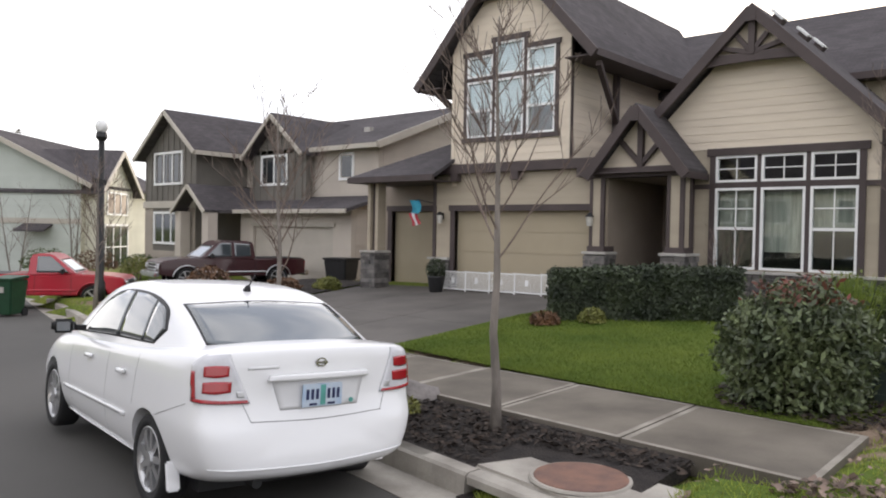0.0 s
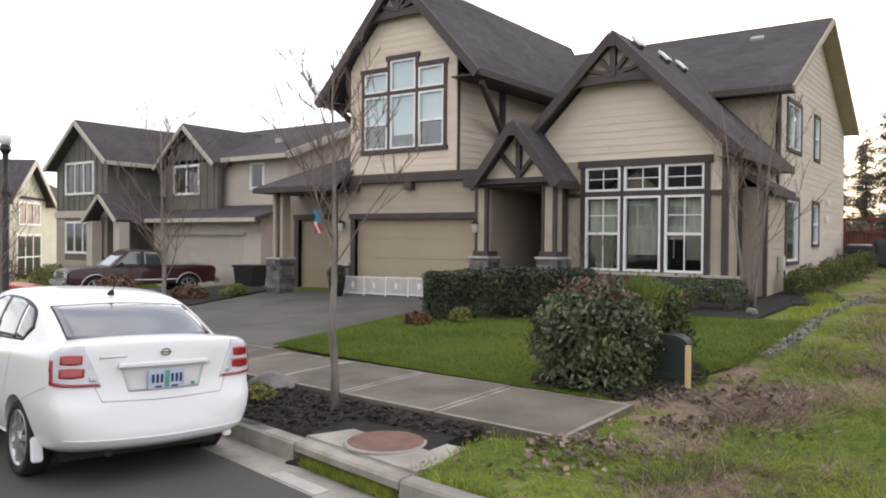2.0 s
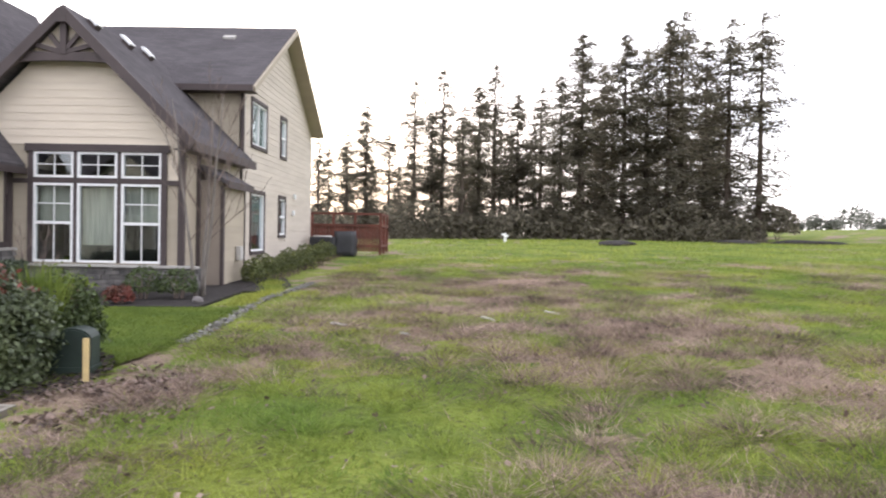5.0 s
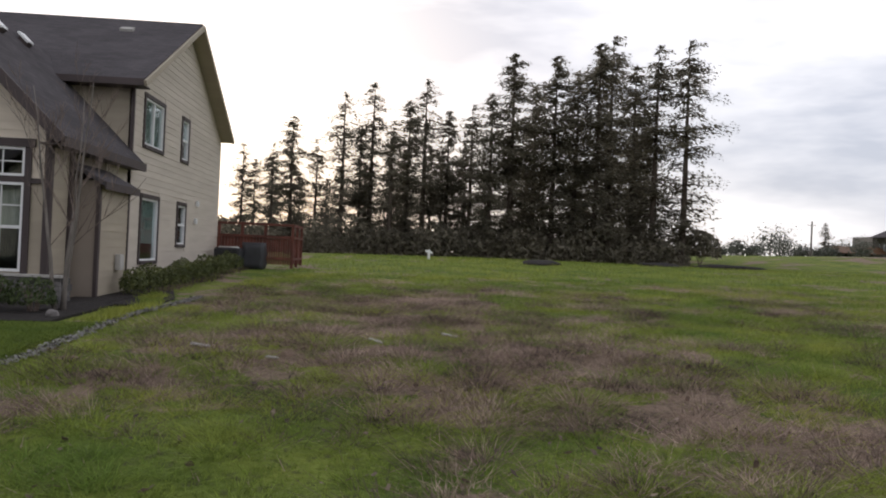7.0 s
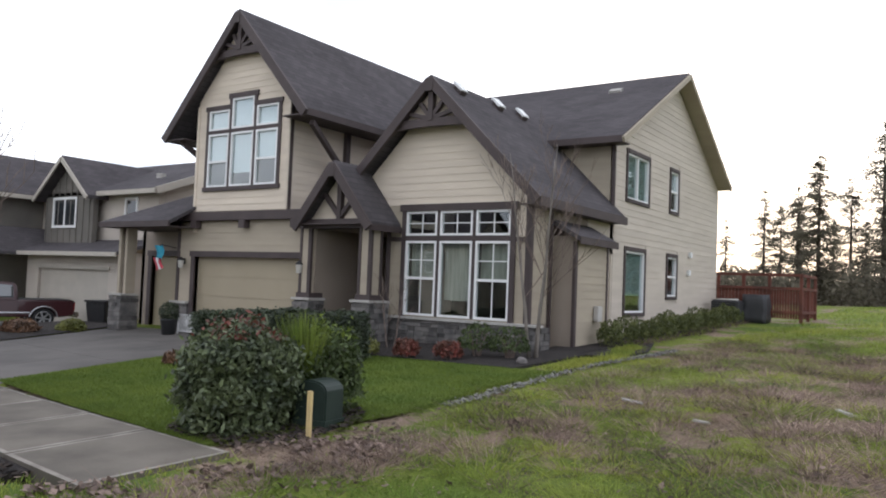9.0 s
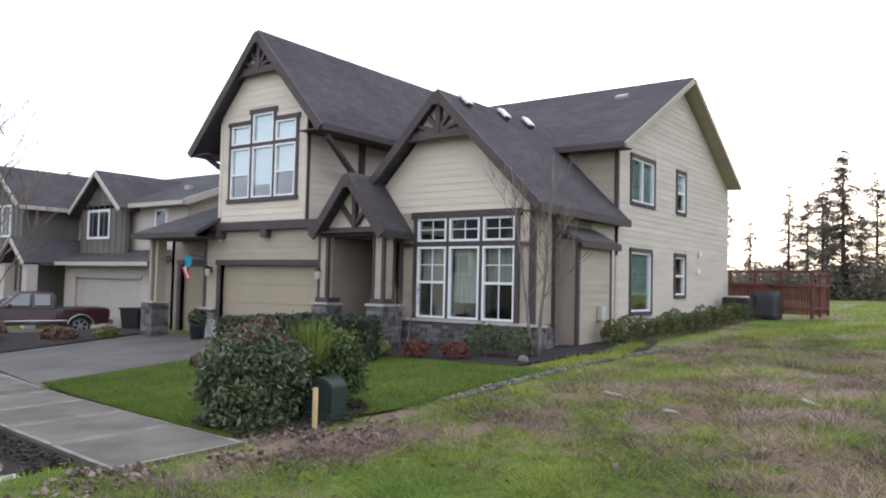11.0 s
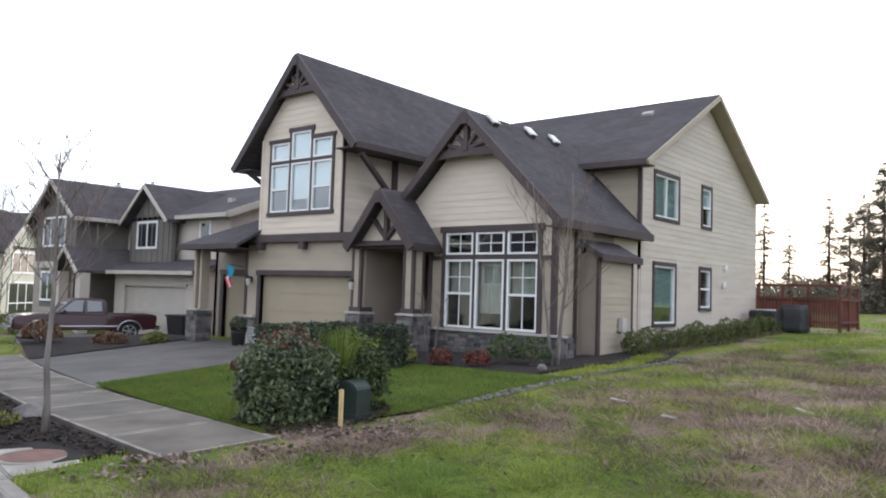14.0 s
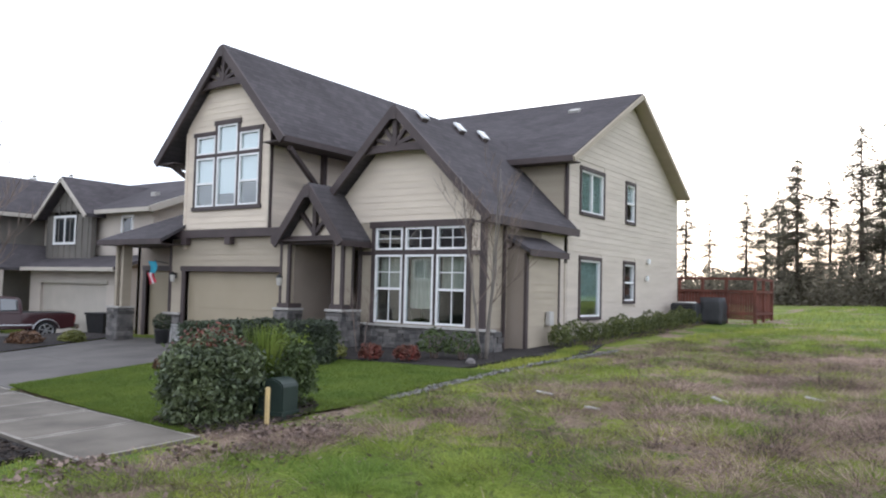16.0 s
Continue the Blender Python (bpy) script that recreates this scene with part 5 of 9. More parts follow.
    lap_siding(F4, lambda z: -21.35, lambda z: -15.2, 1.62, 2.1, [], PALE_SIDING, w4, step=0.2)
    solid("trim_board", F4.box(-20.7, -16.0, 0.0, 0.05, 1.5, 1.62), BOX_FACES, PALE_TRIM, w4)
    gd = solid("garage_door", front_at(1.12).box(-20.6, -16.1, -0.05, 0.0, base, 1.5), BOX_FACES, PALE_TRIM, h, "wide pale garage door, closed")
    for r in range(4):
        slab("door_section", front_at(1.12), -20.58, -16.12, 0.0, 0.02, -0.6 + 0.525 * r, -0.6 + 0.525 * (r + 1) - 0.015, PALE_TRIM, gd)
    roof_slab("roof", [(-21.9, 0.45, 2.10), (-14.85, 0.45, 2.10), (-14.85, 2.25, 2.62), (-21.9, 2.25, 2.62)], 0.12, ROOF_X, h, "skirt roof over the garage")
    slab("fascia", front_at(0.45), -21.9, -14.85, -0.02, 0.04, 1.95, 2.09, PALE_TRIM, h)
    # main block: the pale right side and the long roof
    FR = Plane((-15.2, 0, 0), (0, 1, 0), (1, 0, 0))
    LL = lambda z: max(1.202 if z < 2.1 else 2.402, 6.6 - (6.0 - z) / 0.38)
    RR = lambda z: min(11.0, 6.6 + (6.0 - z) / 0.38)
    w5 = wall_core("wall", FR, LL, RR, base, 5.95, [], 0.2, PALE_SIDING, h, (2.1, 4.33), "pale siding side wall")
    lap_siding(FR, LL, RR, base + 0.3, 5.8, [], PALE_SIDING, w5, step=0.22)
    for y, z in ((1.75, 4.36), (11.4, 4.36)):
        roof_slab("roof", [(-14.8, y, z), (-14.8, 6.6, 6.2), (-26.9, 6.6, 6.2), (-26.9, y, z)], 0.14, ROOF_X, h, "long dark shingle roof")
        beam("barge_board", (-14.78, y, z - 0.1), (-14.78, 6.6, 6.1), 0.06, 0.24, PALE_TRIM, h)
    slab("fascia", front_at(1.75), -18.3, -14.8, -0.02, 0.05, 4.18, 4.34, PALE_TRIM, h)
    v = solid("roof_vent", Plane((-17.2, 3.6, 4.98), (1, 0, 0), (0, -1, 0)).box(-0.15, 0.15, -0.1, 0.1, 0.0, 0.22), BOX_FACES, CAPSTONE, h)
    return h


neighbour()


def far_house():
    """The pale green house at the bend of the street."""
    h = empty("house", None, "pale green two-storey house with a wide gable end", "house")
    o = Vector((-33.2, 0.2, 0))
    n1 = Vector((0.66, -0.75, 0)).normalized()
    u1 = Vector((0.75, 0.66, 0)).normalized()
    F = Plane(o, u1, n1)
    base = -1.6
    az, sl, half = 5.75, 0.50, 5.4
    L = lambda z: max(-9.6, -4.6 - (az - z) / sl)
    R = lambda z: min(0.0, -4.6 + (az - z) / sl)
    w = wall_core("wall", F, L, R, base, az - 0.05, [], 0.2, MINT, h, (az - 4.6 * sl, az - 5.0 * sl), "pale green lap siding gable wall")
    lap_siding(F, L, R, base + 0.2, az - 0.15, [(-7.7, -6.35, 2.45, 3.7), (-5.4, -4.05, 2.45, 3.7), (-8.3, -6.5, -0.1, 1.0)], MINT, w, step=0.22)
    slab("belt_board", F, -9.6, 0.05, 0.0, 0.05, 1.45, 1.70, PALE_TRIM, w)
    for a in (-7.6, -5.3):
        simple_window(F, a, a + 1.15, 2.55, 3.6, h, 2, PALE_TRIM)
    simple_window(F, -8.2, -6.6, 0.0, 0.9, h, 2, PALE_TRIM)
    roof_slab("roof", [F.at(-2.7, 0.9, 1.15), F.at(-1.3, 0.9, 1.15), F.at(-1.3, 0.0, 1.45), F.at(-2.7, 0.0, 1.45)], 0.08, ROOF_X, h, "small awning of dark shingles")
    # front walls in paler ivory: the light on them is put into the colour
    F2 = Plane(o, -n1, u1)
    w2 = wall_core("wall", F2, lambda z: 0.0, lambda z: 10.0, base, 3.5, [], 0.2, IVORY, h, (), "ivory siding front, its lit look put into the colour")
    lap_siding(F2, lambda z: 0.0, lambda z: 10.0, base + 0.2, 3.4, [], IVORY, w2, step=0.22)
    Fb = Plane(o + u1 * 0.7, -n1, u1)
    wb = wall_core("wall", Fb, lambda z: max(0.4, 2.4 - (5.0 - z) / 0.9), lambda z: min(4.4, 2.4 + (5.0 - z) / 0.9), base, 4.95, [], 0.7, IVORY, h, (3.2,))
    simple_window(Fb, 1.3, 3.6, 2.0, 3.0, h, 3)
    simple_window(Fb, 1.1, 3.7, -0.7, 1.4, h, 3, None, 2)
    for s in (-1, 1):
        roof_slab("roof", [Fb.at(2.4, 0.35, 5.2), Fb.at(2.4 + s * 2.5, 0.35, 3.0), Fb.at(2.4 + s * 2.5, -5.0, 3.0), Fb.at(2.4, -5.0, 5.2)], 0.12, ROOF_X, h)
        beam("barge_board", Fb.at(2.4, 0.38, 5.08), Fb.at(2.4 + s * 2.5, 0.38, 2.9), 0.06, 0.22, PALE_TRIM, h)
    for s in (-1, 1):
        e = -4.6 + s * 5.3
        ez = 6.0 - 5.3 * sl
        roof_slab("roof", [F.at(-4.6, 0.45, 6.0), F.at(e, 0.45, ez), F.at(e, -10.5, ez), F.at(-4.6, -10.5, 6.0)], 0.15, ROOF_X, h, "wide dark shingle roof")
        beam("barge_board", F.at(-4.6, 0.48, 5.88), F.at(e, 0.48, ez - 0.12), 0.06, 0.22, PALE_TRIM, h)
    solid("wall", [F.at(u, n, z) for z in (base, 3.4) for u, n in ((-9.6, -0.2), (-9.6, -10.0), (0.0, -10.0), (-0.2, -9.8))], BOX_FACES, MINT, h)
    return h


far_house()

def opposite_house(x, w, wall_mat):
    """A plain two-storey house across the street, which the windows and the cars mirror."""
    y, dp, eave, rise = -33.5 - 0.16 * x, 9.0, 5.0, 2.6
    zb = float(road_z(0)) - 0.1
    h = empty("house", pose(x, y, zb, 0, 0, -9), "pale two-storey house across the street", "house", "houses across the street")
    F = Plane((0, 0, 0), (-1, 0, 0), (0, 1, 0))
    solid("wall", F.box(-w / 2, w / 2, -dp, 0, 0, eave), BOX_FACES, wall_mat, h)
    g = w * 0.24
    for s in (-1, 1):
        roof_slab("roof", [(-w / 2 - 0.4, -dp / 2 + s * (dp / 2 + 0.5), eave - 0.1), (w / 2 + 0.4, -dp / 2 + s * (dp / 2 + 0.5), eave - 0.1), (w / 2 + 0.4, -dp / 2, eave + rise), (-w / 2 - 0.4, -dp / 2, eave + rise)], 0.15, ROOF_X, h, "dark shingle roof")
        solid("gable_wall", [(s * w / 2, 0, eave), (s * w / 2, -dp, eave), (s * w / 2, -dp / 2, eave + rise - 0.2), (s * (w / 2 - 0.2), 0, eave), (s * (w / 2 - 0.2), -dp, eave), (s * (w / 2 - 0.2), -dp / 2, eave + rise - 0.2)], [(0, 1, 2), (5, 4, 3), (0, 3, 4, 1), (1, 4, 5, 2), (2, 5, 3, 0)], wall_mat, h)
        roof_slab("roof", [(-g, 1.0, eave + 2.0), (-g + s * 2.6, 1.0, eave - 0.2), (-g + s * 2.6, -3.0, eave - 0.2), (-g, -3.0, eave + 2.0)], 0.15, ROOF_Y, h)
    wall_core("bay_wall", front_at(0), lambda z: -g - min(2.2, (eave + 1.8 - z) / 0.85), lambda z: -g + min(2.2, (eave + 1.8 - z) / 0.85), 0, eave + 1.75, [], -0.6, wall_mat, h, (eave - 0.07,))
    for u in (-w * 0.38, -0.5, w * 0.14):
        simple_window(Plane((0, 0.62 if u > 0 else 0, 0), (-1, 0, 0), (0, 1, 0)), u, u + 1.6, 3.0, 4.3, h, 2)
    simple_window(F, -0.4, 1.2, 0.9, 2.2, h, 2)
    solid("garage_door", F.box(-w * 0.44, -w * 0.10, 0.0, 0.05, 0.0, 2.2), BOX_FACES, PALE_TRIM, h, "pale garage door")


# unseen row, after one mirrored gable; added also to cut light on the front
for x, w, m in ((-27.0, 13.0, MID_SIDING), (-11.5, 12.5, IVORY), (4.0, 13.0, PALE_SIDING), (20.0, 12.5, MINT)):
    opposite_house(x, w, m)

# ---- vehicles ----
WHITE_PAINT = material("white car paint", (0.76, 0.76, 0.77), (0.74, 0.74, 0.75), 0.25, scale=1, fine=200, bump=0.0, spread=0.01, coat=0.6)
MAROON = material("maroon car paint", (0.040, 0.007, 0.010), (0.032, 0.006, 0.008), 0.35, scale=1, fine=200, bump=0.0, spread=0.02, coat=0.6)
RED_PAINT = material("red car paint", (0.42, 0.018, 0.035), (0.37, 0.016, 0.03), 0.3, scale=1, fine=200, bump=0.0, spread=0.02, coat=0.5)
RUBBER = material("tyre rubber", (0.018, 0.018, 0.019), None, 0.85, scale=8, fine=60, bump=0.2)
ALLOY = material("silver alloy", (0.55, 0.55, 0.56), None, 0.35, 0.85, scale=5, fine=60, bump=0.03, spread=0.05)
CHROME = material("chrome", (0.75, 0.75, 0.76), None, 0.12, 1.0, scale=5, fine=60, bump=0.0, spread=0.02)
BLACK = material("black plastic", (0.016, 0.016, 0.017), None, 0.5, scale=8, fine=60, bump=0.05)
AUTO_GLASS = material("dark tinted glass", (0.05, 0.06, 0.068), (0.04, 0.05, 0.056), 0.05, scale=1, fine=8, bump=0.0, spread=0.03, spec=1.0, coat=1.0)
LAMP_RED = material("red lamp lens", (0.34, 0.012, 0.02), (0.28, 0.01, 0.016), 0.12, scale=9, fine=90, bump=0.1, spread=0.08, coat=0.8)
LAMP_CLEAR = material("clear lamp lens", (0.46, 0.46, 0.49), (0.60, 0.60, 0.62), 0.10, scale=9, fine=90, bump=0.1, spread=0.05, coat=0.8)
REAR_GLASS = material("tinted rear glass", (0.035, 0.05, 0.062), (0.06, 0.075, 0.085), 0.05, scale=1.6, fine=8, bump=0.0, spread=0.1, spec=1.0, coat=1.0)
SEAM = material("grey panel gap", (0.30, 0.30, 0.31), None, 0.7, scale=9, fine=80, bump=0.0)
RECESS = material("white paint greyed for recess shade", (0.66, 0.66, 0.67), (0.60, 0.60, 0.61), 0.35, scale=3, fine=120, bump=0.0, spread=0.02, coat=0.4)
PLATE_BLUE = material("pale blue plate", (0.36, 0.46, 0.60), (0.50, 0.56, 0.62), 0.45, scale=9, fine=80, bump=0.0)
PLATE_INK = material("dark blue ink", (0.02, 0.025, 0.09), None, 0.5, scale=9, fine=80, bump=0.0)
PLATE_GREEN = material("plate green", (0.10, 0.34, 0.30), None, 0.5, scale=9, fine=80, bump=0.0)


def wheel(parent, x, y, r, w, spokes=7, rim_mat=None):
    """A wheel with a rounded tyre, a dished rim and spokes; its axle lies along y."""
    out = 1 if y > 0 else -1
    prof = [(r * 0.73, -w / 2 + 0.01), (r * 0.93, -w / 2), (r * 0.985, -w / 2 + 0.02), (r, -w / 4), (r, w / 4), (r * 0.985, w / 2 - 0.02), (r * 0.93, w / 2), (r * 0.73, w / 2 - 0.01)]
    bm = bmesh.new()
    seg = 36
    rings = []
    for k in range(seg):
        a = 2 * math.pi * k / seg
        rings.append([bm.verts.new((x + math.cos(a) * p, y + q, r + math.sin(a) * p)) for p, q in prof])
    for k in range(seg):
        q, s = rings[k], rings[(k + 1) % seg]
        for i in range(len(prof)):
            bm.faces.new((q[i], q[(i + 1) % len(prof)], s[(i + 1) % len(prof)], s[i]))
    ty = part("wheel", bm, RUBBER, parent, "black tyre on a silver rim", True)
    bm = bmesh.new()
    prof = [(r * 0.74, w / 2 - 0.012), (r * 0.70, w / 2 - 0.004), (r * 0.66, w / 2 - 0.05), (r * 0.66, -w / 2 + 0.02), (r * 0.74, -w / 2 + 0.02)]
    rings = []
    for k in range(seg):
        a = 2 * math.pi * k / seg
        rings.append([bm.verts.new((x + math.cos(a) * p, y + q * out, r + math.sin(a) * p)) for p, q in prof])
    for k in range(seg):
        q, s = rings[k], rings[(k + 1) % seg]
        for i in range(len(prof)):
            bm.faces.new((q[i], q[(i + 1) % len(prof)], s[(i + 1) % len(prof)], s[i]))
    part("rim", bm, rim_mat or ALLOY, ty, "silver alloy rim", True)
    bm = bmesh.new()
    for k in range(spokes):
        a = 2 * math.pi * k / spokes + 0.2
        m = Matrix.Translation((x, y + out * (w / 2 - 0.035), r)) @ Matrix.Rotation(-a, 4, "Y") @ Matrix.Translation((r * 0.36, 0, 0)) @ Matrix.Diagonal((r * 0.68, 0.03, r * 0.15, 1))
        bmesh.ops.create_cube(bm, size=1, matrix=m)
    bmesh.ops.create_cone(bm, cap_ends=True, segments=20, radius1=r * 0.2, radius2=r * 0.16, depth=0.05, matrix=Matrix.Translation((x, y + out * (w / 2 - 0.03), r)) @ Matrix.Rotation(-out * math.pi / 2, 4, "X"))
    part("spokes", bm, rim_mat or ALLOY, ty, "silver spokes")
    bm = bmesh.new()
    bmesh.ops.create_cone(bm, cap_ends=True, segments=24, radius1=r * 0.66, radius2=r * 0.66, depth=0.02, matrix=Matrix.Translation((x, y + out * 0.0, r)) @ Matrix.Rotation(math.pi / 2, 4, "X"))
    part("brake_disc", bm, BLACK, ty)
    return ty


def loft(stations):
    """A closed hull through rings of points with the same count."""
    bm = bmesh.new()
    rings = [[bm.verts.new(p) for p in s] for s in stations]
    n = len(rings[0])
    for a, b in zip(rings, rings[1:]):
        for k in range(n):
            bm.faces.new((a[k], b[k], b[(k + 1) % n], a[(k + 1) % n]))
    bm.faces.new(rings[0])
    bm.faces.new(rings[-1][::-1])
    bmesh.ops.recalc_face_normals(bm, faces=bm.faces)
    return bm


def smoothed(bm, levels, cutters=()):
    """The mesh after subdivision, with wheel arches cut out of it."""
    me = bpy.data.meshes.new("hull")
    bm.to_mesh(me)
    bm.free()
    ob = new("hull", me)
    s = ob.modifiers.new("s", "SUBSURF")
    s.levels = s.render_levels = levels
    made = []
    for x, y, z, r, d in cutters:
        c = bmesh.new()
        bmesh.ops.create_cone(c, cap_ends=True, segments=40, radius1=r, radius2=r, depth=d, matrix=Matrix.Translation((x, y, z)) @ Matrix.Rotation(math.pi / 2, 4, "X"))
        cm = bpy.data.meshes.new("cut")
        c.to_mesh(cm)
        c.free()
        co = new("cut", cm)
        made.append(co)
        b = ob.modifiers.new("b", "BOOLEAN")
        b.operation, b.object, b.solver = "DIFFERENCE", co, "EXACT"
    dg = bpy.context.evaluated_depsgraph_get()
    out = bpy.data.meshes.new_from_object(ob.evaluated_get(dg))
    for o in (ob, *made):
        bpy.data.objects.remove(o)
    return out


def hull_part(name, me, mat, parent, label=""):
    me.materials.clear()
    me.materials.append(mat)
    me.polygons.foreach_set("use_smooth", [True] * len(me.polygons))
    me.set_sharp_from_angle(angle=radians(38))
    ob = new(name, me)
    attach(ob, parent)
    if label:
        ob["label"] = label
    return ob


from mathutils.bvhtree import BVHTree


def tree_of(me):
    return BVHTree.FromPolygons([v.co for v in me.vertices], [tuple(p.vertices) for p in me.polygons])


def panel(name, bvh, corners, way, mat, parent, label="", lift=0.006, nu=10, nv=8, thick=0.004):
    """A sheet that lies on a hull: four corners before it, cast along a direction onto the surface."""
    c = [Vector(p) for p in corners]
    way = Vector(way).normalized()
    verts = []
    for j in range(nv + 1):
        for i in range(nu + 1):
            s, t = i / nu, j / nv
            p = c[0].lerp(c[1], s).lerp(c[3].lerp(c[2], s), t)
            hit = bvh.ray_cast(p - way * 1.0, way)
            if hit[0] is None:
                hit = bvh.find_nearest(p)
            verts.append(hit[0] - way * lift)
    k = len(verts)
    verts += [v + way * thick for v in verts]
    faces = []
    row = nu + 1
    for j in range(nv):
        for i in range(nu):
            a = j * row + i
            faces.append((a, a + 1, a + 1 + row, a + row))
            faces.append((a + k, a + row + k, a + 1 + row + k, a + 1 + k))
    rim = [i for i in range(row)] + [j * row + nu for j in range(1, nv + 1)] + [nv * row + i for i in range(nu - 1, -1, -1)] + [j * row for j in range(nv - 1, 0, -1)]
    for a, b in zip(rim, rim[1:] + rim[:1]):
        faces.append((a, a + k, b + k, b))
    return solid(name, verts, faces, mat, parent, label, True)


def band(name, bvh, low, high, way, mat, parent, label="", lift=0.006, nu=16, nv=6, thick=0.004):
    """A sheet on a hull between two smooth lines, each given by its corner points and cast along a direction."""
    way = Vector(way).normalized()

    def along(line, s):
        pts = [Vector(p) for p in line]
        t = s * (len(pts) - 1)
        i = min(int(t), len(pts) - 2)
        f = t - i
        p1, p2 = pts[i], pts[i + 1]
        p0 = pts[i - 1] if i else p1 * 2 - p2
        p3 = pts[i + 2] if i + 2 < len(pts) else p2 * 2 - p1
        return (p1 * 2 + (p2 - p0) * f + (p0 * 2 - p1 * 5 + p2 * 4 - p3) * f ** 2 + (p1 * 3 - p0 - p2 * 3 + p3) * f ** 3) / 2
    verts = []
    for j in range(nv + 1):
        for i in range(nu + 1):
            p = along(low, i / nu).lerp(along(high, i / nu), j / nv)
            hit = bvh.ray_cast(p - way * 1.0, way)
            if hit[0] is None:
                hit = bvh.find_nearest(p)
            verts.append(hit[0] - way * lift)
    k, row = len(verts), nu + 1
    verts += [v + way * thick for v in verts]
    faces = []
    for j in range(nv):
        for i in range(nu):
            a = j * row + i
            faces += [(a, a + 1, a + 1 + row, a + row), (a + k, a + row + k, a + 1 + row + k, a + 1 + k)]
    rim = list(range(row)) + [j * row + nu for j in range(1, nv + 1)] + [nv * row + i for i in range(nu - 1, -1, -1)] + [j * row for j in range(nv - 1, 0, -1)]
    faces += [(a, a + k, b + k, b) for a, b in zip(rim, rim[1:] + rim[:1])]
    return solid(name, verts, faces, mat, parent, label, True)


def sedan():
    car = empty("sedan", None, "white four-door sedan parked at the kerb", "car")
    # x from the tail on; sill z; half widths low, middle, shoulder; shoulder z; top half width and z
    rows = [
        (0.015, 0.44, 0.55, 0.62, 0.58, 0.98, 0.50, 1.09),
        (0.000, 0.37, 0.72, 0.80, 0.775, 1.085, 0.70, 1.150),
        (0.050, 0.325, 0.785, 0.86, 0.825, 1.105, 0.75, 1.172),
        (0.300, 0.27, 0.81, 0.885, 0.855, 1.10, 0.785, 1.178),
        (0.620, 0.235, 0.83, 0.893, 0.868, 1.08, 0.80, 1.168),
        (0.950, 0.22, 0.84, 0.898, 0.872, 1.06, 0.81, 1.13),
        (1.500, 0.20, 0.84, 0.897, 0.872, 1.01, 0.82, 1.08),
        (2.200, 0.19, 0.84, 0.895, 0.87, 0.97, 0.82, 1.03),
        (2.900, 0.18, 0.84, 0.895, 0.865, 0.925, 0.80, 1.00),
        (3.635, 0.19, 0.83, 0.890, 0.85, 0.87, 0.72, 0.975),
        (4.150, 0.20, 0.78, 0.845, 0.79, 0.76, 0.62, 0.86),
        (4.420, 0.22, 0.66, 0.74, 0.66, 0.65, 0.48, 0.73),
        (4.550, 0.28, 0.50, 0.58, 0.50, 0.57, 0.30, 0.62),
    ]
    st = []
    for i, (x, zs, wl_, wm, wsh, zsh, wt, zt) in enumerate(rows):
        tail = i < 4
        zm = 0.66 if tail else zs + (zsh - zs) * 0.48
        zn = 0.735 if tail else zm + 0.10
        half = [(0.0, zs - 0.02), (wl_ * 0.8, zs), (wl_, zs + 0.05), (wm, zm), (wm - (0.025 if tail else 0.006), zn), (wsh, zsh), (wt, zt - 0.012), (0.0, zt + 0.012)]
        bow = (0.15, 0.17, 0.15, 0.05)[i] if tail else 0.0
        step = (1.0, 1.0, 0.7, 0.0)[i] if tail else 0.0

        def shift(y, z):
            back = step * (0.065 * min(1.0, max(0.0, (z - 0.66) / 0.075)) + 0.11 * max(0.0, z - 0.735))
            under = step * 0.05 * max(0.0, (0.42 - z) / 0.10)
            return bow * (abs(y) / 0.86) ** 2.6 + back + under
        ring = [Vector((x + shift(y, z), y, z)) for y, z in half]
        ring += [Vector((x + shift(y, z), -y, z)) for y, z in half[-2:0:-1]]
        st.append(ring)
    cutters = [(ax, s * 0.95, 0.315, 0.36, 0.62) for ax in (0.96, 3.635) for s in (-1, 1)]
    body_me = smoothed(loft(st), 3, cutters)
    bvh = tree_of(body_me)
    body = hull_part("body", body_me, WHITE_PAINT, car, "glossy white painted body")
    cab = [
        (0.42, 0.70, 1.06, 0.62, 1.12),
        (0.56, 0.76, 1.06, 0.655, 1.165),
        (0.80, 0.80, 1.05, 0.655, 1.285),
        (1.10, 0.825, 1.03, 0.645, 1.415),
        (1.45, 0.83, 1.01, 0.635, 1.495),
        (1.95, 0.83, 0.99, 0.62, 1.520),
        (2.40, 0.83, 0.97, 0.61, 1.500),
        (2.80, 0.82, 0.95, 0.60, 1.415),
        (3.25, 0.79, 0.93, 0.62, 1.20),
        (3.60, 0.70, 0.90, 0.62, 0.99),
    ]
    st = []
    for x, wb, zb, wr, zr in cab:
        half = [(0.0, zb - 0.1), (wb, zb - 0.08), (wb, zb), (wb + (wr - wb) * 0.42, zb + (zr - zb) * 0.52), (wr + 0.03, zr - 0.05), (wr - 0.05, zr - 0.004), (0.0, zr + 0.014)]
        st.append([Vector((x, y, z)) for y, z in half] + [Vector((x, -y, z)) for y, z in half[-2:0:-1]])
    cab_me = smoothed(loft(st), 3)
    cvh = tree_of(cab_me)
    cabin = hull_part("cabin", cab_me, WHITE_PAINT, car, "white roof and pillars")
    # rear window in its black border, with a curved lower edge
    back = (1, 0, -0.10)
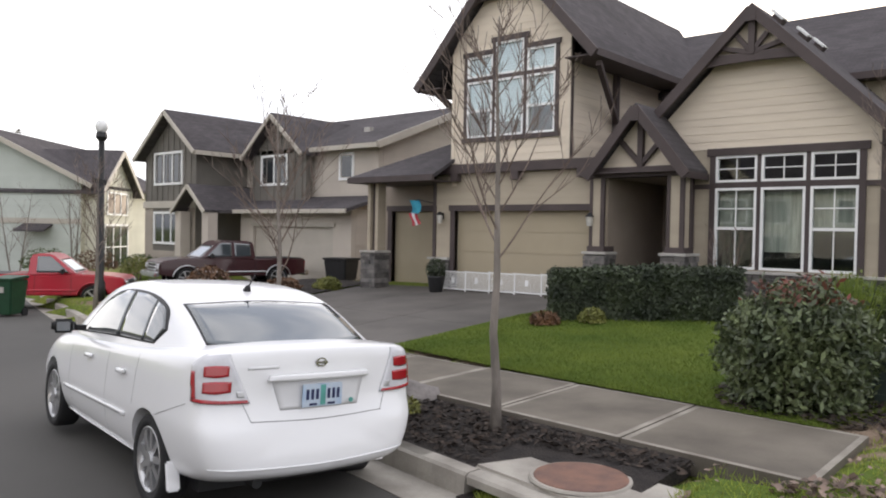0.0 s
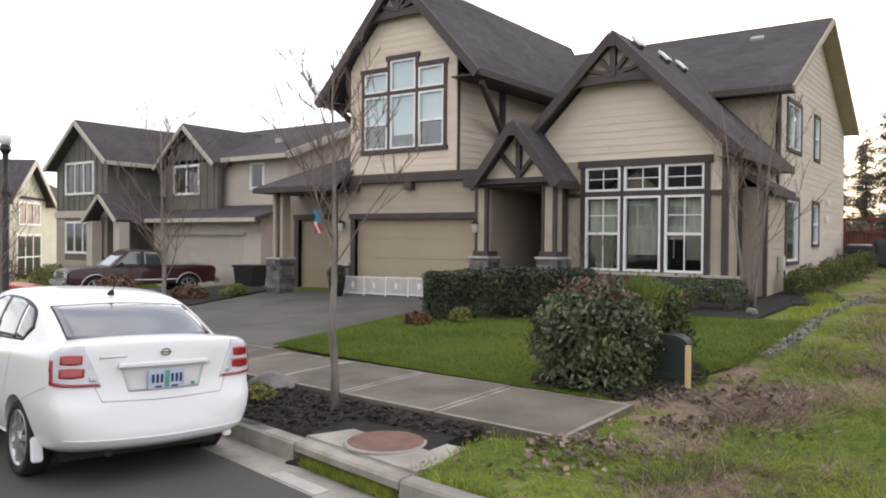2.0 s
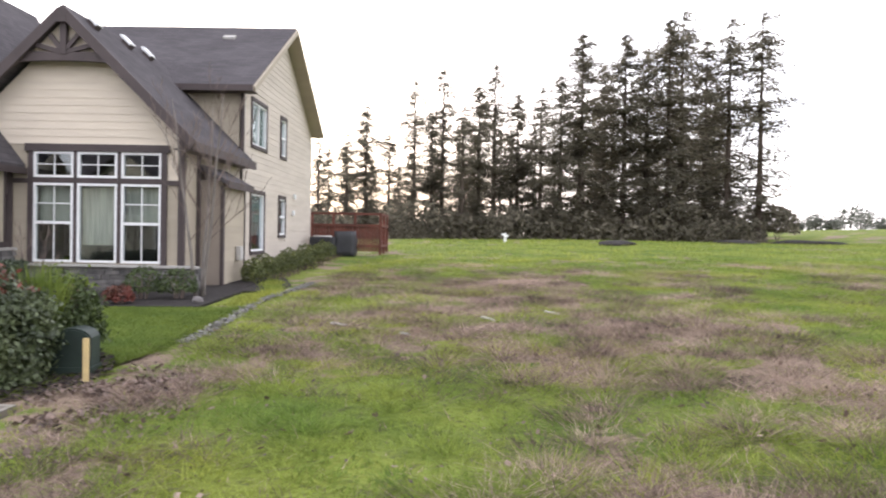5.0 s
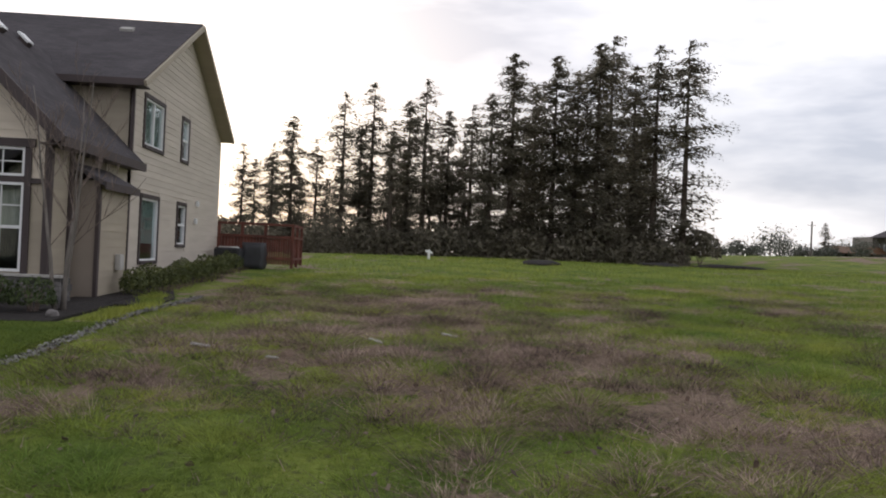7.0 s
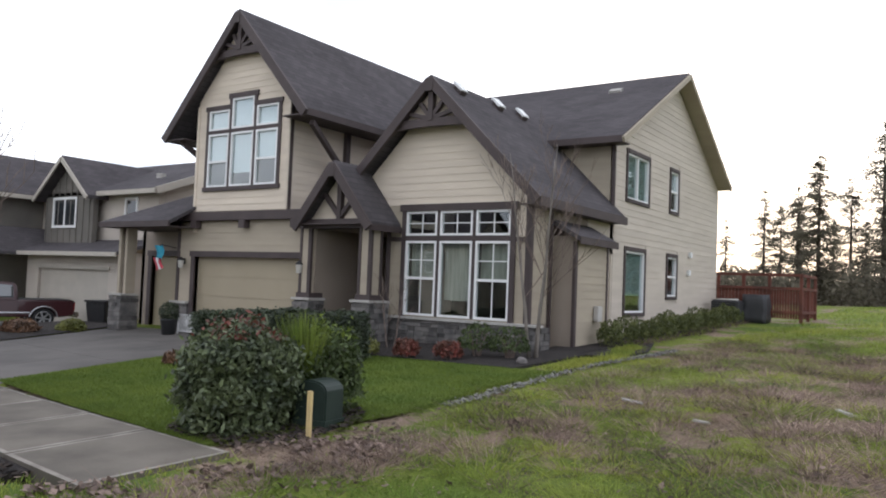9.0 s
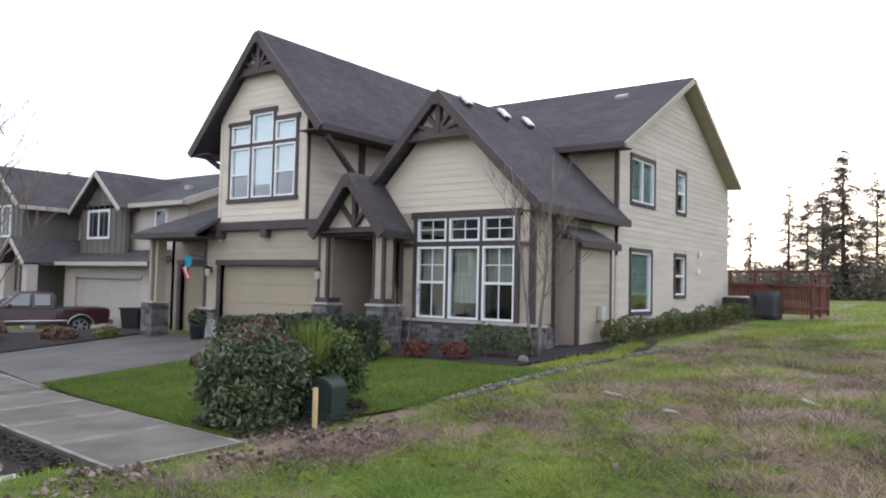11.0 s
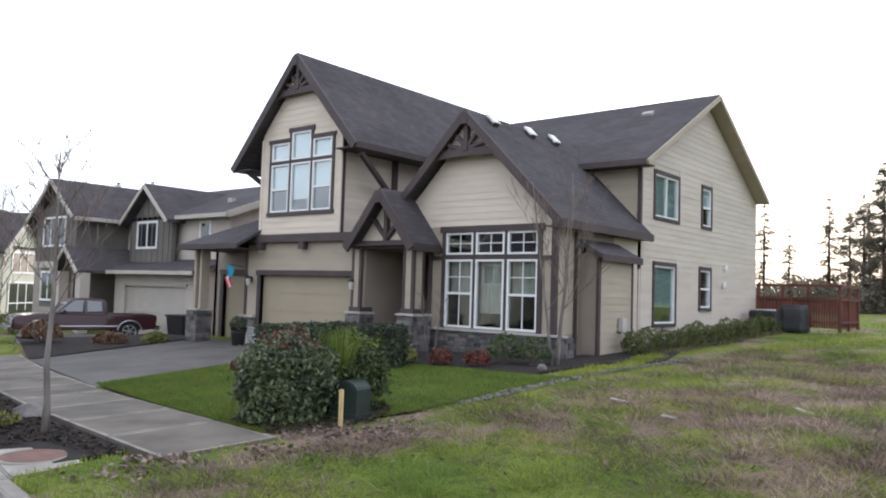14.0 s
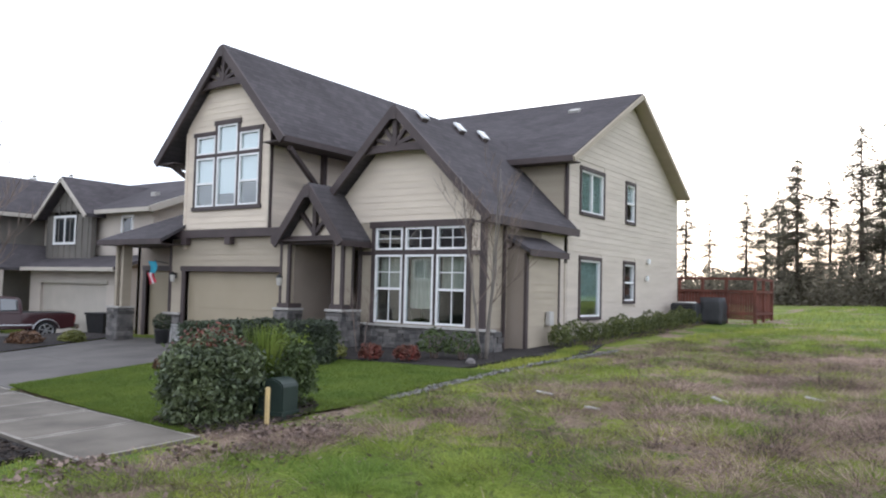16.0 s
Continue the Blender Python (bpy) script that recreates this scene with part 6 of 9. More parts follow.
    seal = band("window_seal", cvh, [(0.2, 0.635, 1.19), (0.2, 0.35, 1.165), (0.2, 0.0, 1.158), (0.2, -0.35, 1.165), (0.2, -0.635, 1.19)], [(0.2, 0.605, 1.482), (0.2, 0.0, 1.506), (0.2, -0.605, 1.482)], back, BLACK, cabin, "black window seal", 0.004, 20, 10)
    band("rear_window", cvh, [(0.2, 0.622, 1.197), (0.2, 0.33, 1.175), (0.2, 0.0, 1.169), (0.2, -0.33, 1.175), (0.2, -0.622, 1.197)], [(0.2, 0.588, 1.473), (0.2, 0.0, 1.497), (0.2, -0.588, 1.473)], back, REAR_GLASS, seal, "tinted rear window", 0.008, 20, 10)
    panel("windshield", cvh, [(4.0, -0.60, 1.06), (4.0, 0.60, 1.06), (4.0, 0.50, 1.38), (4.0, -0.50, 1.38)], (-1, 0, -0.15), AUTO_GLASS, cabin, "tinted windshield")
    for s in (1, -1):
        w = (0, -s, 0)
        y = s * 1.2
        P = lambda x, z: (x, y, z)
        # one arched black window surround with three panes
        dlo = band("window_seal", cvh, [P(3.02, 0.985), P(2.40, 1.035), P(1.80, 1.068), P(1.14, 1.10)], [P(2.98, 1.02), P(2.62, 1.31), P(2.18, 1.425), P(1.58, 1.432), P(1.18, 1.355), P(1.02, 1.21)], w, BLACK, cabin, "black window surround", 0.004, 28, 8)
        band("side_window", cvh, [P(2.96, 1.003), P(1.925, 1.077)], [P(2.92, 1.035), P(2.60, 1.295), P(2.20, 1.410), P(1.965, 1.420)], w, AUTO_GLASS, dlo, "tinted front door window", 0.009, 18, 8)
        band("side_window", cvh, [P(1.88, 1.080), P(1.355, 1.102)], [P(1.93, 1.420), P(1.65, 1.420), P(1.41, 1.392)], w, AUTO_GLASS, dlo, "tinted rear door window", 0.009, 14, 8)
        band("side_window", cvh, [P(1.335, 1.105), P(1.14, 1.114)], [P(1.385, 1.385), P(1.20, 1.340), P(1.055, 1.215)], w, AUTO_GLASS, dlo, "small tinted quarter window", 0.009, 8, 6)
        for a, b in (((1.93, 0.30), (1.91, 1.05)), ((2.95, 0.30), (3.02, 0.97)), ((1.26, 0.66), (1.22, 1.07))):
            panel("door_seam", bvh, [(a[0], y, a[1]), (a[0] + 0.006, y, a[1]), (b[0] + 0.006, y, b[1] - 0.05), (b[0], y, b[1] - 0.05)], w, SEAM, body, "", 0.0015, 1, 12, 0.003)
        panel("side_moulding", bvh, [(3.15, y, 0.475), (1.42, y, 0.535), (1.42, y, 0.565), (3.15, y, 0.505)], w, WHITE_PAINT, body, "white side moulding", 0.014, 16, 2, 0.012)
        panel("sill_trim", bvh, [(3.22, y, 0.225), (1.36, y, 0.245), (1.36, y, 0.285), (3.22, y, 0.265)], w, WHITE_PAINT, body, "white sill strip", 0.016, 16, 2, 0.014)
        for hx in (1.44, 2.32):
            panel("door_handle", bvh, [(hx + 0.17, y, 0.835), (hx, y, 0.845), (hx, y, 0.875), (hx + 0.17, y, 0.865)], w, WHITE_PAINT, body, "white door handle", 0.032, 6, 2, 0.02)
        bm = bmesh.new()
        bmesh.ops.create_cube(bm, size=1, matrix=pose(2.86, s * 0.985, 1.055, 0, 0, -s * 12) @ Matrix.Diagonal((0.10, 0.21, 0.135, 1)))
        for v in bm.verts:
            if v.co.x > 2.86:
                v.co = Vector((v.co.x, s * 0.985 + (v.co.y - s * 0.985) * 0.75, 1.055 + (v.co.z - 1.055) * 0.7))
        bmesh.ops.bevel(bm, geom=list(bm.edges), offset=0.03, segments=3, affect="EDGES")
        mirror = part("mirror", bm, BLACK, car, "dark door mirror", True)
        solid("mirror_glass", Plane((2.807, s * 0.985, 1.055), (0, 1, 0), (-1, 0, 0)).box(-0.07, 0.07, 0.0, 0.006, -0.04, 0.04), BOX_FACES, AUTO_GLASS, mirror)
        beam("mirror_arm", (2.88, s * 0.80, 1.03), (2.87, s * 0.92, 1.04), 0.06, 0.05, BLACK, mirror)
        # tall tail lamp round the corner
        W = Vector((0.72, -s * 0.69, 0)).normalized()
        Q = lambda x, yy, z: (x - 0.05, s * (yy + 0.04), z)
        lamp = band("tail_lamp", bvh, [Q(0.26, 0.88, 0.845), Q(0.16, 0.74, 0.828), Q(0.08, 0.575, 0.825)], [Q(0.30, 0.86, 1.075), Q(0.24, 0.775, 1.15), Q(0.17, 0.685, 1.165)], W, LAMP_CLEAR, body, "tall clear and red tail lamp", 0.016, 16, 12, 0.014)
        lv = tree_of(lamp.data)
        band("red_lens", lv, [Q(0.255, 0.875, 0.847), Q(0.16, 0.74, 0.832), Q(0.08, 0.58, 0.829)], [Q(0.255, 0.873, 0.872), Q(0.16, 0.735, 0.853), Q(0.085, 0.588, 0.848)], W, LAMP_RED, lamp, "red lens", 0.006, 12, 3)
        band("red_lens", lv, [Q(0.265, 0.878, 0.862), Q(0.235, 0.845, 0.862)], [Q(0.295, 0.860, 1.035), Q(0.275, 0.835, 1.035)], W, LAMP_RED, lamp, "red lens", 0.006, 4, 10)
        for z0, z1, in0 in ((0.995, 1.072, 0.675), (0.893, 0.972, 0.650)):
            band("red_lens", lv, [Q(0.225, 0.800, z0 + 0.008), Q(0.18, 0.74, z0), Q(0.13, in0 + 0.02, z0 + 0.008)], [Q(0.225, 0.800, z1 - 0.004), Q(0.18, 0.74, z1), Q(0.13, in0 + 0.02, z1 - 0.004)], W, LAMP_RED, lamp, "round-cornered red lens", 0.007, 10, 5)
        band("reverse_lamp", lv, [Q(0.11, 0.640, 0.868), Q(0.09, 0.602, 0.866)], [Q(0.115, 0.645, 0.905), Q(0.095, 0.612, 0.905)], W, ALLOY, lamp, "silver reversing lamp", 0.008, 6, 5)
        panel("bumper_seam", bvh, [(0.86, y, 0.640), (0.34, y, 0.815), (0.34, y, 0.820), (0.86, y, 0.645)], w, SEAM, body, "", 0.0015, 10, 1, 0.003)
        for ax in (0.96, 3.635):
            wheel(car, ax, s * 0.765, 0.315, 0.20, 9)
        bm = bmesh.new()
        bmesh.ops.create_cube(bm, size=1, matrix=pose(0.575, s * 0.825, 0.29, 0, 16, 0) @ Matrix.Diagonal((0.03, 0.09, 0.20, 1)))
        bmesh.ops.bevel(bm, geom=list(bm.edges), offset=0.012, segments=2, affect="EDGES")
        part("mud_flap", bm, WHITE_PAINT, body, "white mud flap")
    # boot lid: its seam, the handle bar, the plate field greyed like a recess
    B = (1, 0, 0)
    T = lambda yy, z: (-0.2, yy, z)
    for lowline, highline, n in (([T(0.50, 0.703), T(0.0, 0.688), T(-0.50, 0.703)], [T(0.50, 0.709), T(0.0, 0.694), T(-0.50, 0.709)], 24),
                                 ([T(0.50, 0.703), T(0.505, 0.703)], [T(0.555, 0.83), T(0.560, 0.83)], 1), ([T(-0.50, 0.703), T(-0.505, 0.703)], [T(-0.555, 0.83), T(-0.560, 0.83)], 1)):
        band("boot_seam", bvh, lowline, highline, B, SEAM, body, "", 0.0015, n, 6 if n == 1 else 1, 0.003)
    # lies flat on the hull; the recess shade is put into its greyer white
    band("plate_recess", bvh, [T(0.30, 0.765), T(-0.30, 0.765)], [T(0.365, 0.975), T(-0.365, 0.975)], B, RECESS, body, "field round the plate, recess shade in its grey", 0.002, 14, 8)
    band("boot_bar", bvh, [T(0.39, 0.962), T(0.0, 0.962), T(-0.39, 0.962)], [T(0.375, 0.998), T(0.0, 1.002), T(-0.375, 0.998)], B, WHITE_PAINT, body, "white boot handle bar", 0.040, 16, 3, 0.036)
    px = bvh.ray_cast(Vector((-0.5, 0, 0.78)), Vector((1, 0, 0)))[0].x
    pl = slab("licence_plate", Plane((px - 0.010, 0, 0), (0, -1, 0), (-1, 0, 0)), -0.155, 0.155, 0.0, 0.008, 0.775, 0.93, PLATE_BLUE, body, "pale blue licence plate with dark bars", 0.003)
    PF = Plane((px - 0.0185, 0, 0), (0, -1, 0), (-1, 0, 0))
    for u in (-0.115, -0.078, -0.041, 0.048, 0.086, 0.122):
        slab("plate_bar", PF, u - 0.011, u + 0.011, 0.0, 0.002, 0.825, 0.895, PLATE_INK, pl)
    slab("plate_bar", PF, -0.016, 0.024, 0.0, 0.0015, 0.785, 0.922, PLATE_GREEN, pl)
    slab("plate_bar", PF, -0.10, -0.04, 0.0, 0.0015, 0.785, 0.80, PLATE_INK, pl)
    slab("plate_bar", PF, 0.04, 0.10, 0.0, 0.0015, 0.785, 0.80, PLATE_INK, pl)
    bx = bvh.ray_cast(Vector((-0.5, 0, 1.07)), Vector((1, 0, 0)))[0].x
    bm = bmesh.new()
    ring = [(0.042 * math.cos(a), 0.031 * math.sin(a)) for a in np.linspace(0, 2 * math.pi, 24, endpoint=False)]
    for (a, b), (c, d) in zip(ring, ring[1:] + ring[:1]):
        q = [bm.verts.new((bx - 0.012, k * a, 1.07 + k * b)) for k in (0.72, 1.0)] + [bm.verts.new((bx - 0.012, k * c, 1.07 + k * d)) for k in (1.0, 0.72)]
        q2 = [bm.verts.new(v.co + Vector((0.02, 0, 0))) for v in q]
        for f in ((0, 1, 2, 3), (4, 7, 6, 5), (0, 4, 5, 1), (2, 6, 7, 3)):
            bm.faces.new([(q + q2)[k] for k in f])
    bmesh.ops.create_cube(bm, size=1, matrix=pose(bx - 0.008, 0, 1.07) @ Matrix.Diagonal((0.012, 0.094, 0.011, 1)))
    part("badge", bm, CHROME, body, "round chrome badge with a bar")
    band("badge", bvh, [T(0.52, 1.035), T(0.31, 1.040)], [T(0.52, 1.055), T(0.31, 1.060)], B, RECESS, body, "small grey lettering bar", 0.003, 6, 1)
    bm = bmesh.new()
    bmesh.ops.create_cone(bm, cap_ends=True, segments=14, radius1=0.017, radius2=0.017, depth=0.006, matrix=pose(px - 0.012, -0.235, 0.80, 0, 90, 0))
    part("sticker", bm, PLATE_GREEN, body)
    band("bumper_step", bvh, [T(0.76, 0.415), T(0.0, 0.395), T(-0.76, 0.415)], [T(0.76, 0.423), T(0.0, 0.403), T(-0.76, 0.423)], B, WHITE_PAINT, body, "", 0.012, 30, 1, 0.012)
    bm = bmesh.new()
    tube(bm, [(1.34, 0.0, 1.475), (1.32, 0.0, 1.505), (1.30, 0.0, 1.515)], [0.035, 0.022, 0.010], 10)
    tube(bm, [(1.31, 0.0, 1.51), (1.20, 0.0, 1.62)], [0.006, 0.0035], 6)
    part("antenna", bm, BLACK, car, "short black roof antenna")
    bm = bmesh.new()
    bmesh.ops.create_cube(bm, size=1, matrix=pose(2.3, 0, 0.26) @ Matrix.Diagonal((3.6, 1.35, 0.16, 1)))
    part("underbody", bm, BLACK, car)
    bm = bmesh.new()
    tube(bm, [(0.16, 0.42, 0.29), (0.6, 0.42, 0.29)], [0.035, 0.035], 12)
    part("exhaust", bm, BLACK, car, "exhaust pipe")
    # the street's camber leans the car towards the kerb
    head = math.atan2(0.165, -0.985)
    car.matrix_basis = Matrix.Translation((-0.33, -12.70, float(road_z(-2.0)) - 0.002)) @ Matrix.Rotation(head, 4, "Z") @ Matrix.Rotation(radians(2.3), 4, "X") @ Matrix.Scale(1.005, 4)
    return car


sedan()


def prism(profile, half_width, bevel):
    """A side outline given width, with all its edges eased; half_width tells how it narrows with height."""
    bm = bmesh.new()
    sides = [[bm.verts.new((x, s * half_width(z), z)) for x, z in profile] for s in (1, -1)]
    n = len(profile)
    bm.faces.new(sides[0])
    bm.faces.new(sides[1][::-1])
    for i in range(n):
        bm.faces.new((sides[0][i], sides[1][i], sides[1][(i + 1) % n], sides[0][(i + 1) % n]))
    bmesh.ops.recalc_face_normals(bm, faces=bm.faces)
    bmesh.ops.bevel(bm, geom=[e for e in bm.edges if e.calc_face_angle(0) > 0.2], offset=bevel, segments=3, affect="EDGES")
    return bm


def pickup(paint, label, m, chrome=True, back=1.93):
    t = empty("pickup_truck", None, label, "truck")
    outline = [(0.06, 0.50), (0.03, 1.08), (1.93, 1.10), (3.70, 1.13), (4.60, 1.09), (5.18, 1.01), (5.27, 0.93), (5.30, 0.50), (4.85, 0.42), (0.5, 0.42)]
    me = smoothed(prism(outline, lambda z: 0.93 - 0.05 * max(0.0, (z - 0.75) / 0.35) - 0.03 * max(0.0, (0.6 - z) / 0.2), 0.045), 0, [(ax, s * 0.95, 0.37, 0.45, 0.6) for ax in (1.1, 4.38) for s in (-1, 1)])
    bvh = tree_of(me)
    body = hull_part("body", me, paint, t)
    cab = [(back, 1.05), (back + 0.05, 1.68), (back + 0.18, 1.76), (3.02, 1.77), (3.22, 1.72), (3.92, 1.10)]
    cme = smoothed(prism(cab, lambda z: 0.88 - 0.17 * max(0.0, (z - 1.05) / 0.75), 0.05), 0)
    cvh = tree_of(cme)
    cabin = hull_part("cab", cme, paint, t)
    panel("windshield", cvh, [(4.5, -0.68, 1.17), (4.5, 0.68, 1.17), (4.5, 0.60, 1.69), (4.5, -0.60, 1.69)], (-1, 0, -0.1), AUTO_GLASS, cabin, "windshield")
    panel("rear_window", cvh, [(back - 0.4, 0.60, 1.20), (back - 0.4, -0.60, 1.20), (back - 0.4, -0.55, 1.62), (back - 0.4, 0.55, 1.62)], (1, 0, 0), AUTO_GLASS, cabin)
    for s in (1, -1):
        y, w = s * 1.2, (0, -s, 0)
        panel("side_window", cvh, [(3.70, y, 1.16), (2.80, y, 1.16), (2.80, y, 1.68), (3.18, y, 1.68)], w, AUTO_GLASS, cabin)
        panel("side_window", cvh, [(2.70, y, 1.16), (2.10, y, 1.18), (2.12, y, 1.64), (2.70, y, 1.68)], w, AUTO_GLASS, cabin) if back < 2.2 else None
        panel("side_stripe", bvh, [(4.0, y, 0.56), (1.55, y, 0.56), (1.55, y, 0.62), (4.0, y, 0.62)], w, ALLOY if chrome else paint, body, "", 0.012, 24, 1, 0.01)
        for x in (back + 0.02, 2.75, 3.75):
            panel("door_seam", bvh, [(x, y, 0.48), (x + 0.012, y, 0.48), (x + 0.012, y, 1.06), (x, y, 1.06)], w, BLACK, body, "", 0.002, 1, 6, 0.003)
        # wheel-arch lip
        for ax in (1.1, 4.38):
            bm = bmesh.new()
            pts = [(ax + 0.47 * math.cos(a), s * 0.925, 0.37 + 0.47 * math.sin(a)) for a in np.linspace(0.15, math.pi - 0.15, 14)]
            tube(bm, pts, [0.022] * 14, 6)
            part("arch_lip", bm, ALLOY if chrome else paint, body)
            wheel(t, ax, s * 0.80, 0.37, 0.24, 6)
        bm = bmesh.new()
        bmesh.ops.create_cube(bm, size=1, matrix=pose(3.55, s * 1.02, 1.20) @ Matrix.Diagonal((0.10, 0.22, 0.17, 1)))
        bmesh.ops.bevel(bm, geom=list(bm.edges), offset=0.03, segments=2, affect="EDGES")
        part("mirror", bm, BLACK, t, "dark door mirror")
        panel("head_lamp", bvh, [(5.6, s * 0.52, 0.72), (5.6, s * 0.86, 0.72), (5.6, s * 0.86, 0.90), (5.6, s * 0.52, 0.90)], (-1, 0, 0), LAMP_CLEAR, body, "clear head lamp", 0.02)
        panel("tail_lamp", bvh, [(-0.3, s * 0.74, 0.70), (-0.3, s * 0.87, 0.70), (-0.3, s * 0.87, 1.00), (-0.3, s * 0.74, 1.00)], (1, 0, 0), LAMP_RED, body, "red tail lamp", 0.015)
    grille = panel("grille", bvh, [(5.6, -0.50, 0.66), (5.6, 0.50, 0.66), (5.6, 0.50, 0.90), (5.6, -0.50, 0.90)], (-1, 0, 0), BLACK, body, "dark grille", 0.012)
    for z in (0.66, 0.775, 0.89):
        panel("grille_bar", bvh, [(5.6, -0.52, z), (5.6, 0.52, z), (5.6, 0.52, z + 0.035), (5.6, -0.52, z + 0.035)], (-1, 0, 0), CHROME if chrome else BLACK, grille, "", 0.03, 8, 1, 0.02)
    for x, nm in ((5.36, "front_bumper"), (-0.03, "rear_bumper")):
        bm = bmesh.new()
        bmesh.ops.create_cube(bm, size=1, matrix=pose(x, 0, 0.52) @ Matrix.Diagonal((0.18, 1.80, 0.22, 1)))
        bmesh.ops.bevel(bm, geom=list(bm.edges), offset=0.04, segments=3, affect="EDGES")
        part(nm, bm, CHROME if chrome else BLACK, t, "chrome bumper" if chrome else "dark bumper")
    bm = bmesh.new()
    bmesh.ops.create_cube(bm, size=1, matrix=pose(1.0, 0, 1.09) @ Matrix.Diagonal((1.72, 1.56, 0.04, 1)))
    part("bed_cover", bm, BLACK, t, "dark load bed")
    t.matrix_basis = m
    return t


def parked(x, y, dx, dy, z, s):
    return Matrix.Translation((x, y, z)) @ Matrix.Rotation(math.atan2(dy, dx), 4, "Z") @ Matrix.Diagonal((s, s, s * 0.92, 1))


pickup(MAROON, "maroon extended cab pickup parked on a driveway", parked(-17.10, 0.26, -0.24, -0.97, -0.43, 0.885))
pickup(RED_PAINT, "bright red pickup truck parked at the street", parked(-20.6, -9.1, 0.60, 0.80, float(road_z(-18.5)) + 0.03, 0.92), False, 2.55)

# driveway and yard of the grey house
drive2 = strip("driveway", list(np.linspace(-21.5, -15.2, 8)), lambda x: float(walk_y(x)) + 1.33, lambda x: 1.1, lambda x: lawn_z(x, float(walk_y(x)) + 1.33) - 0.10, lambda x: lawn_z(x, 1.1) - 0.32, 0.12, DRIVE, "grey concrete driveway of the neighbouring house", "driveway")

# bed between the two driveways
bed_v, bed_f = [], []
for j in range(7):
    r = j / 6
    lft = Vector((-15.15, float(walk_y(-15.15)) + 1.34)).lerp(Vector((-15.15, -0.6)), r)
    rgt = Vector((-11.24, float(walk_y(-11.2)) + 1.34)).lerp(Vector((-12.72, -0.4)), r)
    for i in range(7):
        c = lft.lerp(rgt, i / 6)
        high = float(np.interp(c.y, PROFILE_Y, PROFILE_Z)) + 0.05
        low = -0.235 + 0.37 * r + 0.02
        w = (i / 6) ** 2
        bed_v.append((c.x, c.y, (high * (1 - w) + low * w) + float(tilt(c.x))))
for j in range(6):
    for i in range(6):
        k = j * 7 + i
        bed_f.append((k, k + 1, k + 8, k + 7))
tagged(solid("planting_bed", bed_v, bed_f, MULCH, smooth=True), "dark planting bed between the two driveways", "planting bed", kind="structure")

# ---- plants ----
SIDE_LEAF = material("olive green leaf", (0.165, 0.180, 0.058), (0.070, 0.085, 0.028), 0.6, scale=4, fine=30, bump=0.0, vary=0.4, island=True, glow=0.3)
YELLOW_LEAF = material("yellow green leaf", (0.17, 0.17, 0.04), (0.11, 0.12, 0.03), 0.6, scale=4, fine=30, bump=0.0, vary=0.3, island=True)
RUSSET = material("russet leaf", (0.15, 0.075, 0.035), (0.09, 0.05, 0.028), 0.6, scale=4, fine=30, bump=0.0, vary=0.3, island=True)


def unit_rows(a):
    return a / np.maximum(np.linalg.norm(a, axis=1, keepdims=True), 1e-6)


def leaf_cloud(n, pts, normals, size, droop=0.0, flat=0.5, r=None):
    """Leaf axes for given places: they lie roughly across the normal, with a random twist."""
    r = r or rng
    rnd = unit_rows(r.normal(size=(n, 3)))
    nrm = unit_rows(normals * (1 - flat) + rnd * flat + np.array([0, 0, 0.25]))
    a = unit_rows(np.cross(nrm, unit_rows(r.normal(size=(n, 3)))))
    b = np.cross(nrm, a)
    s = size * r.uniform(0.6, 1.25, (n, 1))
    up = a * s
    up[:, 2] -= droop * s[:, 0]
    return b * s * 0.45, up


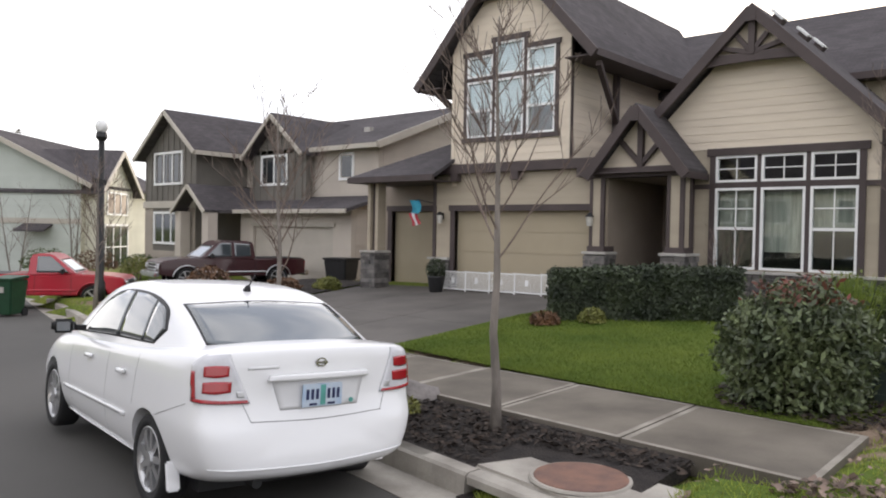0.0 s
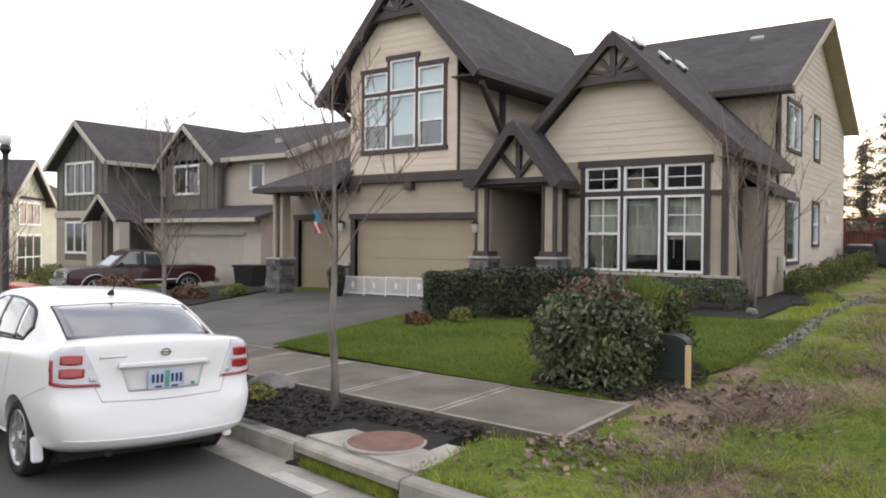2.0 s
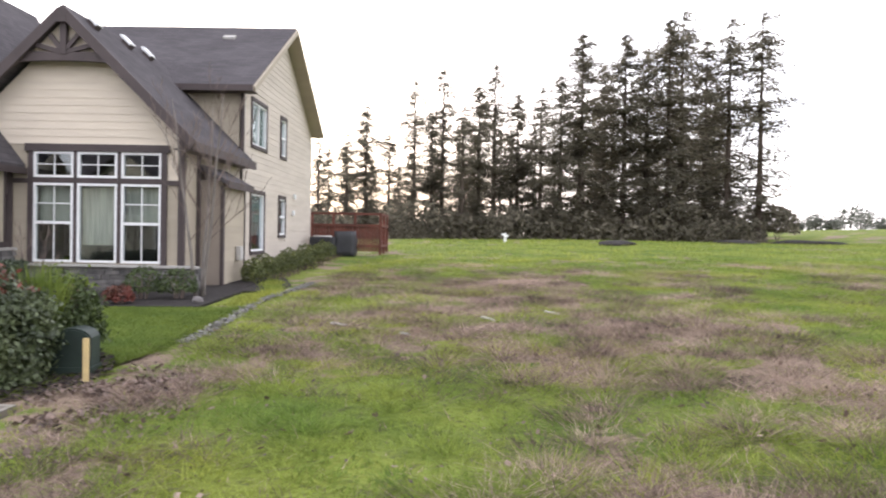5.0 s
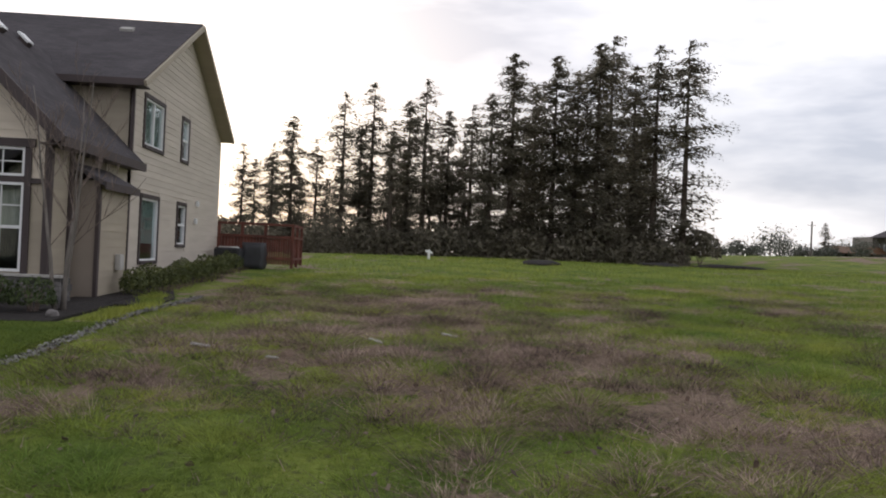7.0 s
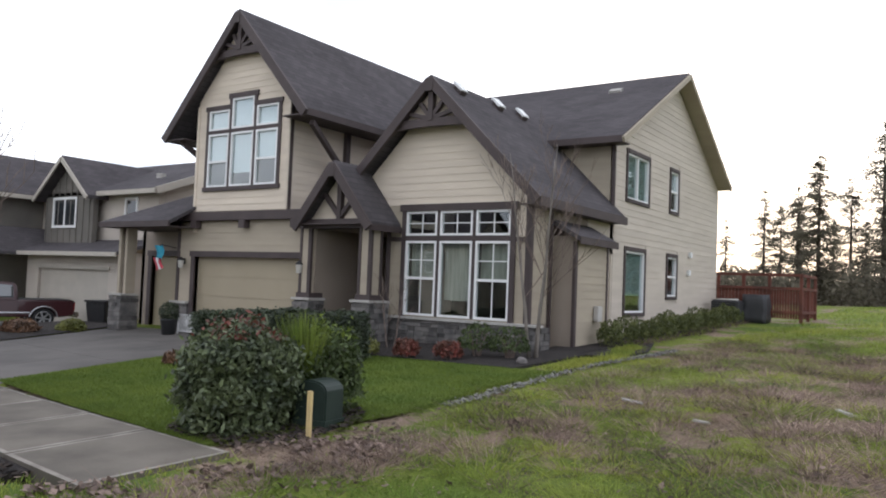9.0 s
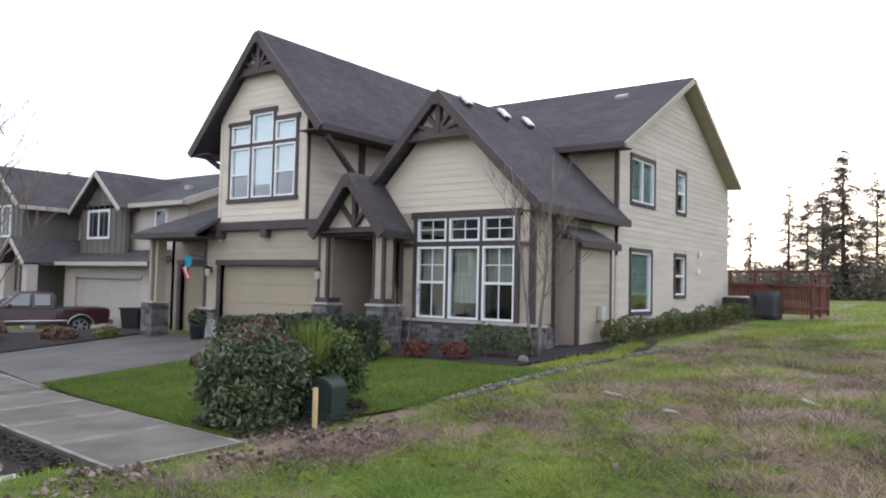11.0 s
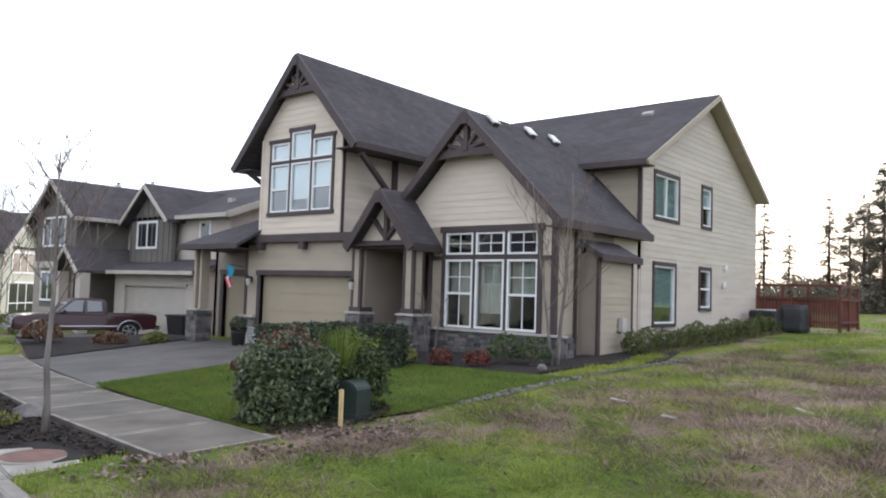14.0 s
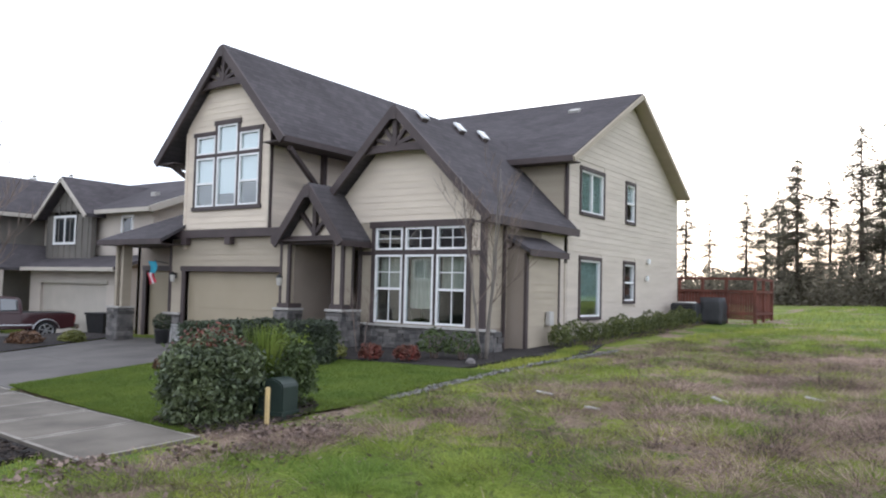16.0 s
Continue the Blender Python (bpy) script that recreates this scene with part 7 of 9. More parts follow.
def bush(name, x, y, rx, ry, h, leaves, size, mat, label, category="shrub", top=None, top_share=0.0, seed=1, squash=0.6, clip=False, stems=True, z=None, skirt=0.0, loose=0.045):
    """A shrub: stems, an inner mass of shade leaves and a rough outer shell of leaf clumps."""
    r = np.random.default_rng(seed)
    zb = gz(x, y) if z is None else z
    ob = empty(name, pose(x, y, zb - 0.01), label, category)
    d = unit_rows(r.normal(size=(leaves, 3)))
    d[:, 2] = np.abs(d[:, 2]) * 1.15 - 0.35
    d = unit_rows(d)
    lump = np.array([0.5 + 0.5 * noise.noise(Vector((a * 2.2 + seed, b * 2.2, c * 2.2))) for a, b, c in d])
    rad = (0.66 + 0.42 * lump + r.normal(0, loose, leaves)) * np.where(r.uniform(size=leaves) < 0.22, r.uniform(0.6, 0.95, leaves), 1.0)
    if skirt:
        low = r.uniform(size=leaves) < skirt
        ang = r.uniform(0, 6.283, leaves)
        d[low] = np.stack([np.cos(ang), np.sin(ang), np.zeros(leaves)], -1)[low]
    if clip:
        m = np.max(np.abs(d / np.array([1, 1, 0.9])), axis=1)
        d = d / m[:, None] * 0.85
        rad = np.clip(rad, 0.8, 1.06)
    c = np.stack([d[:, 0] * rx * rad, d[:, 1] * ry * rad, h * (0.42 + 0.56 * d[:, 2] * rad)], -1)
    if skirt:
        c[low, :2] *= 0.88
        c[low, 2] = r.uniform(0.02, 0.72, leaves)[low] * h
    c[:, 2] = np.maximum(c[:, 2], 0.03)
    right, up = leaf_cloud(leaves, c, d, size, 0.25, 0.6, r)
    if top:
        pick = (c[:, 2] > h * 0.80) & (r.uniform(size=leaves) < top_share)
        tagged(quads_mesh("foliage_tip", c[pick] + np.array([0, 0, 0.03]), right[pick], up[pick], top, ob), "young leaves at the top", kind="stuff")
        quads_mesh("foliage", c[~pick], right[~pick], up[~pick], mat, ob)
    else:
        quads_mesh("foliage", c, right, up, mat, ob)
    if stems:
        bm = bmesh.new()
        for k in range(7):
            a = 2 * math.pi * k / 7 + r.uniform(0, 0.5)
            tube(bm, [(0.06 * math.cos(a), 0.06 * math.sin(a), 0.0), (rx * 0.25 * math.cos(a), ry * 0.25 * math.sin(a), h * 0.35), (rx * 0.55 * math.cos(a), ry * 0.55 * math.sin(a), h * 0.75)], [0.02, 0.014, 0.006], 5)
        part("stem", bm, TWIG, ob)
    return ob


bush("large_shrub", 1.40, -8.30, 0.70, 0.70, 1.22, 17000, 0.042, LEAF, "large dark green shrub with reddish tips", "shrub", RED_LEAF, 0.22, 11, skirt=0.42, loose=0.09)
bush("shrub", 1.70, -7.34, 0.46, 0.48, 1.10, 4200, 0.042, BOX_LEAF, "loose green shrub with bright spikes", "shrub", LIME_LEAF, 0.4, 12, skirt=0.2, loose=0.12)
# bare soil and bark under the two shrubs
n = 2600
ang, rad = rng.uniform(0, 6.28, n), np.sqrt(rng.uniform(0, 1, n))
cx, cy = 1.56 + 0.98 * rad * np.cos(ang), -8.0 + 1.15 * rad * np.sin(ang)
ok = cy > walk_y(cx) + 1.36
cx, cy, ang = cx[ok], cy[ok], rng.uniform(0, 6.28, int(ok.sum()))
n = len(cx)
ln = rng.uniform(0.015, 0.05, n)
c = np.stack([cx, cy, np.interp(cy, PROFILE_Y, PROFILE_Z) + tilt(cx) + 0.045 + rng.uniform(0, 0.025, n)], -1)
tagged(quads_mesh("bark_litter", c, np.stack([np.cos(ang) * ln, np.sin(ang) * ln, rng.normal(0, 0.2, n) * ln], -1), np.stack([-np.sin(ang) * ln * 0.6, np.cos(ang) * ln * 0.6, rng.normal(0, 0.2, n) * ln], -1), CHIP), "dark bark litter under the large shrub", "bark chips", kind="stuff")
# sword leaves of the bright plant
n = 520
ang = rng.uniform(0, 6.28, n)
rad = rng.uniform(0.02, 0.22, n)
base = np.stack([1.66 + np.cos(ang) * rad * 0.6, -7.62 + np.sin(ang) * rad * 0.6, np.full(n, gz(1.8, -7.4) + 0.40)], -1)
tip = base + np.stack([np.cos(ang) * rad * 1.3, np.sin(ang) * rad * 1.3, rng.uniform(0.40, 0.86, n)], -1)
half = np.stack([-np.sin(ang) * 0.016, np.cos(ang) * 0.016, np.zeros(n)], -1)
tagged(blades_mesh("sword_grass", base, tip, half, LIME_LEAF), "bright green sword-leaved plant among the shrubs", "plant")


def hedge(name, x0, y0, x1, y1, thick, h, leaves, mat, label, seed):
    """A clipped hedge along a line: a box of leaves with worn corners."""
    r = np.random.default_rng(seed)
    a, b = Vector((x0, y0, gz(x0, y0))), Vector((x1, y1, gz(x1, y1)))
    d = (b - a)
    L = d.length
    d.normalize()
    s = Vector((-d.y, d.x, 0))
    ob = empty(name, Matrix.Translation(a - Vector((0, 0, 0.01))), label, "hedge")
    u = r.uniform(0, L, leaves)
    face = r.integers(0, 10, leaves)
    v = r.uniform(-0.5, 0.5, leaves)
    w = r.uniform(0.02, 1, leaves)
    nrm = np.zeros((leaves, 3))
    top = face < 4
    w = np.where(top, 1.0, w)
    side = (face >= 4) & (face < 9)
    sg = np.where(r.uniform(size=leaves) < 0.6, -0.5, 0.5)
    v = np.where(side, sg, v)
    end = face == 9
    u = np.where(end, np.where(r.uniform(size=leaves) < 0.5, 0.0, L), u)
    bulge = np.array([noise.noise(Vector((p * 1.5, q * 2, t * 2 + seed))) for p, q, t in zip(u, v, w)]) * 0.09 + r.normal(0, 0.025, leaves)
    round_ = np.where(w > 0.85, (w - 0.85) * 0.5, 0)
    v2 = v * (thick + 2 * np.where(side, bulge, 0)) * (1 - round_)
    w2 = w * h + np.where(top, bulge - 0.16 * (np.abs(v) * 2) ** 4 * h, 0)
    u2 = u + np.where(end, bulge, 0)
    dn, sn = np.array(d), np.array(s)
    c = u2[:, None] * dn + v2[:, None] * sn + np.stack([np.zeros(leaves), np.zeros(leaves), w2], -1)
    nrm = np.where(top[:, None], np.array([0, 0, 1.0]), np.where(end[:, None], dn, np.sign(v)[:, None] * sn))
    right, up = leaf_cloud(leaves, c, nrm, 0.04, 0.1, 0.6, r)
    quads_mesh("foliage", c, right, up, mat, ob)
    bm = bmesh.new()
    m = Matrix.Translation(d * (L / 2) + Vector((0, 0, h * 0.46))) @ Matrix.Rotation(math.atan2(d.y, d.x), 4, "Z") @ Matrix.Diagonal((L - 0.12, thick - 0.14, h * 0.88, 1))
    bmesh.ops.create_cube(bm, size=1, matrix=m)
    bmesh.ops.subdivide_edges(bm, edges=bm.edges, cuts=6, use_grid_fill=True)
    for q in bm.verts:
        q.co += Vector((noise.noise(q.co * 3), noise.noise(q.co * 3 + Vector((5, 0, 0))), noise.noise(q.co * 3 + Vector((0, 7, 0))))) * 0.05
    part("inner_mass", bm, HEDGE_LEAF, ob, "dark inside of the hedge")
    return ob


hedge("hedge", -3.55, -5.0, -0.9, -3.55, 0.85, 0.86, 11000, HEDGE_LEAF, "clipped dark green hedge before the porch", 5)

# bed under the tall windows and along the side wall
flower_bed = strip("planting_bed", list(np.arange(-4.2, 2.3, 0.5)), lambda x: -2.95, lambda x: -0.1, lambda x: gz(x, -2.95) + 0.045, lambda x: gz(x, -0.1) + 0.05, 0.1, MULCH, "dark mulch bed under the windows", "planting bed")
corner_bed = strip("planting_bed", [1.55 + 0.15 * i for i in range(7)], lambda x: -0.12, lambda x: 4.6 - (x - 1.55) * 3.4, lambda x: gz(x, -0.1) + 0.045, lambda x: gz(x, 4.6 - (x - 1.55) * 3.4) + 0.03, 0.1, MULCH, "dark mulch at the house corner", "planting bed")
side_bed = strip("planting_bed", list(np.arange(0.6, 1.70, 0.2)), lambda x: -0.1, lambda x: 13.0, lambda x: gz(x, -0.1) + 0.05, lambda x: gz(x, 13.0) + 0.04, 0.1, MULCH, "dark mulch bed along the side wall", "planting bed")
for i, (x, y, rx, h, m, lab) in enumerate((
        (-0.55, -2.75, 0.26, 0.42, RED_LEAF, "small red-leaved shrub in the bed"),
        (0.25, -2.55, 0.28, 0.42, RED_LEAF, "small red-leaved shrub in the bed"),
        (0.35, -1.75, 0.36, 0.72, BOX_LEAF, "round green shrub under the windows"),
        (1.0, -1.65, 0.40, 0.66, BOX_LEAF, "round green shrub under the windows"),
        (-1.35, -2.95, 0.28, 0.40, YELLOW_LEAF, "low yellow-green shrub in the bed"),
        (-2.2, -2.4, 0.45, 0.80, BOX_LEAF, "leafy green shrub before the porch"),
        (-2.75, -1.95, 0.35, 0.85, BOX_LEAF, "leafy green shrub before the porch"),
        (-2.6, -5.25, 0.22, 0.30, YELLOW_LEAF, "low yellow-green shrub in the bed"),
        (-3.2, -5.7, 0.25, 0.26, RUSSET, "low russet shrub beside the hedge"))):
    bush("shrub", x, y, rx, rx, h, 750, 0.04, m, lab, seed=30 + i)
for i in range(15):
    y = (1.95, 2.65)[i] if i < 2 else 3.75 + (i - 2) * 0.74
    r = 0.30 + 0.04 * math.sin(i * 1.9)
    bush("clipped_shrub", 1.45 + 0.06 * math.sin(i * 2.1), y, r, r, 0.66 + 0.09 * math.sin(i * 1.7), 1500, 0.032, SIDE_LEAF, "low rounded green shrub beside the side wall", "shrub", seed=60 + i, skirt=0.25, stems=False)
for i, (x, y, rx, h, m, lab) in enumerate((
        (-13.0, -3.4, 0.5, 0.55, RUSSET, "low russet shrub beside the driveway"), (-12.6, -2.2, 0.4, 0.5, YELLOW_LEAF, "low yellow-green shrub beside the driveway"),
        (-14.0, -5.0, 0.6, 0.7, RUSSET, "low russet shrub beside the driveway"), 
        (-24.6, -1.3, 0.8, 0.9, BOX_LEAF, "green shrub before the grey house"), (-26.5, -2.2, 0.9, 1.1, RUSSET, "russet shrub before the grey house"),
        (-22.3, -2.6, 0.6, 0.9, YELLOW_LEAF, "yellow-green shrub before the grey house"), (-28.5, -3.2, 1.0, 1.2, BOX_LEAF, "green shrub before the pale green house"))):
    bush("shrub", x, y, rx, rx, h, 900, 0.06, m, lab, seed=90 + i)
bush("shrub", -1.55, -10.75, 0.24, 0.24, 0.22, 500, 0.03, YELLOW_LEAF, "small yellow-green shrub in the mulch bed", seed=120, z=float(road_z(-1.5)) + 0.2)


def bare_tree(name, x, y, h, r0, fork, seed, label, stems=1, mat=None, spread=0.5, z=None, twigs=5, levels=3):
    """A leafless tree: a tapered trunk and limbs that fork into twigs."""
    rs = random.Random(seed)
    zb = gz(x, y) if z is None else z
    ob = empty(name, pose(x, y, zb - 0.05), label, "tree")
    trunk, limbs = bmesh.new(), bmesh.new()

    def limb(p, d, length, r, level):
        pts, radii = [p], [r]
        q = p.copy()
        dd = d.copy()
        steps = 4
        for i in range(steps):
            dd = (dd + Vector((rs.uniform(-1, 1), rs.uniform(-1, 1), rs.uniform(-0.1, 0.8))) * 0.13).normalized()
            q = q + dd * (length / steps)
            pts.append(q.copy())
            radii.append(r * (1 - 0.8 * (i + 1) / steps) + 0.0018)
        tube(limbs, pts, radii, 5 if level < 2 else 3)
        if level < levels:
            for k in range(twigs if level < 2 else 4):
                i = rs.randint(1, steps)
                a = rs.uniform(0, 6.28)
                side = Vector((math.cos(a), math.sin(a), rs.uniform(0.1, 0.8)))
                limb(pts[i], (dd * 0.75 + side * spread).normalized(), length * rs.uniform(0.38, 0.6), max(radii[i] * 0.6, 0.003), level + 1)

    for s in range(stems):
        a = 6.28 * s / max(stems, 1) + seed
        lean = Vector((math.cos(a), math.sin(a), 0)) * (0.13 if stems > 1 else 0.02)
        o = Vector((math.cos(a), math.sin(a), 0)) * (0.07 if stems > 1 else 0.0)
        pts, radii = [], []
        hh = h * rs.uniform(0.86, 1.0)
        for i in range(9):
            t = i / 8
            pts.append(o + lean * (hh * t) + Vector((rs.uniform(-0.02, 0.02), rs.uniform(-0.02, 0.02), hh * t)))
            radii.append(r0 * (1.25 if i == 0 else 1.0) * (1 - 0.93 * t) + 0.003)
        tube(trunk, pts, radii, 9)
        n = 15 if stems == 1 else 8
        for k in range(n):
            t = fork + (0.95 - fork) * k / n
            i = min(7, int(t * 8))
            p = pts[i].lerp(pts[i + 1], t * 8 - i)
            a = k * 2.4 + rs.uniform(-0.4, 0.4)
            up = rs.uniform(0.9, 1.7)
            limb(p, Vector((math.cos(a), math.sin(a), up)).normalized(), hh * (0.40 * (1 - t) + 0.10) * rs.uniform(0.8, 1.15), r0 * (1 - 0.8 * t) * 0.32, 1)
    part("trunk", trunk, mat or BARK, ob, "", True)
    part("crown", limbs, TWIG, ob, "bare brown twigs")
    return ob


bare_tree("street_tree", -0.42, -10.66, 4.15, 0.044, 0.42, 3, "young leafless street tree in the mulch bed", z=float(road_z(-0.4)) + 0.2)
bare_tree("street_tree", -4.75, -9.75, 3.7, 0.044, 0.36, 5, "young leafless street tree beside the driveway", z=float(road_z(-4.7)) + 0.2)
bare_tree("street_tree", -14.4, -7.75, 3.8, 0.05, 0.30, 8, "young leafless street tree on a grass strip", z=gz(-14.4, -7.5) + 0.05)
bare_tree("birch", 1.28, -1.25, 4.3, 0.036, 0.30, 12, "slim pale multi-stemmed bare tree at the house corner", 3, BARK, 0.4, twigs=4)
bare_tree("small_tree", -1.9, -1.5, 1.7, 0.014, 0.35, 16, "thin bare sapling under the windows", 2, TWIG, 0.4, twigs=3, levels=2)
for i, (x, y, h) in enumerate(((-23.0, -3.6, 2.4), (-25.6, -3.4, 3.6), (-29.0, -4.2, 4.2))):
    bare_tree("bare_tree", x, y, h, 0.04, 0.25, 21 + i, "small leafless garden tree", 2, BARK, 0.5, twigs=4, levels=2)


# ---- conifers ----
def conifer(name, h, seed, crown_from, full, dense, label):
    """A tall fir: trunk, whorls of drooping boughs with gaps, each bough a spray of needle clumps."""
    r = np.random.default_rng(seed)
    ob = empty(name, None, label, "tree", "firs at the edge of the field")
    bm = bmesh.new()
    tube(bm, [(0, 0, -0.3), (0.05, 0, h * 0.4), (0, 0.05, h * 0.99)], [h * 0.016, h * 0.011, 0.02], 8)
    cs, rs_, us = [], [], []
    z = h * crown_from
    while z < h * 0.985:
        t = (z - h * crown_from) / (h * (1 - crown_from))
        reach = h * full * min(1.0, 2.9 * (1 - t)) ** 0.75 * (0.75 + 0.25 * min(1.0, t * 4)) + 0.25
        for k in range(r.integers(2, 7)):
            if r.uniform() < 0.2:
                continue
            a = r.uniform(0, 6.283)
            L = reach * r.uniform(0.2, 1.0) ** 0.8 * 1.42
            lift = r.uniform(-0.12, 0.34) * (0.4 + t)
            zb = min(z + r.normal(0, 0.028 * h * (1.1 - t)), h * 0.985)
            n = max(6, int(L * 9.0))
            s = np.linspace(0.2, 1, n)
            px, py = np.cos(a) * L * s, np.sin(a) * L * s
            pz = zb + L * (lift * s - 0.22 * s ** 2)
            tube(bm, [(0, 0, zb), (float(px[-1]) * 0.8, float(py[-1]) * 0.8, float(pz[int(n * 0.8)]))], [0.045, 0.014], 3)
            for m in range(max(2, dense - 1)):
                off = r.normal(0, 0.09 + 0.06 * L, (n, 3)) * np.array([1, 1, 0.8])
                c = np.stack([px, py, pz], -1) + off
                w = (0.08 + 0.09 * r.uniform(size=n)) * (1.15 - 0.5 * s)
                ang = a + r.normal(0, 0.9, n)
                cs.append(c)
                us.append(np.stack([np.cos(ang) * w * 1.6, np.sin(ang) * w * 1.6, -w * r.uniform(0.0, 0.9, n)], -1))
                rs_.append(np.stack([-np.sin(ang) * w * 0.6, np.cos(ang) * w * 0.6, r.normal(0, 0.3, n) * w], -1))
        z += h * 0.0165 * r.uniform(0.3, 1.9)
    part("trunk", bm, FIR_BARK, ob)
    quads_mesh("crown", np.concatenate(cs), np.concatenate(rs_), np.concatenate(us), FIR, ob, "dark ragged boughs")
    return ob


FIRS = [conifer("fir", 20.0, 41, 0.08, 0.128, 5, "tall dark fir with ragged boughs"), conifer("fir", 20.0, 42, 0.12, 0.132, 4, "tall open fir with ragged boughs"),
        conifer("fir", 20.0, 43, 0.06, 0.142, 5, "tall dark fir with ragged boughs"), conifer("fir", 20.0, 44, 0.22, 0.110, 3, "thin fir with sparse boughs")]


def plant(k, x, y, h, turn):
    s = h / 20.0
    m = Matrix.Translation((x, y, gz(x, y))) @ Matrix.Rotation(turn, 4, "Z") @ Matrix.Diagonal((s * 1.05, s * 1.05, s, 1))
    if FIRS[k].matrix_basis == Matrix():
        FIRS[k].matrix_basis = m
    else:
        src = FIRS[k]
        keep = src.scale.copy()
        src.scale = (1, 1, 1)
        copy_thing(src, m)
        src.scale = keep


ROW = ((-0.23, 7.0, 3), (-0.187, 9.5, 3), (-0.15, 9.5, 1), (-0.125, 12.2, 0), (-0.095, 10.0, 1), (-0.063, 14.5, 3), (-0.04, 11.0, 2), (-0.026, 15.5, 3), (0.0, 12.0, 1),
       (0.02, 14.0, 0), (0.04, 16.0, 3), (0.07, 13.0, 2), (0.10, 13.8, 1), (0.125, 15.0, 0), (0.152, 18.6, 2), (0.18, 16.0, 0), (0.206, 18.6, 2), (0.235, 17.5, 0), (0.262, 20.0, 2),
       (0.278, 21.0, 1), (0.31, 18.5, 0), (0.339, 20.4, 1), (0.379, 21.0, 1))
rs = random.Random(5)
for tn, h, k in ROW:
    dd = rs.uniform(68, 76)
    plant(k, 6.4 + tn * dd, -16.3 + dd, h * dd / 72 + 0.4, rs.uniform(0, 6.28))
for i in range(20):
    tn = -0.17 + 0.53 * i / 20 + rs.uniform(-0.008, 0.008)
    dd = rs.uniform(80, 98)
    plant(rs.choice((0, 2, 2)), 6.4 + tn * dd, -16.3 + dd, rs.uniform(8.0, 12.5) + 4.5 * max(0, tn / 0.3), rs.uniform(0, 6.28))
for i in range(17):
    tn = -0.62 + 0.38 * i / 17
    dd = rs.uniform(74, 95)
    plant(rs.choice((1, 3, 3)), 6.4 + tn * dd, -16.3 + dd, rs.uniform(8.0, 13.5), rs.uniform(0, 6.28))
for x, y, h in ((-62, 22, 11.5), (-70, 30, 13), (-78, 14, 12.5), (-84, 4, 13)):
    plant(rs.choice((1, 3)), x, y, h, rs.uniform(0, 6.28))
# brush under the firs
n = 40000
tn = rng.uniform(-0.30, 0.39, n)
dd = rng.uniform(66, 92, n)
bx, by = 6.4 + tn * dd, -16.3 + dd
hz = np.array([2.3 + 2.2 * noise.noise(Vector((a * 0.18, b * 0.1, 0))) for a, b in zip(bx, by)])
c = np.stack([bx, by, ground_z(bx, by) + rng.uniform(0, 1, n) ** 1.2 * np.maximum(hz, 0.4)], -1)
right, up = leaf_cloud(n, c, rng.normal(size=(n, 3)), 0.26)
tagged(quads_mesh("brush", c, right, up, FIR), "dark undergrowth beneath the firs", "undergrowth", kind="stuff")

# far trees and a low house beyond the field
# the air is clear here; the distance haze is put into this colour
FAR_LEAF = material("hazy far twigs", (0.16, 0.15, 0.13), (0.10, 0.11, 0.085), 0.95, scale=0.3, fine=4, bump=0.0, vary=0.3, island=True)
for i in range(30):
    r = np.random.default_rng(200 + i)
    tn = 0.43 + 0.0125 * i + r.uniform(-0.006, 0.006)
    dd = r.uniform(135, 175)
    x, y = 6.4 + tn * dd, -16.3 + dd
    h = r.uniform(2.6, 5.0) + (2.4 if i in (5, 6, 13, 20) else 0)
    ob = empty("far_tree", Matrix.Translation((x, y, gz(x, y))), "distant hazy bare tree beyond the field", "tree", "distant trees")
    bm = bmesh.new()
    tube(bm, [(0, 0, -0.2), (0, 0, h * 0.6)], [0.16, 0.06], 6)
    part("trunk", bm, FIR_BARK, ob)
    m = 620
    d = unit_rows(r.normal(size=(m, 3)))
    lump = np.array([1 + 0.5 * noise.noise(Vector((p * 2 + i, q * 2, w * 2))) for p, q, w in d])
    rad = (r.uniform(0.35, 1.08, m) * lump)[:, None]
    c = d * rad * np.array([h * 0.52, h * 0.52, h * 0.48]) + np.array([0, 0, h * 0.48])
    a, b = leaf_cloud(m, c, d, 0.27, r=r)
    quads_mesh("crown", c, a, b, FAR_LEAF, ob)
bush("round_shrub", 35.0, 54.5, 1.9, 1.9, 3.4, 1500, 0.22, FIR, "dark round bush beside the last fir", seed=150)
fh = empty("far_house", Matrix.Translation((99.0, 138.0, gz(99, 138))) @ Matrix.Scale(0.6, 4), "low pale house far beyond the field", "house")
solid("wall", Plane((0, 0, 0), (1, 0, 0), (0, -1, 0)).box(-9, 9, -8, 0, -0.2, 3.4), BOX_FACES, PALE_SIDING, fh)
for s in (-1, 1):
    roof_slab("roof", [(-9.6, -4 - 4.8 * s, 3.3), (9.6, -4 - 4.8 * s, 3.3), (9.6, -4 + 0, 5.6), (-9.6, -4 + 0, 5.6)], 0.2, RUSSET, fh)
for u in (-6, -1, 4):
    simple_window(Plane((0, 0, 0), (1, 0, 0), (0, -1, 0)), u, u + 1.8, 1.2, 2.6, fh, 2)


# pole, lone conifer and a dark building beside the far house
pole = empty("utility_pole", Matrix.Translation((90.0, 135.0, gz(90, 135))), "pale wooden utility pole beyond the field", "pole")
bm = bmesh.new()
tube(bm, [(0, 0, -0.3), (0, 0, 8.0)], [0.22, 0.16], 8)
part("shaft", bm, BARK, pole)
beam("crossarm", (-1.0, 0, 7.2), (1.0, 0, 7.2), 0.12, 0.12, BARK, pole)
plant(0, 92.8, 135.0, 8.0, 1.0)
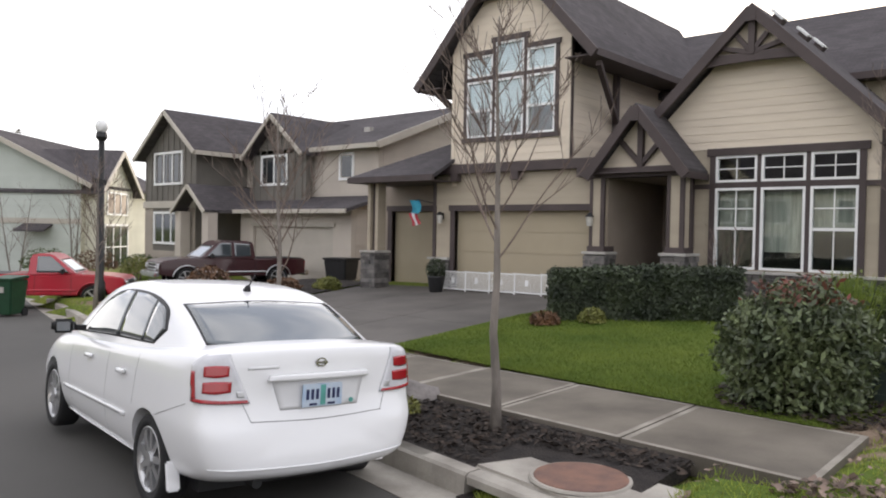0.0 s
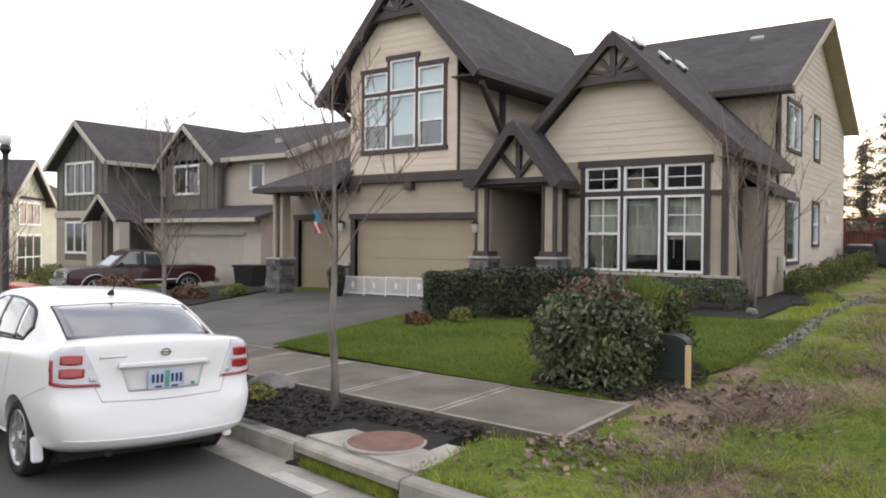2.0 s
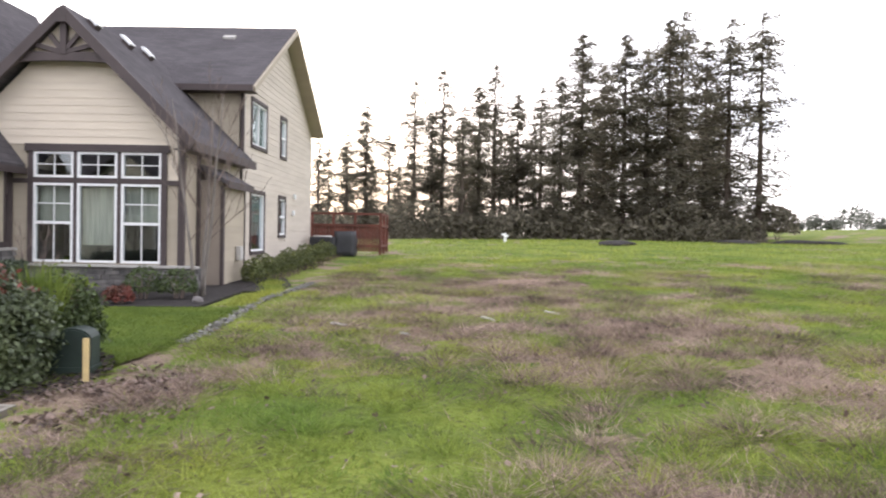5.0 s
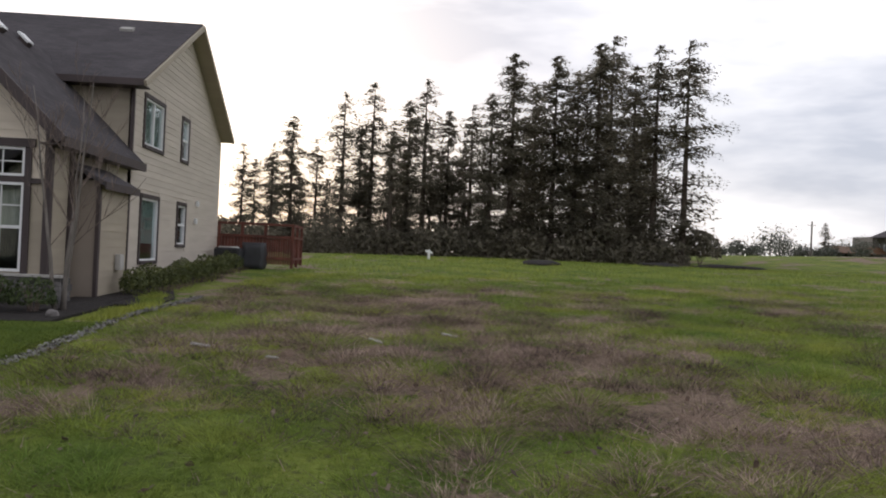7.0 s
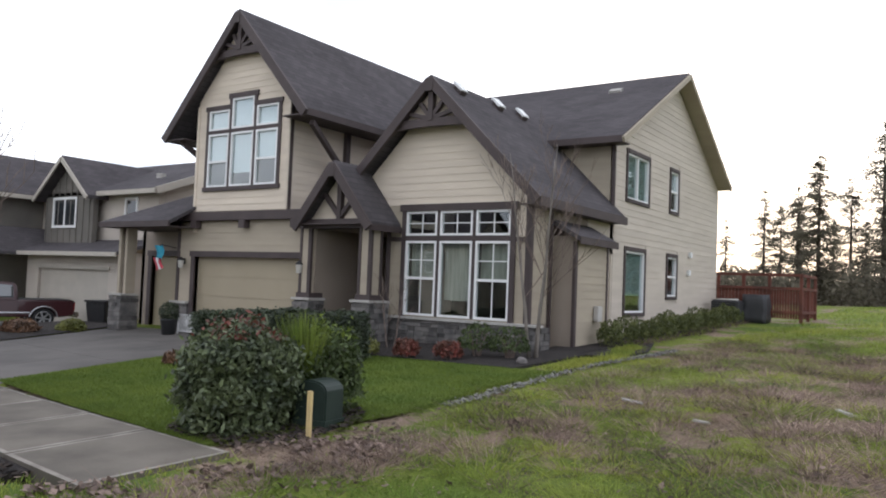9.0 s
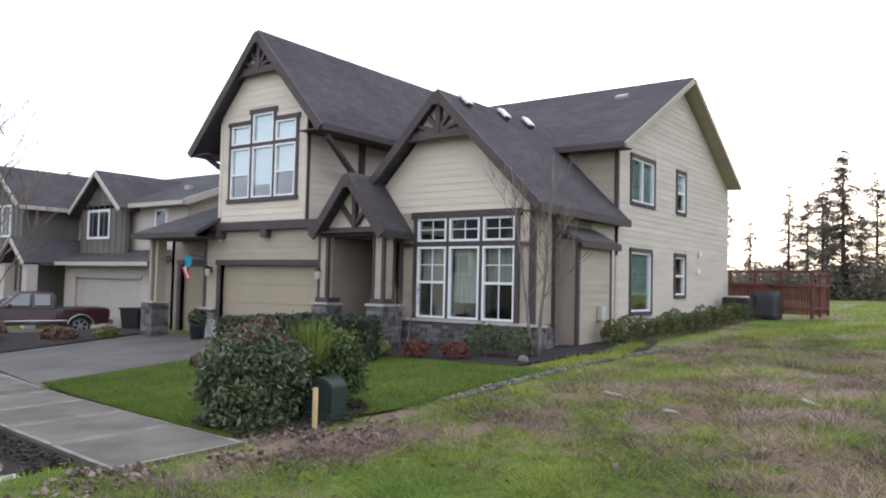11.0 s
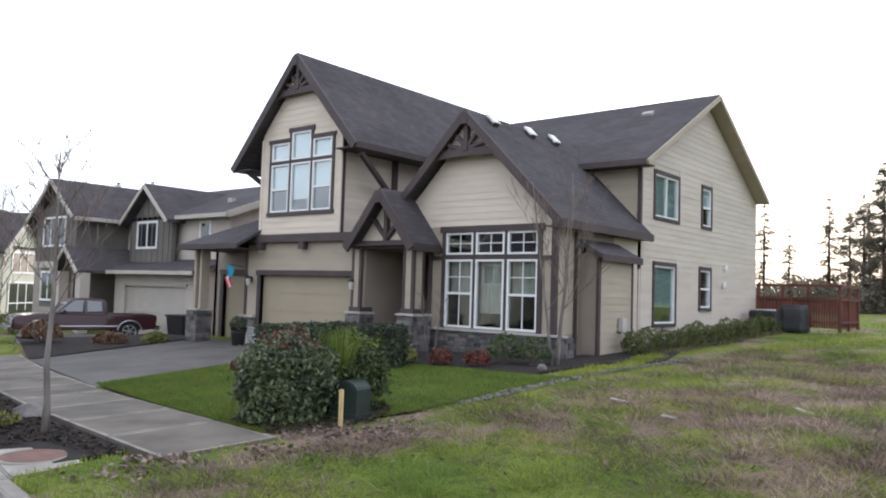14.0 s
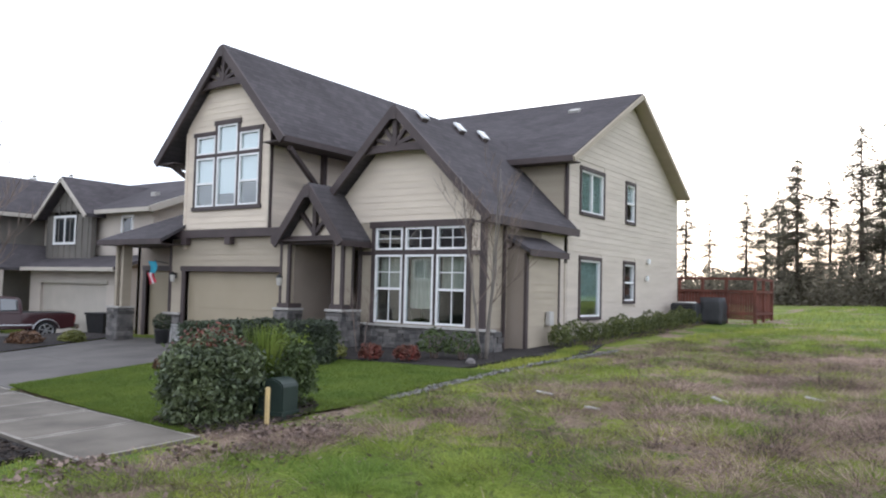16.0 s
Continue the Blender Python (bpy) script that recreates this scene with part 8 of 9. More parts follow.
shed = empty("far_building", Matrix.Translation((107.5, 137.0, gz(107, 137))), "dark grey building beyond the field", "building")
solid("wall", Plane((0, 0, 0), (1, 0, 0), (0, -1, 0)).box(-3.5, 3.5, -7, 0, -0.2, 5.6), BOX_FACES, GREY_BOARD, shed)
for s in (-1, 1):
    roof_slab("roof", [(s * 3.9, 0.4, 5.5), (s * 3.9, -7.4, 5.5), (0, -7.4, 7.2), (0, 0.4, 7.2)], 0.2, ROOF_Y, shed)
    solid("gable_wall", [(-3.5, 0 if s > 0 else -7, 5.6), (3.5, 0 if s > 0 else -7, 5.6), (0, 0 if s > 0 else -7, 7.05), (-3.5, -0.2 if s > 0 else -6.8, 5.6), (3.5, -0.2 if s > 0 else -6.8, 5.6), (0, -0.2 if s > 0 else -6.8, 7.05)], [(0, 1, 2), (5, 4, 3), (0, 3, 4, 1), (1, 4, 5, 2), (2, 5, 3, 0)], GREY_BOARD, shed)
simple_window(Plane((0, 0, 0), (1, 0, 0), (0, -1, 0)), -1.0, 1.0, 2.6, 4.0, shed, 2)

# ---- field cover ----
def scatter(n, x0, x1, y0, y1, power=1.0):
    """Places on the field, denser towards the street."""
    x = rng.uniform(x0, x1, n)
    y = y0 + rng.uniform(0, 1, n) ** power * (y1 - y0)
    ok = (y > curb_y(x) + 0.2) & ((x > 2.9 + 0.2 * np.sin(y * 2.3)) | (y < walk_y(x) - 0.25) & (x > 1.4) | (y < -8.6) & (x > 2.26) | (y > 13))
    return x[ok], y[ok]


def patch(x, y, f, seed):
    return np.array([noise.fractal(Vector((a * f, b * f, seed)), 1.0, 2.0, 3) for a, b in zip(x, y)])


def ground_lumps(x, y):
    return ground_z(x, y) + lump_height(x, y)


def grass(name, n, x0, x1, y0, y1, power, h0, h1, w, mat, label, dead, lean=0.5):
    """Blades where the pasture is green, or stalks where it is dead."""
    x, y = scatter(n, x0, x1, y0, y1, power)
    p = dryness(x, y) - 0.47
    ok = rng.uniform(size=len(x)) < np.clip(0.5 + (2.6 if dead else -2.6) * p, 0.04, 1)
    x, y, p = x[ok], y[ok], p[ok]
    n = len(x)
    h = rng.uniform(h0, h1, n) * (0.75 + 0.8 * np.abs(patch(x, y, 1.3, 5)))
    ang = rng.uniform(0, 6.28, n)
    base = np.stack([x, y, ground_lumps(x, y) - 0.01], -1)
    tip = base + np.stack([rng.normal(0, lean, n) * h, rng.normal(0, lean, n) * h, h], -1)
    ww = w * rng.uniform(0.6, 1.3, n)
    half = np.stack([np.cos(ang) * ww, np.sin(ang) * ww, np.zeros(n)], -1)
    tagged(blades_mesh(name, base, tip, half, mat), label, "grass", kind="stuff")


grass("field_grass", 300000, 1.4, 24, -14.0, 8, 1.5, 0.025, 0.08, 0.0055, FIELD_BLADE, "rough yellow-green field grass", False)
grass("field_grass_far", 70000, 2.6, 45, 4, 45, 1.3, 0.07, 0.16, 0.012, FIELD_BLADE, "rough yellow-green field grass farther off", False)
grass("dead_grass", 75000, 2.4, 24, -12.5, 10, 1.2, 0.04, 0.13, 0.004, DRY, "dead brown grass and weeds", True, 0.9)
grass("straw_mat", 30000, 2.4, 20, -12.6, 6, 1.3, 0.03, 0.07, 0.005, DRY, "flattened dead straw between the grass", True, 2.2)
grass("dead_stalks", 6000, 2.8, 22, -12.0, 8, 1.1, 0.10, 0.26, 0.0035, DRY, "tall dead weed stalks", True, 0.4)


def tussocks(name, count, blades, x0, x1, y0, y1, h, spread, w, mat, label, seed):
    r = np.random.default_rng(seed)
    x = r.uniform(x0, x1, count)
    y = y0 + r.uniform(0, 1, count) ** 1.25 * (y1 - y0)
    d = dryness(x, y)
    ok = (x > 3.1) & (y > curb_y(x) + 0.5) & (d < 0.7 if mat == FIELD_BLADE else d > 0.46 if mat == DRY else d > 0.26)
    x, y = x[ok], y[ok]
    gxy = np.repeat(np.stack([x, y, ground_lumps(x, y) - 0.01], -1), blades, 0)
    n = len(gxy)
    size = np.repeat(r.uniform(0.5, 1.3, len(x)), blades)
    off = r.normal(0, 1, (n, 2)) * (spread * size)[:, None]
    base = gxy.copy()
    base[:, :2] += off
    tip = base.copy()
    tip[:, :2] += off * r.uniform(0.5, 1.6, (n, 1)) + r.normal(0, 0.05, (n, 2))
    tip[:, 2] += h * size * r.uniform(0.4, 1.1, n)
    ang = r.uniform(0, 6.28, n)
    half = np.stack([np.cos(ang) * w, np.sin(ang) * w, np.zeros(n)], -1)
    tagged(blades_mesh(name, base, tip, half, mat), label, "grass", kind="stuff")


tussocks("dead_tussocks", 2100, 70, 3.1, 22, -11.8, 10, 0.14, 0.16, 0.0045, DRY, "clumps of dead brown weeds in the field", 71)
tussocks("green_tussocks", 2600, 70, 3.1, 22, -13.4, 12, 0.12, 0.14, 0.0055, FIELD_BLADE, "clumps of longer green grass in the field", 72)

tussocks("dark_weeds", 1400, 80, 3.1, 18, -12.4, 6, 0.15, 0.17, 0.0045, WEED, "clumps of dark withered weeds in the field", 73)

# fallen leaves at the sidewalk's end and over the field's edge
n = 5200
x = np.concatenate([rng.normal(2.85, 0.40, n // 3), rng.normal(2.3, 0.6, n // 3), rng.uniform(1.5, 11, n // 3)])
y = np.concatenate([rng.normal(-8.8, 0.6, n // 3), rng.normal(-10.4, 0.6, n // 3), -13.2 + 8.5 * rng.uniform(0, 1, n // 3) ** 1.5])
ok = (y > curb_y(x) + 0.2) & ((x > 2.24) | (y < walk_y(x) - 0.22)) & (x > 1.4) & (patch(x, y, 1.4, 21) + rng.normal(0, 0.12, len(x)) > 0.02)
x, y = x[ok], y[ok]
n = len(x)
c = np.stack([x, y, ground_lumps(x, y) + rng.uniform(0.01, 0.06, n)], -1)
ang = rng.uniform(0, 6.28, n)
sz = rng.uniform(0.012, 0.042, n)
right = np.stack([np.cos(ang) * sz, np.sin(ang) * sz, rng.normal(0, 0.4, n) * sz], -1)
up = np.stack([-np.sin(ang) * sz * 0.7, np.cos(ang) * sz * 0.7, rng.normal(0, 0.4, n) * sz], -1)
tagged(quads_mesh("fallen_leaves", c, right, up, DEAD_LEAF), "brown fallen leaves strewn on the ground", "leaves", kind="stuff")
# grass grown into the drain's mouth and along the kerb
n = 2600
x = rng.uniform(0.25, 1.5, n)
y = curb_y(x) + rng.uniform(-0.05, 0.10, n)
x2 = rng.uniform(1.7, 14, 2600)
x, y = np.concatenate([x, x2]), np.concatenate([y, curb_y(x2) + 0.17 + np.abs(rng.normal(0, 0.07, 2600))])
n = len(x)
base = np.stack([x, y, np.where(x < 1.6, road_z(x) + 0.0, road_z(x) + 0.15)], -1)
tip = base + np.stack([rng.normal(0, 0.03, n), rng.normal(-0.02, 0.03, n), rng.uniform(0.03, 0.11, n)], -1)
ang = rng.uniform(0, 6.28, n)
half = np.stack([np.cos(ang) * 0.006, np.sin(ang) * 0.006, np.zeros(n)], -1)
tagged(blades_mesh("kerb_grass", base, tip, half, FIELD_BLADE), "green grass growing at the kerb and in the drain", "grass", kind="stuff")
# tufts and litter that blur the edge of the side bed
n = 9000
y = rng.uniform(-2.8, 13.4, n)
x = np.where(y < -0.1, 2.32, np.maximum(1.62, 2.45 - 0.28 * (y + 0.1))) + 0.22 * patch(np.full(n, 3.0), y, 0.9, 31) + rng.normal(0, 0.13, n)
base = np.stack([x, y, ground_z(x, y) + 0.03], -1)
h = rng.uniform(0.03, 0.11, n)
tip = base + np.stack([rng.normal(0, 0.5, n) * h, rng.normal(0, 0.5, n) * h, h], -1)
ang = rng.uniform(0, 6.28, n)
half = np.stack([np.cos(ang) * 0.008, np.sin(ang) * 0.008, np.zeros(n)], -1)
dead = (y > 2.4) & (rng.uniform(size=n) < 0.75)
tagged(blades_mesh("bed_edge_grass", base[~dead], tip[~dead], half[~dead], FIELD_BLADE), "green tufts along the edge of the side bed", "grass", kind="stuff")
tagged(blades_mesh("bed_edge_straw", base[dead], tip[dead], half[dead], WEED), "brown dead tufts along the edge of the side bed", "grass", kind="stuff")
# gravel path along the lawn's edge
n = 2800
t = rng.uniform(0, 1, n)
gy = -6.3 + t * 8.5
gx = 2.72 + 0.10 * np.sin(gy * 0.9) + rng.normal(0, 0.055, n)
c = np.stack([gx, gy, np.interp(gy, PROFILE_Y, PROFILE_Z) + tilt(gx) + 0.03 + rng.uniform(0, 0.02, n)], -1)
ang = rng.uniform(0, 6.28, n)
sz = rng.uniform(0.010, 0.026, n)
right = np.stack([np.cos(ang) * sz, np.sin(ang) * sz, rng.normal(0, 0.3, n) * sz], -1)
up = np.stack([-np.sin(ang) * sz, np.cos(ang) * sz, rng.normal(0.3, 0.3, n) * sz], -1)
tagged(quads_mesh("gravel_edging", c, right, up, GRAVEL), "strip of pale gravel edging the lawn", "gravel", kind="stuff")


# ---- small things ----
def rock(x, y, z, sx, sy, sz, seed, label, mat=None):
    bm = bmesh.new()
    bmesh.ops.create_icosphere(bm, subdivisions=3, radius=1)
    for v in bm.verts:
        v.co *= 1 + 0.28 * noise.noise(v.co * 1.3 + Vector((seed, 0, 0))) + 0.08 * noise.noise(v.co * 4 + Vector((seed, 0, 0)))
        v.co = Vector((v.co.x * sx, v.co.y * sy, max(v.co.z, -0.35) * sz))
    ob = part("rock", bm, mat or ROCK, None, "", True)
    ob.matrix_basis = pose(x, y, z + 0.3 * sz, 0, 0, seed * 40)
    return tagged(ob, label, "rock")


ROCK = material("grey boulder", (0.22, 0.20, 0.19), (0.12, 0.11, 0.105), 0.9, scale=5, fine=30, bump=0.6, spread=0.2)
rock(-1.85, -10.25, float(road_z(-1.8)) + 0.2, 0.30, 0.20, 0.17, 1, "flat grey boulder in the mulch bed")
rock(1.55, -2.2, gz(1.5, -2.2) + 0.03, 0.14, 0.10, 0.09, 3, "small grey stone at the bed's edge")

GREEN_BOX = material("dark green enamel", (0.020, 0.034, 0.026), (0.014, 0.024, 0.019), 0.55, scale=3, fine=40, bump=0.08, spread=0.1)
box = empty("utility_box", pose(2.12, -7.81, gz(2.1, -7.8), 0, 0, 8) @ Matrix.Scale(0.92, 4), "dark green metal utility pedestal with a rounded top", "utility box")
bm = bmesh.new()
prof = [(-0.22, 0.0), (0.22, 0.0), (0.22, 0.44)] + [(0.22 * math.cos(a), 0.44 + 0.13 * math.sin(a)) for a in np.linspace(0.15, math.pi - 0.15, 10)] + [(-0.22, 0.44)]
fr = [bm.verts.new((a, -0.19, b)) for a, b in prof]
bk = [bm.verts.new((a, 0.19, b)) for a, b in prof]
bm.faces.new(fr)
bm.faces.new(bk[::-1])
for i in range(len(prof)):
    bm.faces.new((fr[i], bk[i], bk[(i + 1) % len(prof)], fr[(i + 1) % len(prof)]))
bmesh.ops.recalc_face_normals(bm, faces=bm.faces)
bmesh.ops.bevel(bm, geom=[e for e in bm.edges if e.calc_face_angle(0) > 0.8], offset=0.02, segments=2, affect="EDGES")
part("cover", bm, GREEN_BOX, box)
part("skirt", (lambda b: (bmesh.ops.create_cube(b, size=1, matrix=pose(0, 0, 0.05) @ Matrix.Diagonal((0.47, 0.41, 0.12, 1))), b)[1])(bmesh.new()), GREEN_BOX, box)
STAKE = material("yellow stake paint", (0.62, 0.48, 0.22), (0.52, 0.40, 0.2), 0.7, scale=6, fine=40, bump=0.1)
st = slab("marker_stake", Plane((2.48, -8.33, 0), (1, 0, 0), (0, -1, 0)), -0.028, 0.028, -0.02, 0.02, gz(2.5, -8.3) - 0.05, 0.335, STAKE, None, "", 0.006)
tagged(st, "pale yellow wooden marker stake", "stake")

# low lace-like panels before the garage door
fence = empty("low_fence", None, "low white openwork plastic panels before the garage door", "fence")
fa, fb = Vector((-9.35, -1.15, 0)), Vector((-5.45, -1.35, 0))
for i in range(5):
    a, b = fa.lerp(fb, i / 5), fa.lerp(fb, (i + 1) / 5)
    d = (b - a).normalized()
    F = Plane((a.x, a.y, 0.115 + float(tilt(a.x))), d, (d.y, -d.x, 0))
    L = (b - a).length
    slab("rail", F, 0.0, L, -0.012, 0.012, 0.46, 0.49, WHITE, fence)
    slab("rail", F, 0.0, L, -0.012, 0.012, 0.03, 0.06, WHITE, fence)
    slab("post", F, 0.0, 0.03, -0.016, 0.016, -0.03, 0.50, WHITE, fence)
    for k in range(18):
        u = 0.04 + (L - 0.05) * k / 18
        slab("picket", F, u, u + 0.014, -0.004, 0.004, 0.06, 0.46, WHITE, fence)
    slab("ornament", F, L * 0.5 - 0.05, L * 0.5 + 0.05, 0.005, 0.012, 0.2, 0.34, WHITE, fence, "", 0.003)

# dark covered bin between the two driveways
crate = empty("storage_bin", pose(-14.3, -0.2, gz(-14.3, -0.2), 0, 0, 12), "dark covered bin beside the neighbouring garage", "bin")
bm = bmesh.new()
lo = [bm.verts.new((a * 0.36, b * 0.30, 0.0)) for a, b in ((-1, -1), (1, -1), (1, 1), (-1, 1))]
hi = [bm.verts.new((a * 0.42, b * 0.36, 0.62)) for a, b in ((-1, -1), (1, -1), (1, 1), (-1, 1))]
bm.faces.new(lo[::-1])
bm.faces.new(hi)
for i in range(4):
    bm.faces.new((lo[i], lo[(i + 1) % 4], hi[(i + 1) % 4], hi[i]))
bmesh.ops.bevel(bm, geom=list(bm.edges), offset=0.03, segments=2, affect="EDGES")
part("tub", bm, BLACK, crate)
slab("lid", Plane((0, 0, 0), (1, 0, 0), (0, -1, 0)), -0.45, 0.45, -0.39, 0.39, 0.62, 0.69, BLACK, crate, "", 0.02)

# planter beside the garage
pot = empty("planter", pose(-9.25, -1.5, 0.115 + float(tilt(-9.25)) - 0.06), "dark planter with a bushy green plant", "planter")
bm = bmesh.new()
tube(bm, [(0, 0, 0), (0, 0, 0.05), (0, 0, 0.38), (0, 0, 0.42)], [0.15, 0.17, 0.22, 0.23], 18)
part("pot", bm, BLACK, pot, "dark glazed pot", True)
d = unit_rows(rng.normal(size=(900, 3)))
c = d * rng.uniform(0.7, 1.05, 900)[:, None] * np.array([0.26, 0.26, 0.28]) + np.array([0, 0, 0.60])
right, up = leaf_cloud(900, c, d, 0.04)
quads_mesh("foliage", c, right, up, HEDGE_LEAF, pot)

# windsock flag on the garage corner
flag = empty("garden_flag", pose(-10.35, -1.12, 1.55), "small blue, white and red banner on a bracket", "flag")
FLAG_BLUE = material("turquoise cloth", (0.04, 0.30, 0.40), (0.03, 0.22, 0.34), 0.8, scale=6, fine=40, bump=0.1)
FLAG_RED = material("red cloth", (0.50, 0.06, 0.08), None, 0.8, scale=6, fine=40, bump=0.1)
FLAG_WHITE = material("white cloth", (0.70, 0.70, 0.72), None, 0.8, scale=6, fine=40, bump=0.1)
bm = bmesh.new()
tube(bm, [(0.33, 0.30, 0.62), (0.05, 0.02, 0.70), (-0.02, 0.0, 0.66)], [0.012, 0.012, 0.008], 6)
part("bracket", bm, BLACK, flag)


def cloth(name, x0, x1, z0, z1, mat, ph):
    verts, faces = [], []
    for j in range(7):
        for i in range(5):
            s, t = i / 4, j / 6
            verts.append((x0 + (x1 - x0) * s + 0.05 * math.sin(3 * t + ph), 0.03 * math.sin(5 * s + 4 * t + ph), z0 + (z1 - z0) * t))
    k = len(verts)
    verts += [(a, b + 0.006, c) for a, b, c in verts]
    for j in range(6):
        for i in range(4):
            a = j * 5 + i
            faces += [(a, a + 1, a + 6, a + 5), (a + k, a + 5 + k, a + 6 + k, a + 1 + k)]
    solid(name, verts, faces, mat, flag, "", True)


cloth("banner", -0.20, 0.12, 0.32, 0.68, FLAG_BLUE, 0.3)
cloth("tail", -0.20, -0.08, 0.0, 0.34, FLAG_RED, 0.9)
cloth("tail", -0.07, 0.03, 0.02, 0.34, FLAG_WHITE, 1.6)
cloth("tail", 0.04, 0.12, 0.05, 0.34, FLAG_RED, 2.2)

# lanterns beside the garage doors
LAMP_GLASS = material("frosted lantern glass", (0.55, 0.53, 0.48), None, 0.3, scale=8, fine=60, bump=0.0)
lan = empty("wall_lantern", pose(-9.68, -0.80, 1.72), "dark wall lantern with frosted glass", "lantern", "lanterns beside the garage")
bm = bmesh.new()
bmesh.ops.create_cone(bm, cap_ends=True, segments=6, radius1=0.11, radius2=0.02, depth=0.09, matrix=pose(0, -0.12, 0.17))
bmesh.ops.create_cube(bm, size=1, matrix=pose(0, -0.03, 0.1) @ Matrix.Diagonal((0.09, 0.05, 0.16, 1)))
part("cap", bm, BLACK, lan)
bm = bmesh.new()
bmesh.ops.create_cone(bm, cap_ends=True, segments=6, radius1=0.06, radius2=0.085, depth=0.2, matrix=pose(0, -0.12, 0.02))
part("glass", bm, LAMP_GLASS, lan)
copy_thing(lan, pose(-5.22, -0.80, 1.68))

# street lamp
lamp = empty("street_lamp", pose(-16.2, -6.8, gz(-16.2, -6.8)), "tall black street lamp post with a pale globe", "street lamp")
bm = bmesh.new()
tube(bm, [(0, 0, -0.1), (0, 0, 0.5), (0, 0, 0.55), (0, 0, 4.2)], [0.13, 0.12, 0.085, 0.075], 14)
part("post", bm, BLACK, lamp, "black painted post", True)
bm = bmesh.new()
tube(bm, [(0, 0, 4.15), (0, 0, 4.25), (0, 0, 4.38)], [0.08, 0.15, 0.12], 14)
part("fitter", bm, BLACK, lamp)
bm = bmesh.new()
bmesh.ops.create_uvsphere(bm, u_segments=20, v_segments=14, radius=0.16, matrix=pose(0, 0, 4.53) @ Matrix.Diagonal((1, 1, 1.15, 1)))
part("globe", bm, WHITE, lamp, "pale glass globe", True)
bm = bmesh.new()
bmesh.ops.create_cube(bm, size=1, matrix=pose(0.16, -0.12, 3.1, 0, 12, 30) @ Matrix.Diagonal((0.42, 0.03, 0.13, 1)))
part("sign_blade", bm, BLACK, lamp)

# wheeled bin
BIN_GREEN = material("green bin plastic", (0.016, 0.06, 0.028), (0.012, 0.045, 0.022), 0.5, scale=4, fine=50, bump=0.08)
wb = empty("wheeled_bin", pose(-16.9, -8.75, float(road_z(-16.9)) - 0.01, 0, 0, 35), "dark green wheeled refuse bin on the street", "bin")
bm = bmesh.new()
lo = [bm.verts.new((a * 0.23, b * 0.26, 0.07)) for a, b in ((-1, -1), (1, -1), (1, 1), (-1, 1))]
hi = [bm.verts.new((a * 0.30, b * 0.34, 0.92)) for a, b in ((-1, -1), (1, -1), (1, 1), (-1, 1))]
bm.faces.new(lo[::-1])
bm.faces.new(hi)
for i in range(4):
    bm.faces.new((lo[i], lo[(i + 1) % 4], hi[(i + 1) % 4], hi[i]))
bmesh.ops.bevel(bm, geom=list(bm.edges), offset=0.03, segments=2, affect="EDGES")
part("tub", bm, BIN_GREEN, wb)
bm = bmesh.new()
bmesh.ops.create_cube(bm, size=1, matrix=pose(0, 0, 0.96, 4, 0, 0) @ Matrix.Diagonal((0.64, 0.74, 0.07, 1)))
bmesh.ops.bevel(bm, geom=list(bm.edges), offset=0.025, segments=2, affect="EDGES")
part("lid", bm, BIN_GREEN, wb)
slab("paper_label", Plane((0, -0.33, 0), (1, 0, 0), (0, -1, 0)), -0.10, 0.10, 0.0, 0.006, 0.62, 0.76, CAPSTONE, wb)
for s in (-1, 1):
    bm = bmesh.new()
    bmesh.ops.create_cone(bm, cap_ends=True, segments=18, radius1=0.11, radius2=0.11, depth=0.05, matrix=pose(s * 0.24, 0.26, 0.11, 0, 90, 0))
    part("wheel", bm, RUBBER, wb)

# red timber fence, trellis and the air conditioner behind the house
RED_WOOD = material("red stained timber", (0.175, 0.060, 0.042), (0.105, 0.040, 0.030), 0.8, scale=2, fine=40, bump=0.3, spread=0.15, vary=0.15)
tf = empty("timber_screen", None, "red stained timber fence with a trellis end", "fence")
g0 = gz(2.0, 14)
F = Plane((0, 13.95, 0), (1, 0, 0), (0, -1, 0))
for u in (0.5, 1.35, 2.2, 3.2):
    slab("post", F, u - 0.05, u + 0.05, -0.1, 0.0, g0 - 0.1, 2.30, RED_WOOD, tf)
for z in (2.2, 1.75, 0.95):
    slab("rail", F, 0.45, 3.25, 0.0, 0.05, z, z + 0.09, RED_WOOD, tf)
for i in range(11):
    slab("board", F, 2.26 + i * 0.085, 2.33 + i * 0.085, -0.06, -0.03, 0.78, 1.74, RED_WOOD, tf)
for i in range(15):
    slab("board", F, 0.5 + i * 0.115, 0.60 + i * 0.115, -0.06, -0.03, 0.9, 1.80, RED_WOOD, tf)
FR_ = Plane((3.2, 0, 0), (0, 1, 0), (1, 0, 0))
for u in (15.3, 16.7):
    slab("post", FR_, u - 0.05, u + 0.05, -0.05, 0.05, g0 - 0.1, 2.30, RED_WOOD, tf)
for z in (2.2, 1.75, 0.95):
    slab("rail", FR_, 13.96, 16.75, 0.0, 0.05, z, z + 0.09, RED_WOOD, tf)
for i in range(16):
    slab("board", FR_, 14.0 + i * 0.17, 14.07 + i * 0.17, -0.06, -0.03, 0.78, 1.74, RED_WOOD, tf)
ac = empty("air_conditioner", pose(1.2, 12.5, gz(1.2, 12.5)), "dark grey air conditioner unit behind the house", "air conditioner")
AC_GREY = material("dark grey metal", (0.06, 0.06, 0.065), None, 0.5, 0.3, scale=3, fine=40, bump=0.05)
bm = bmesh.new()
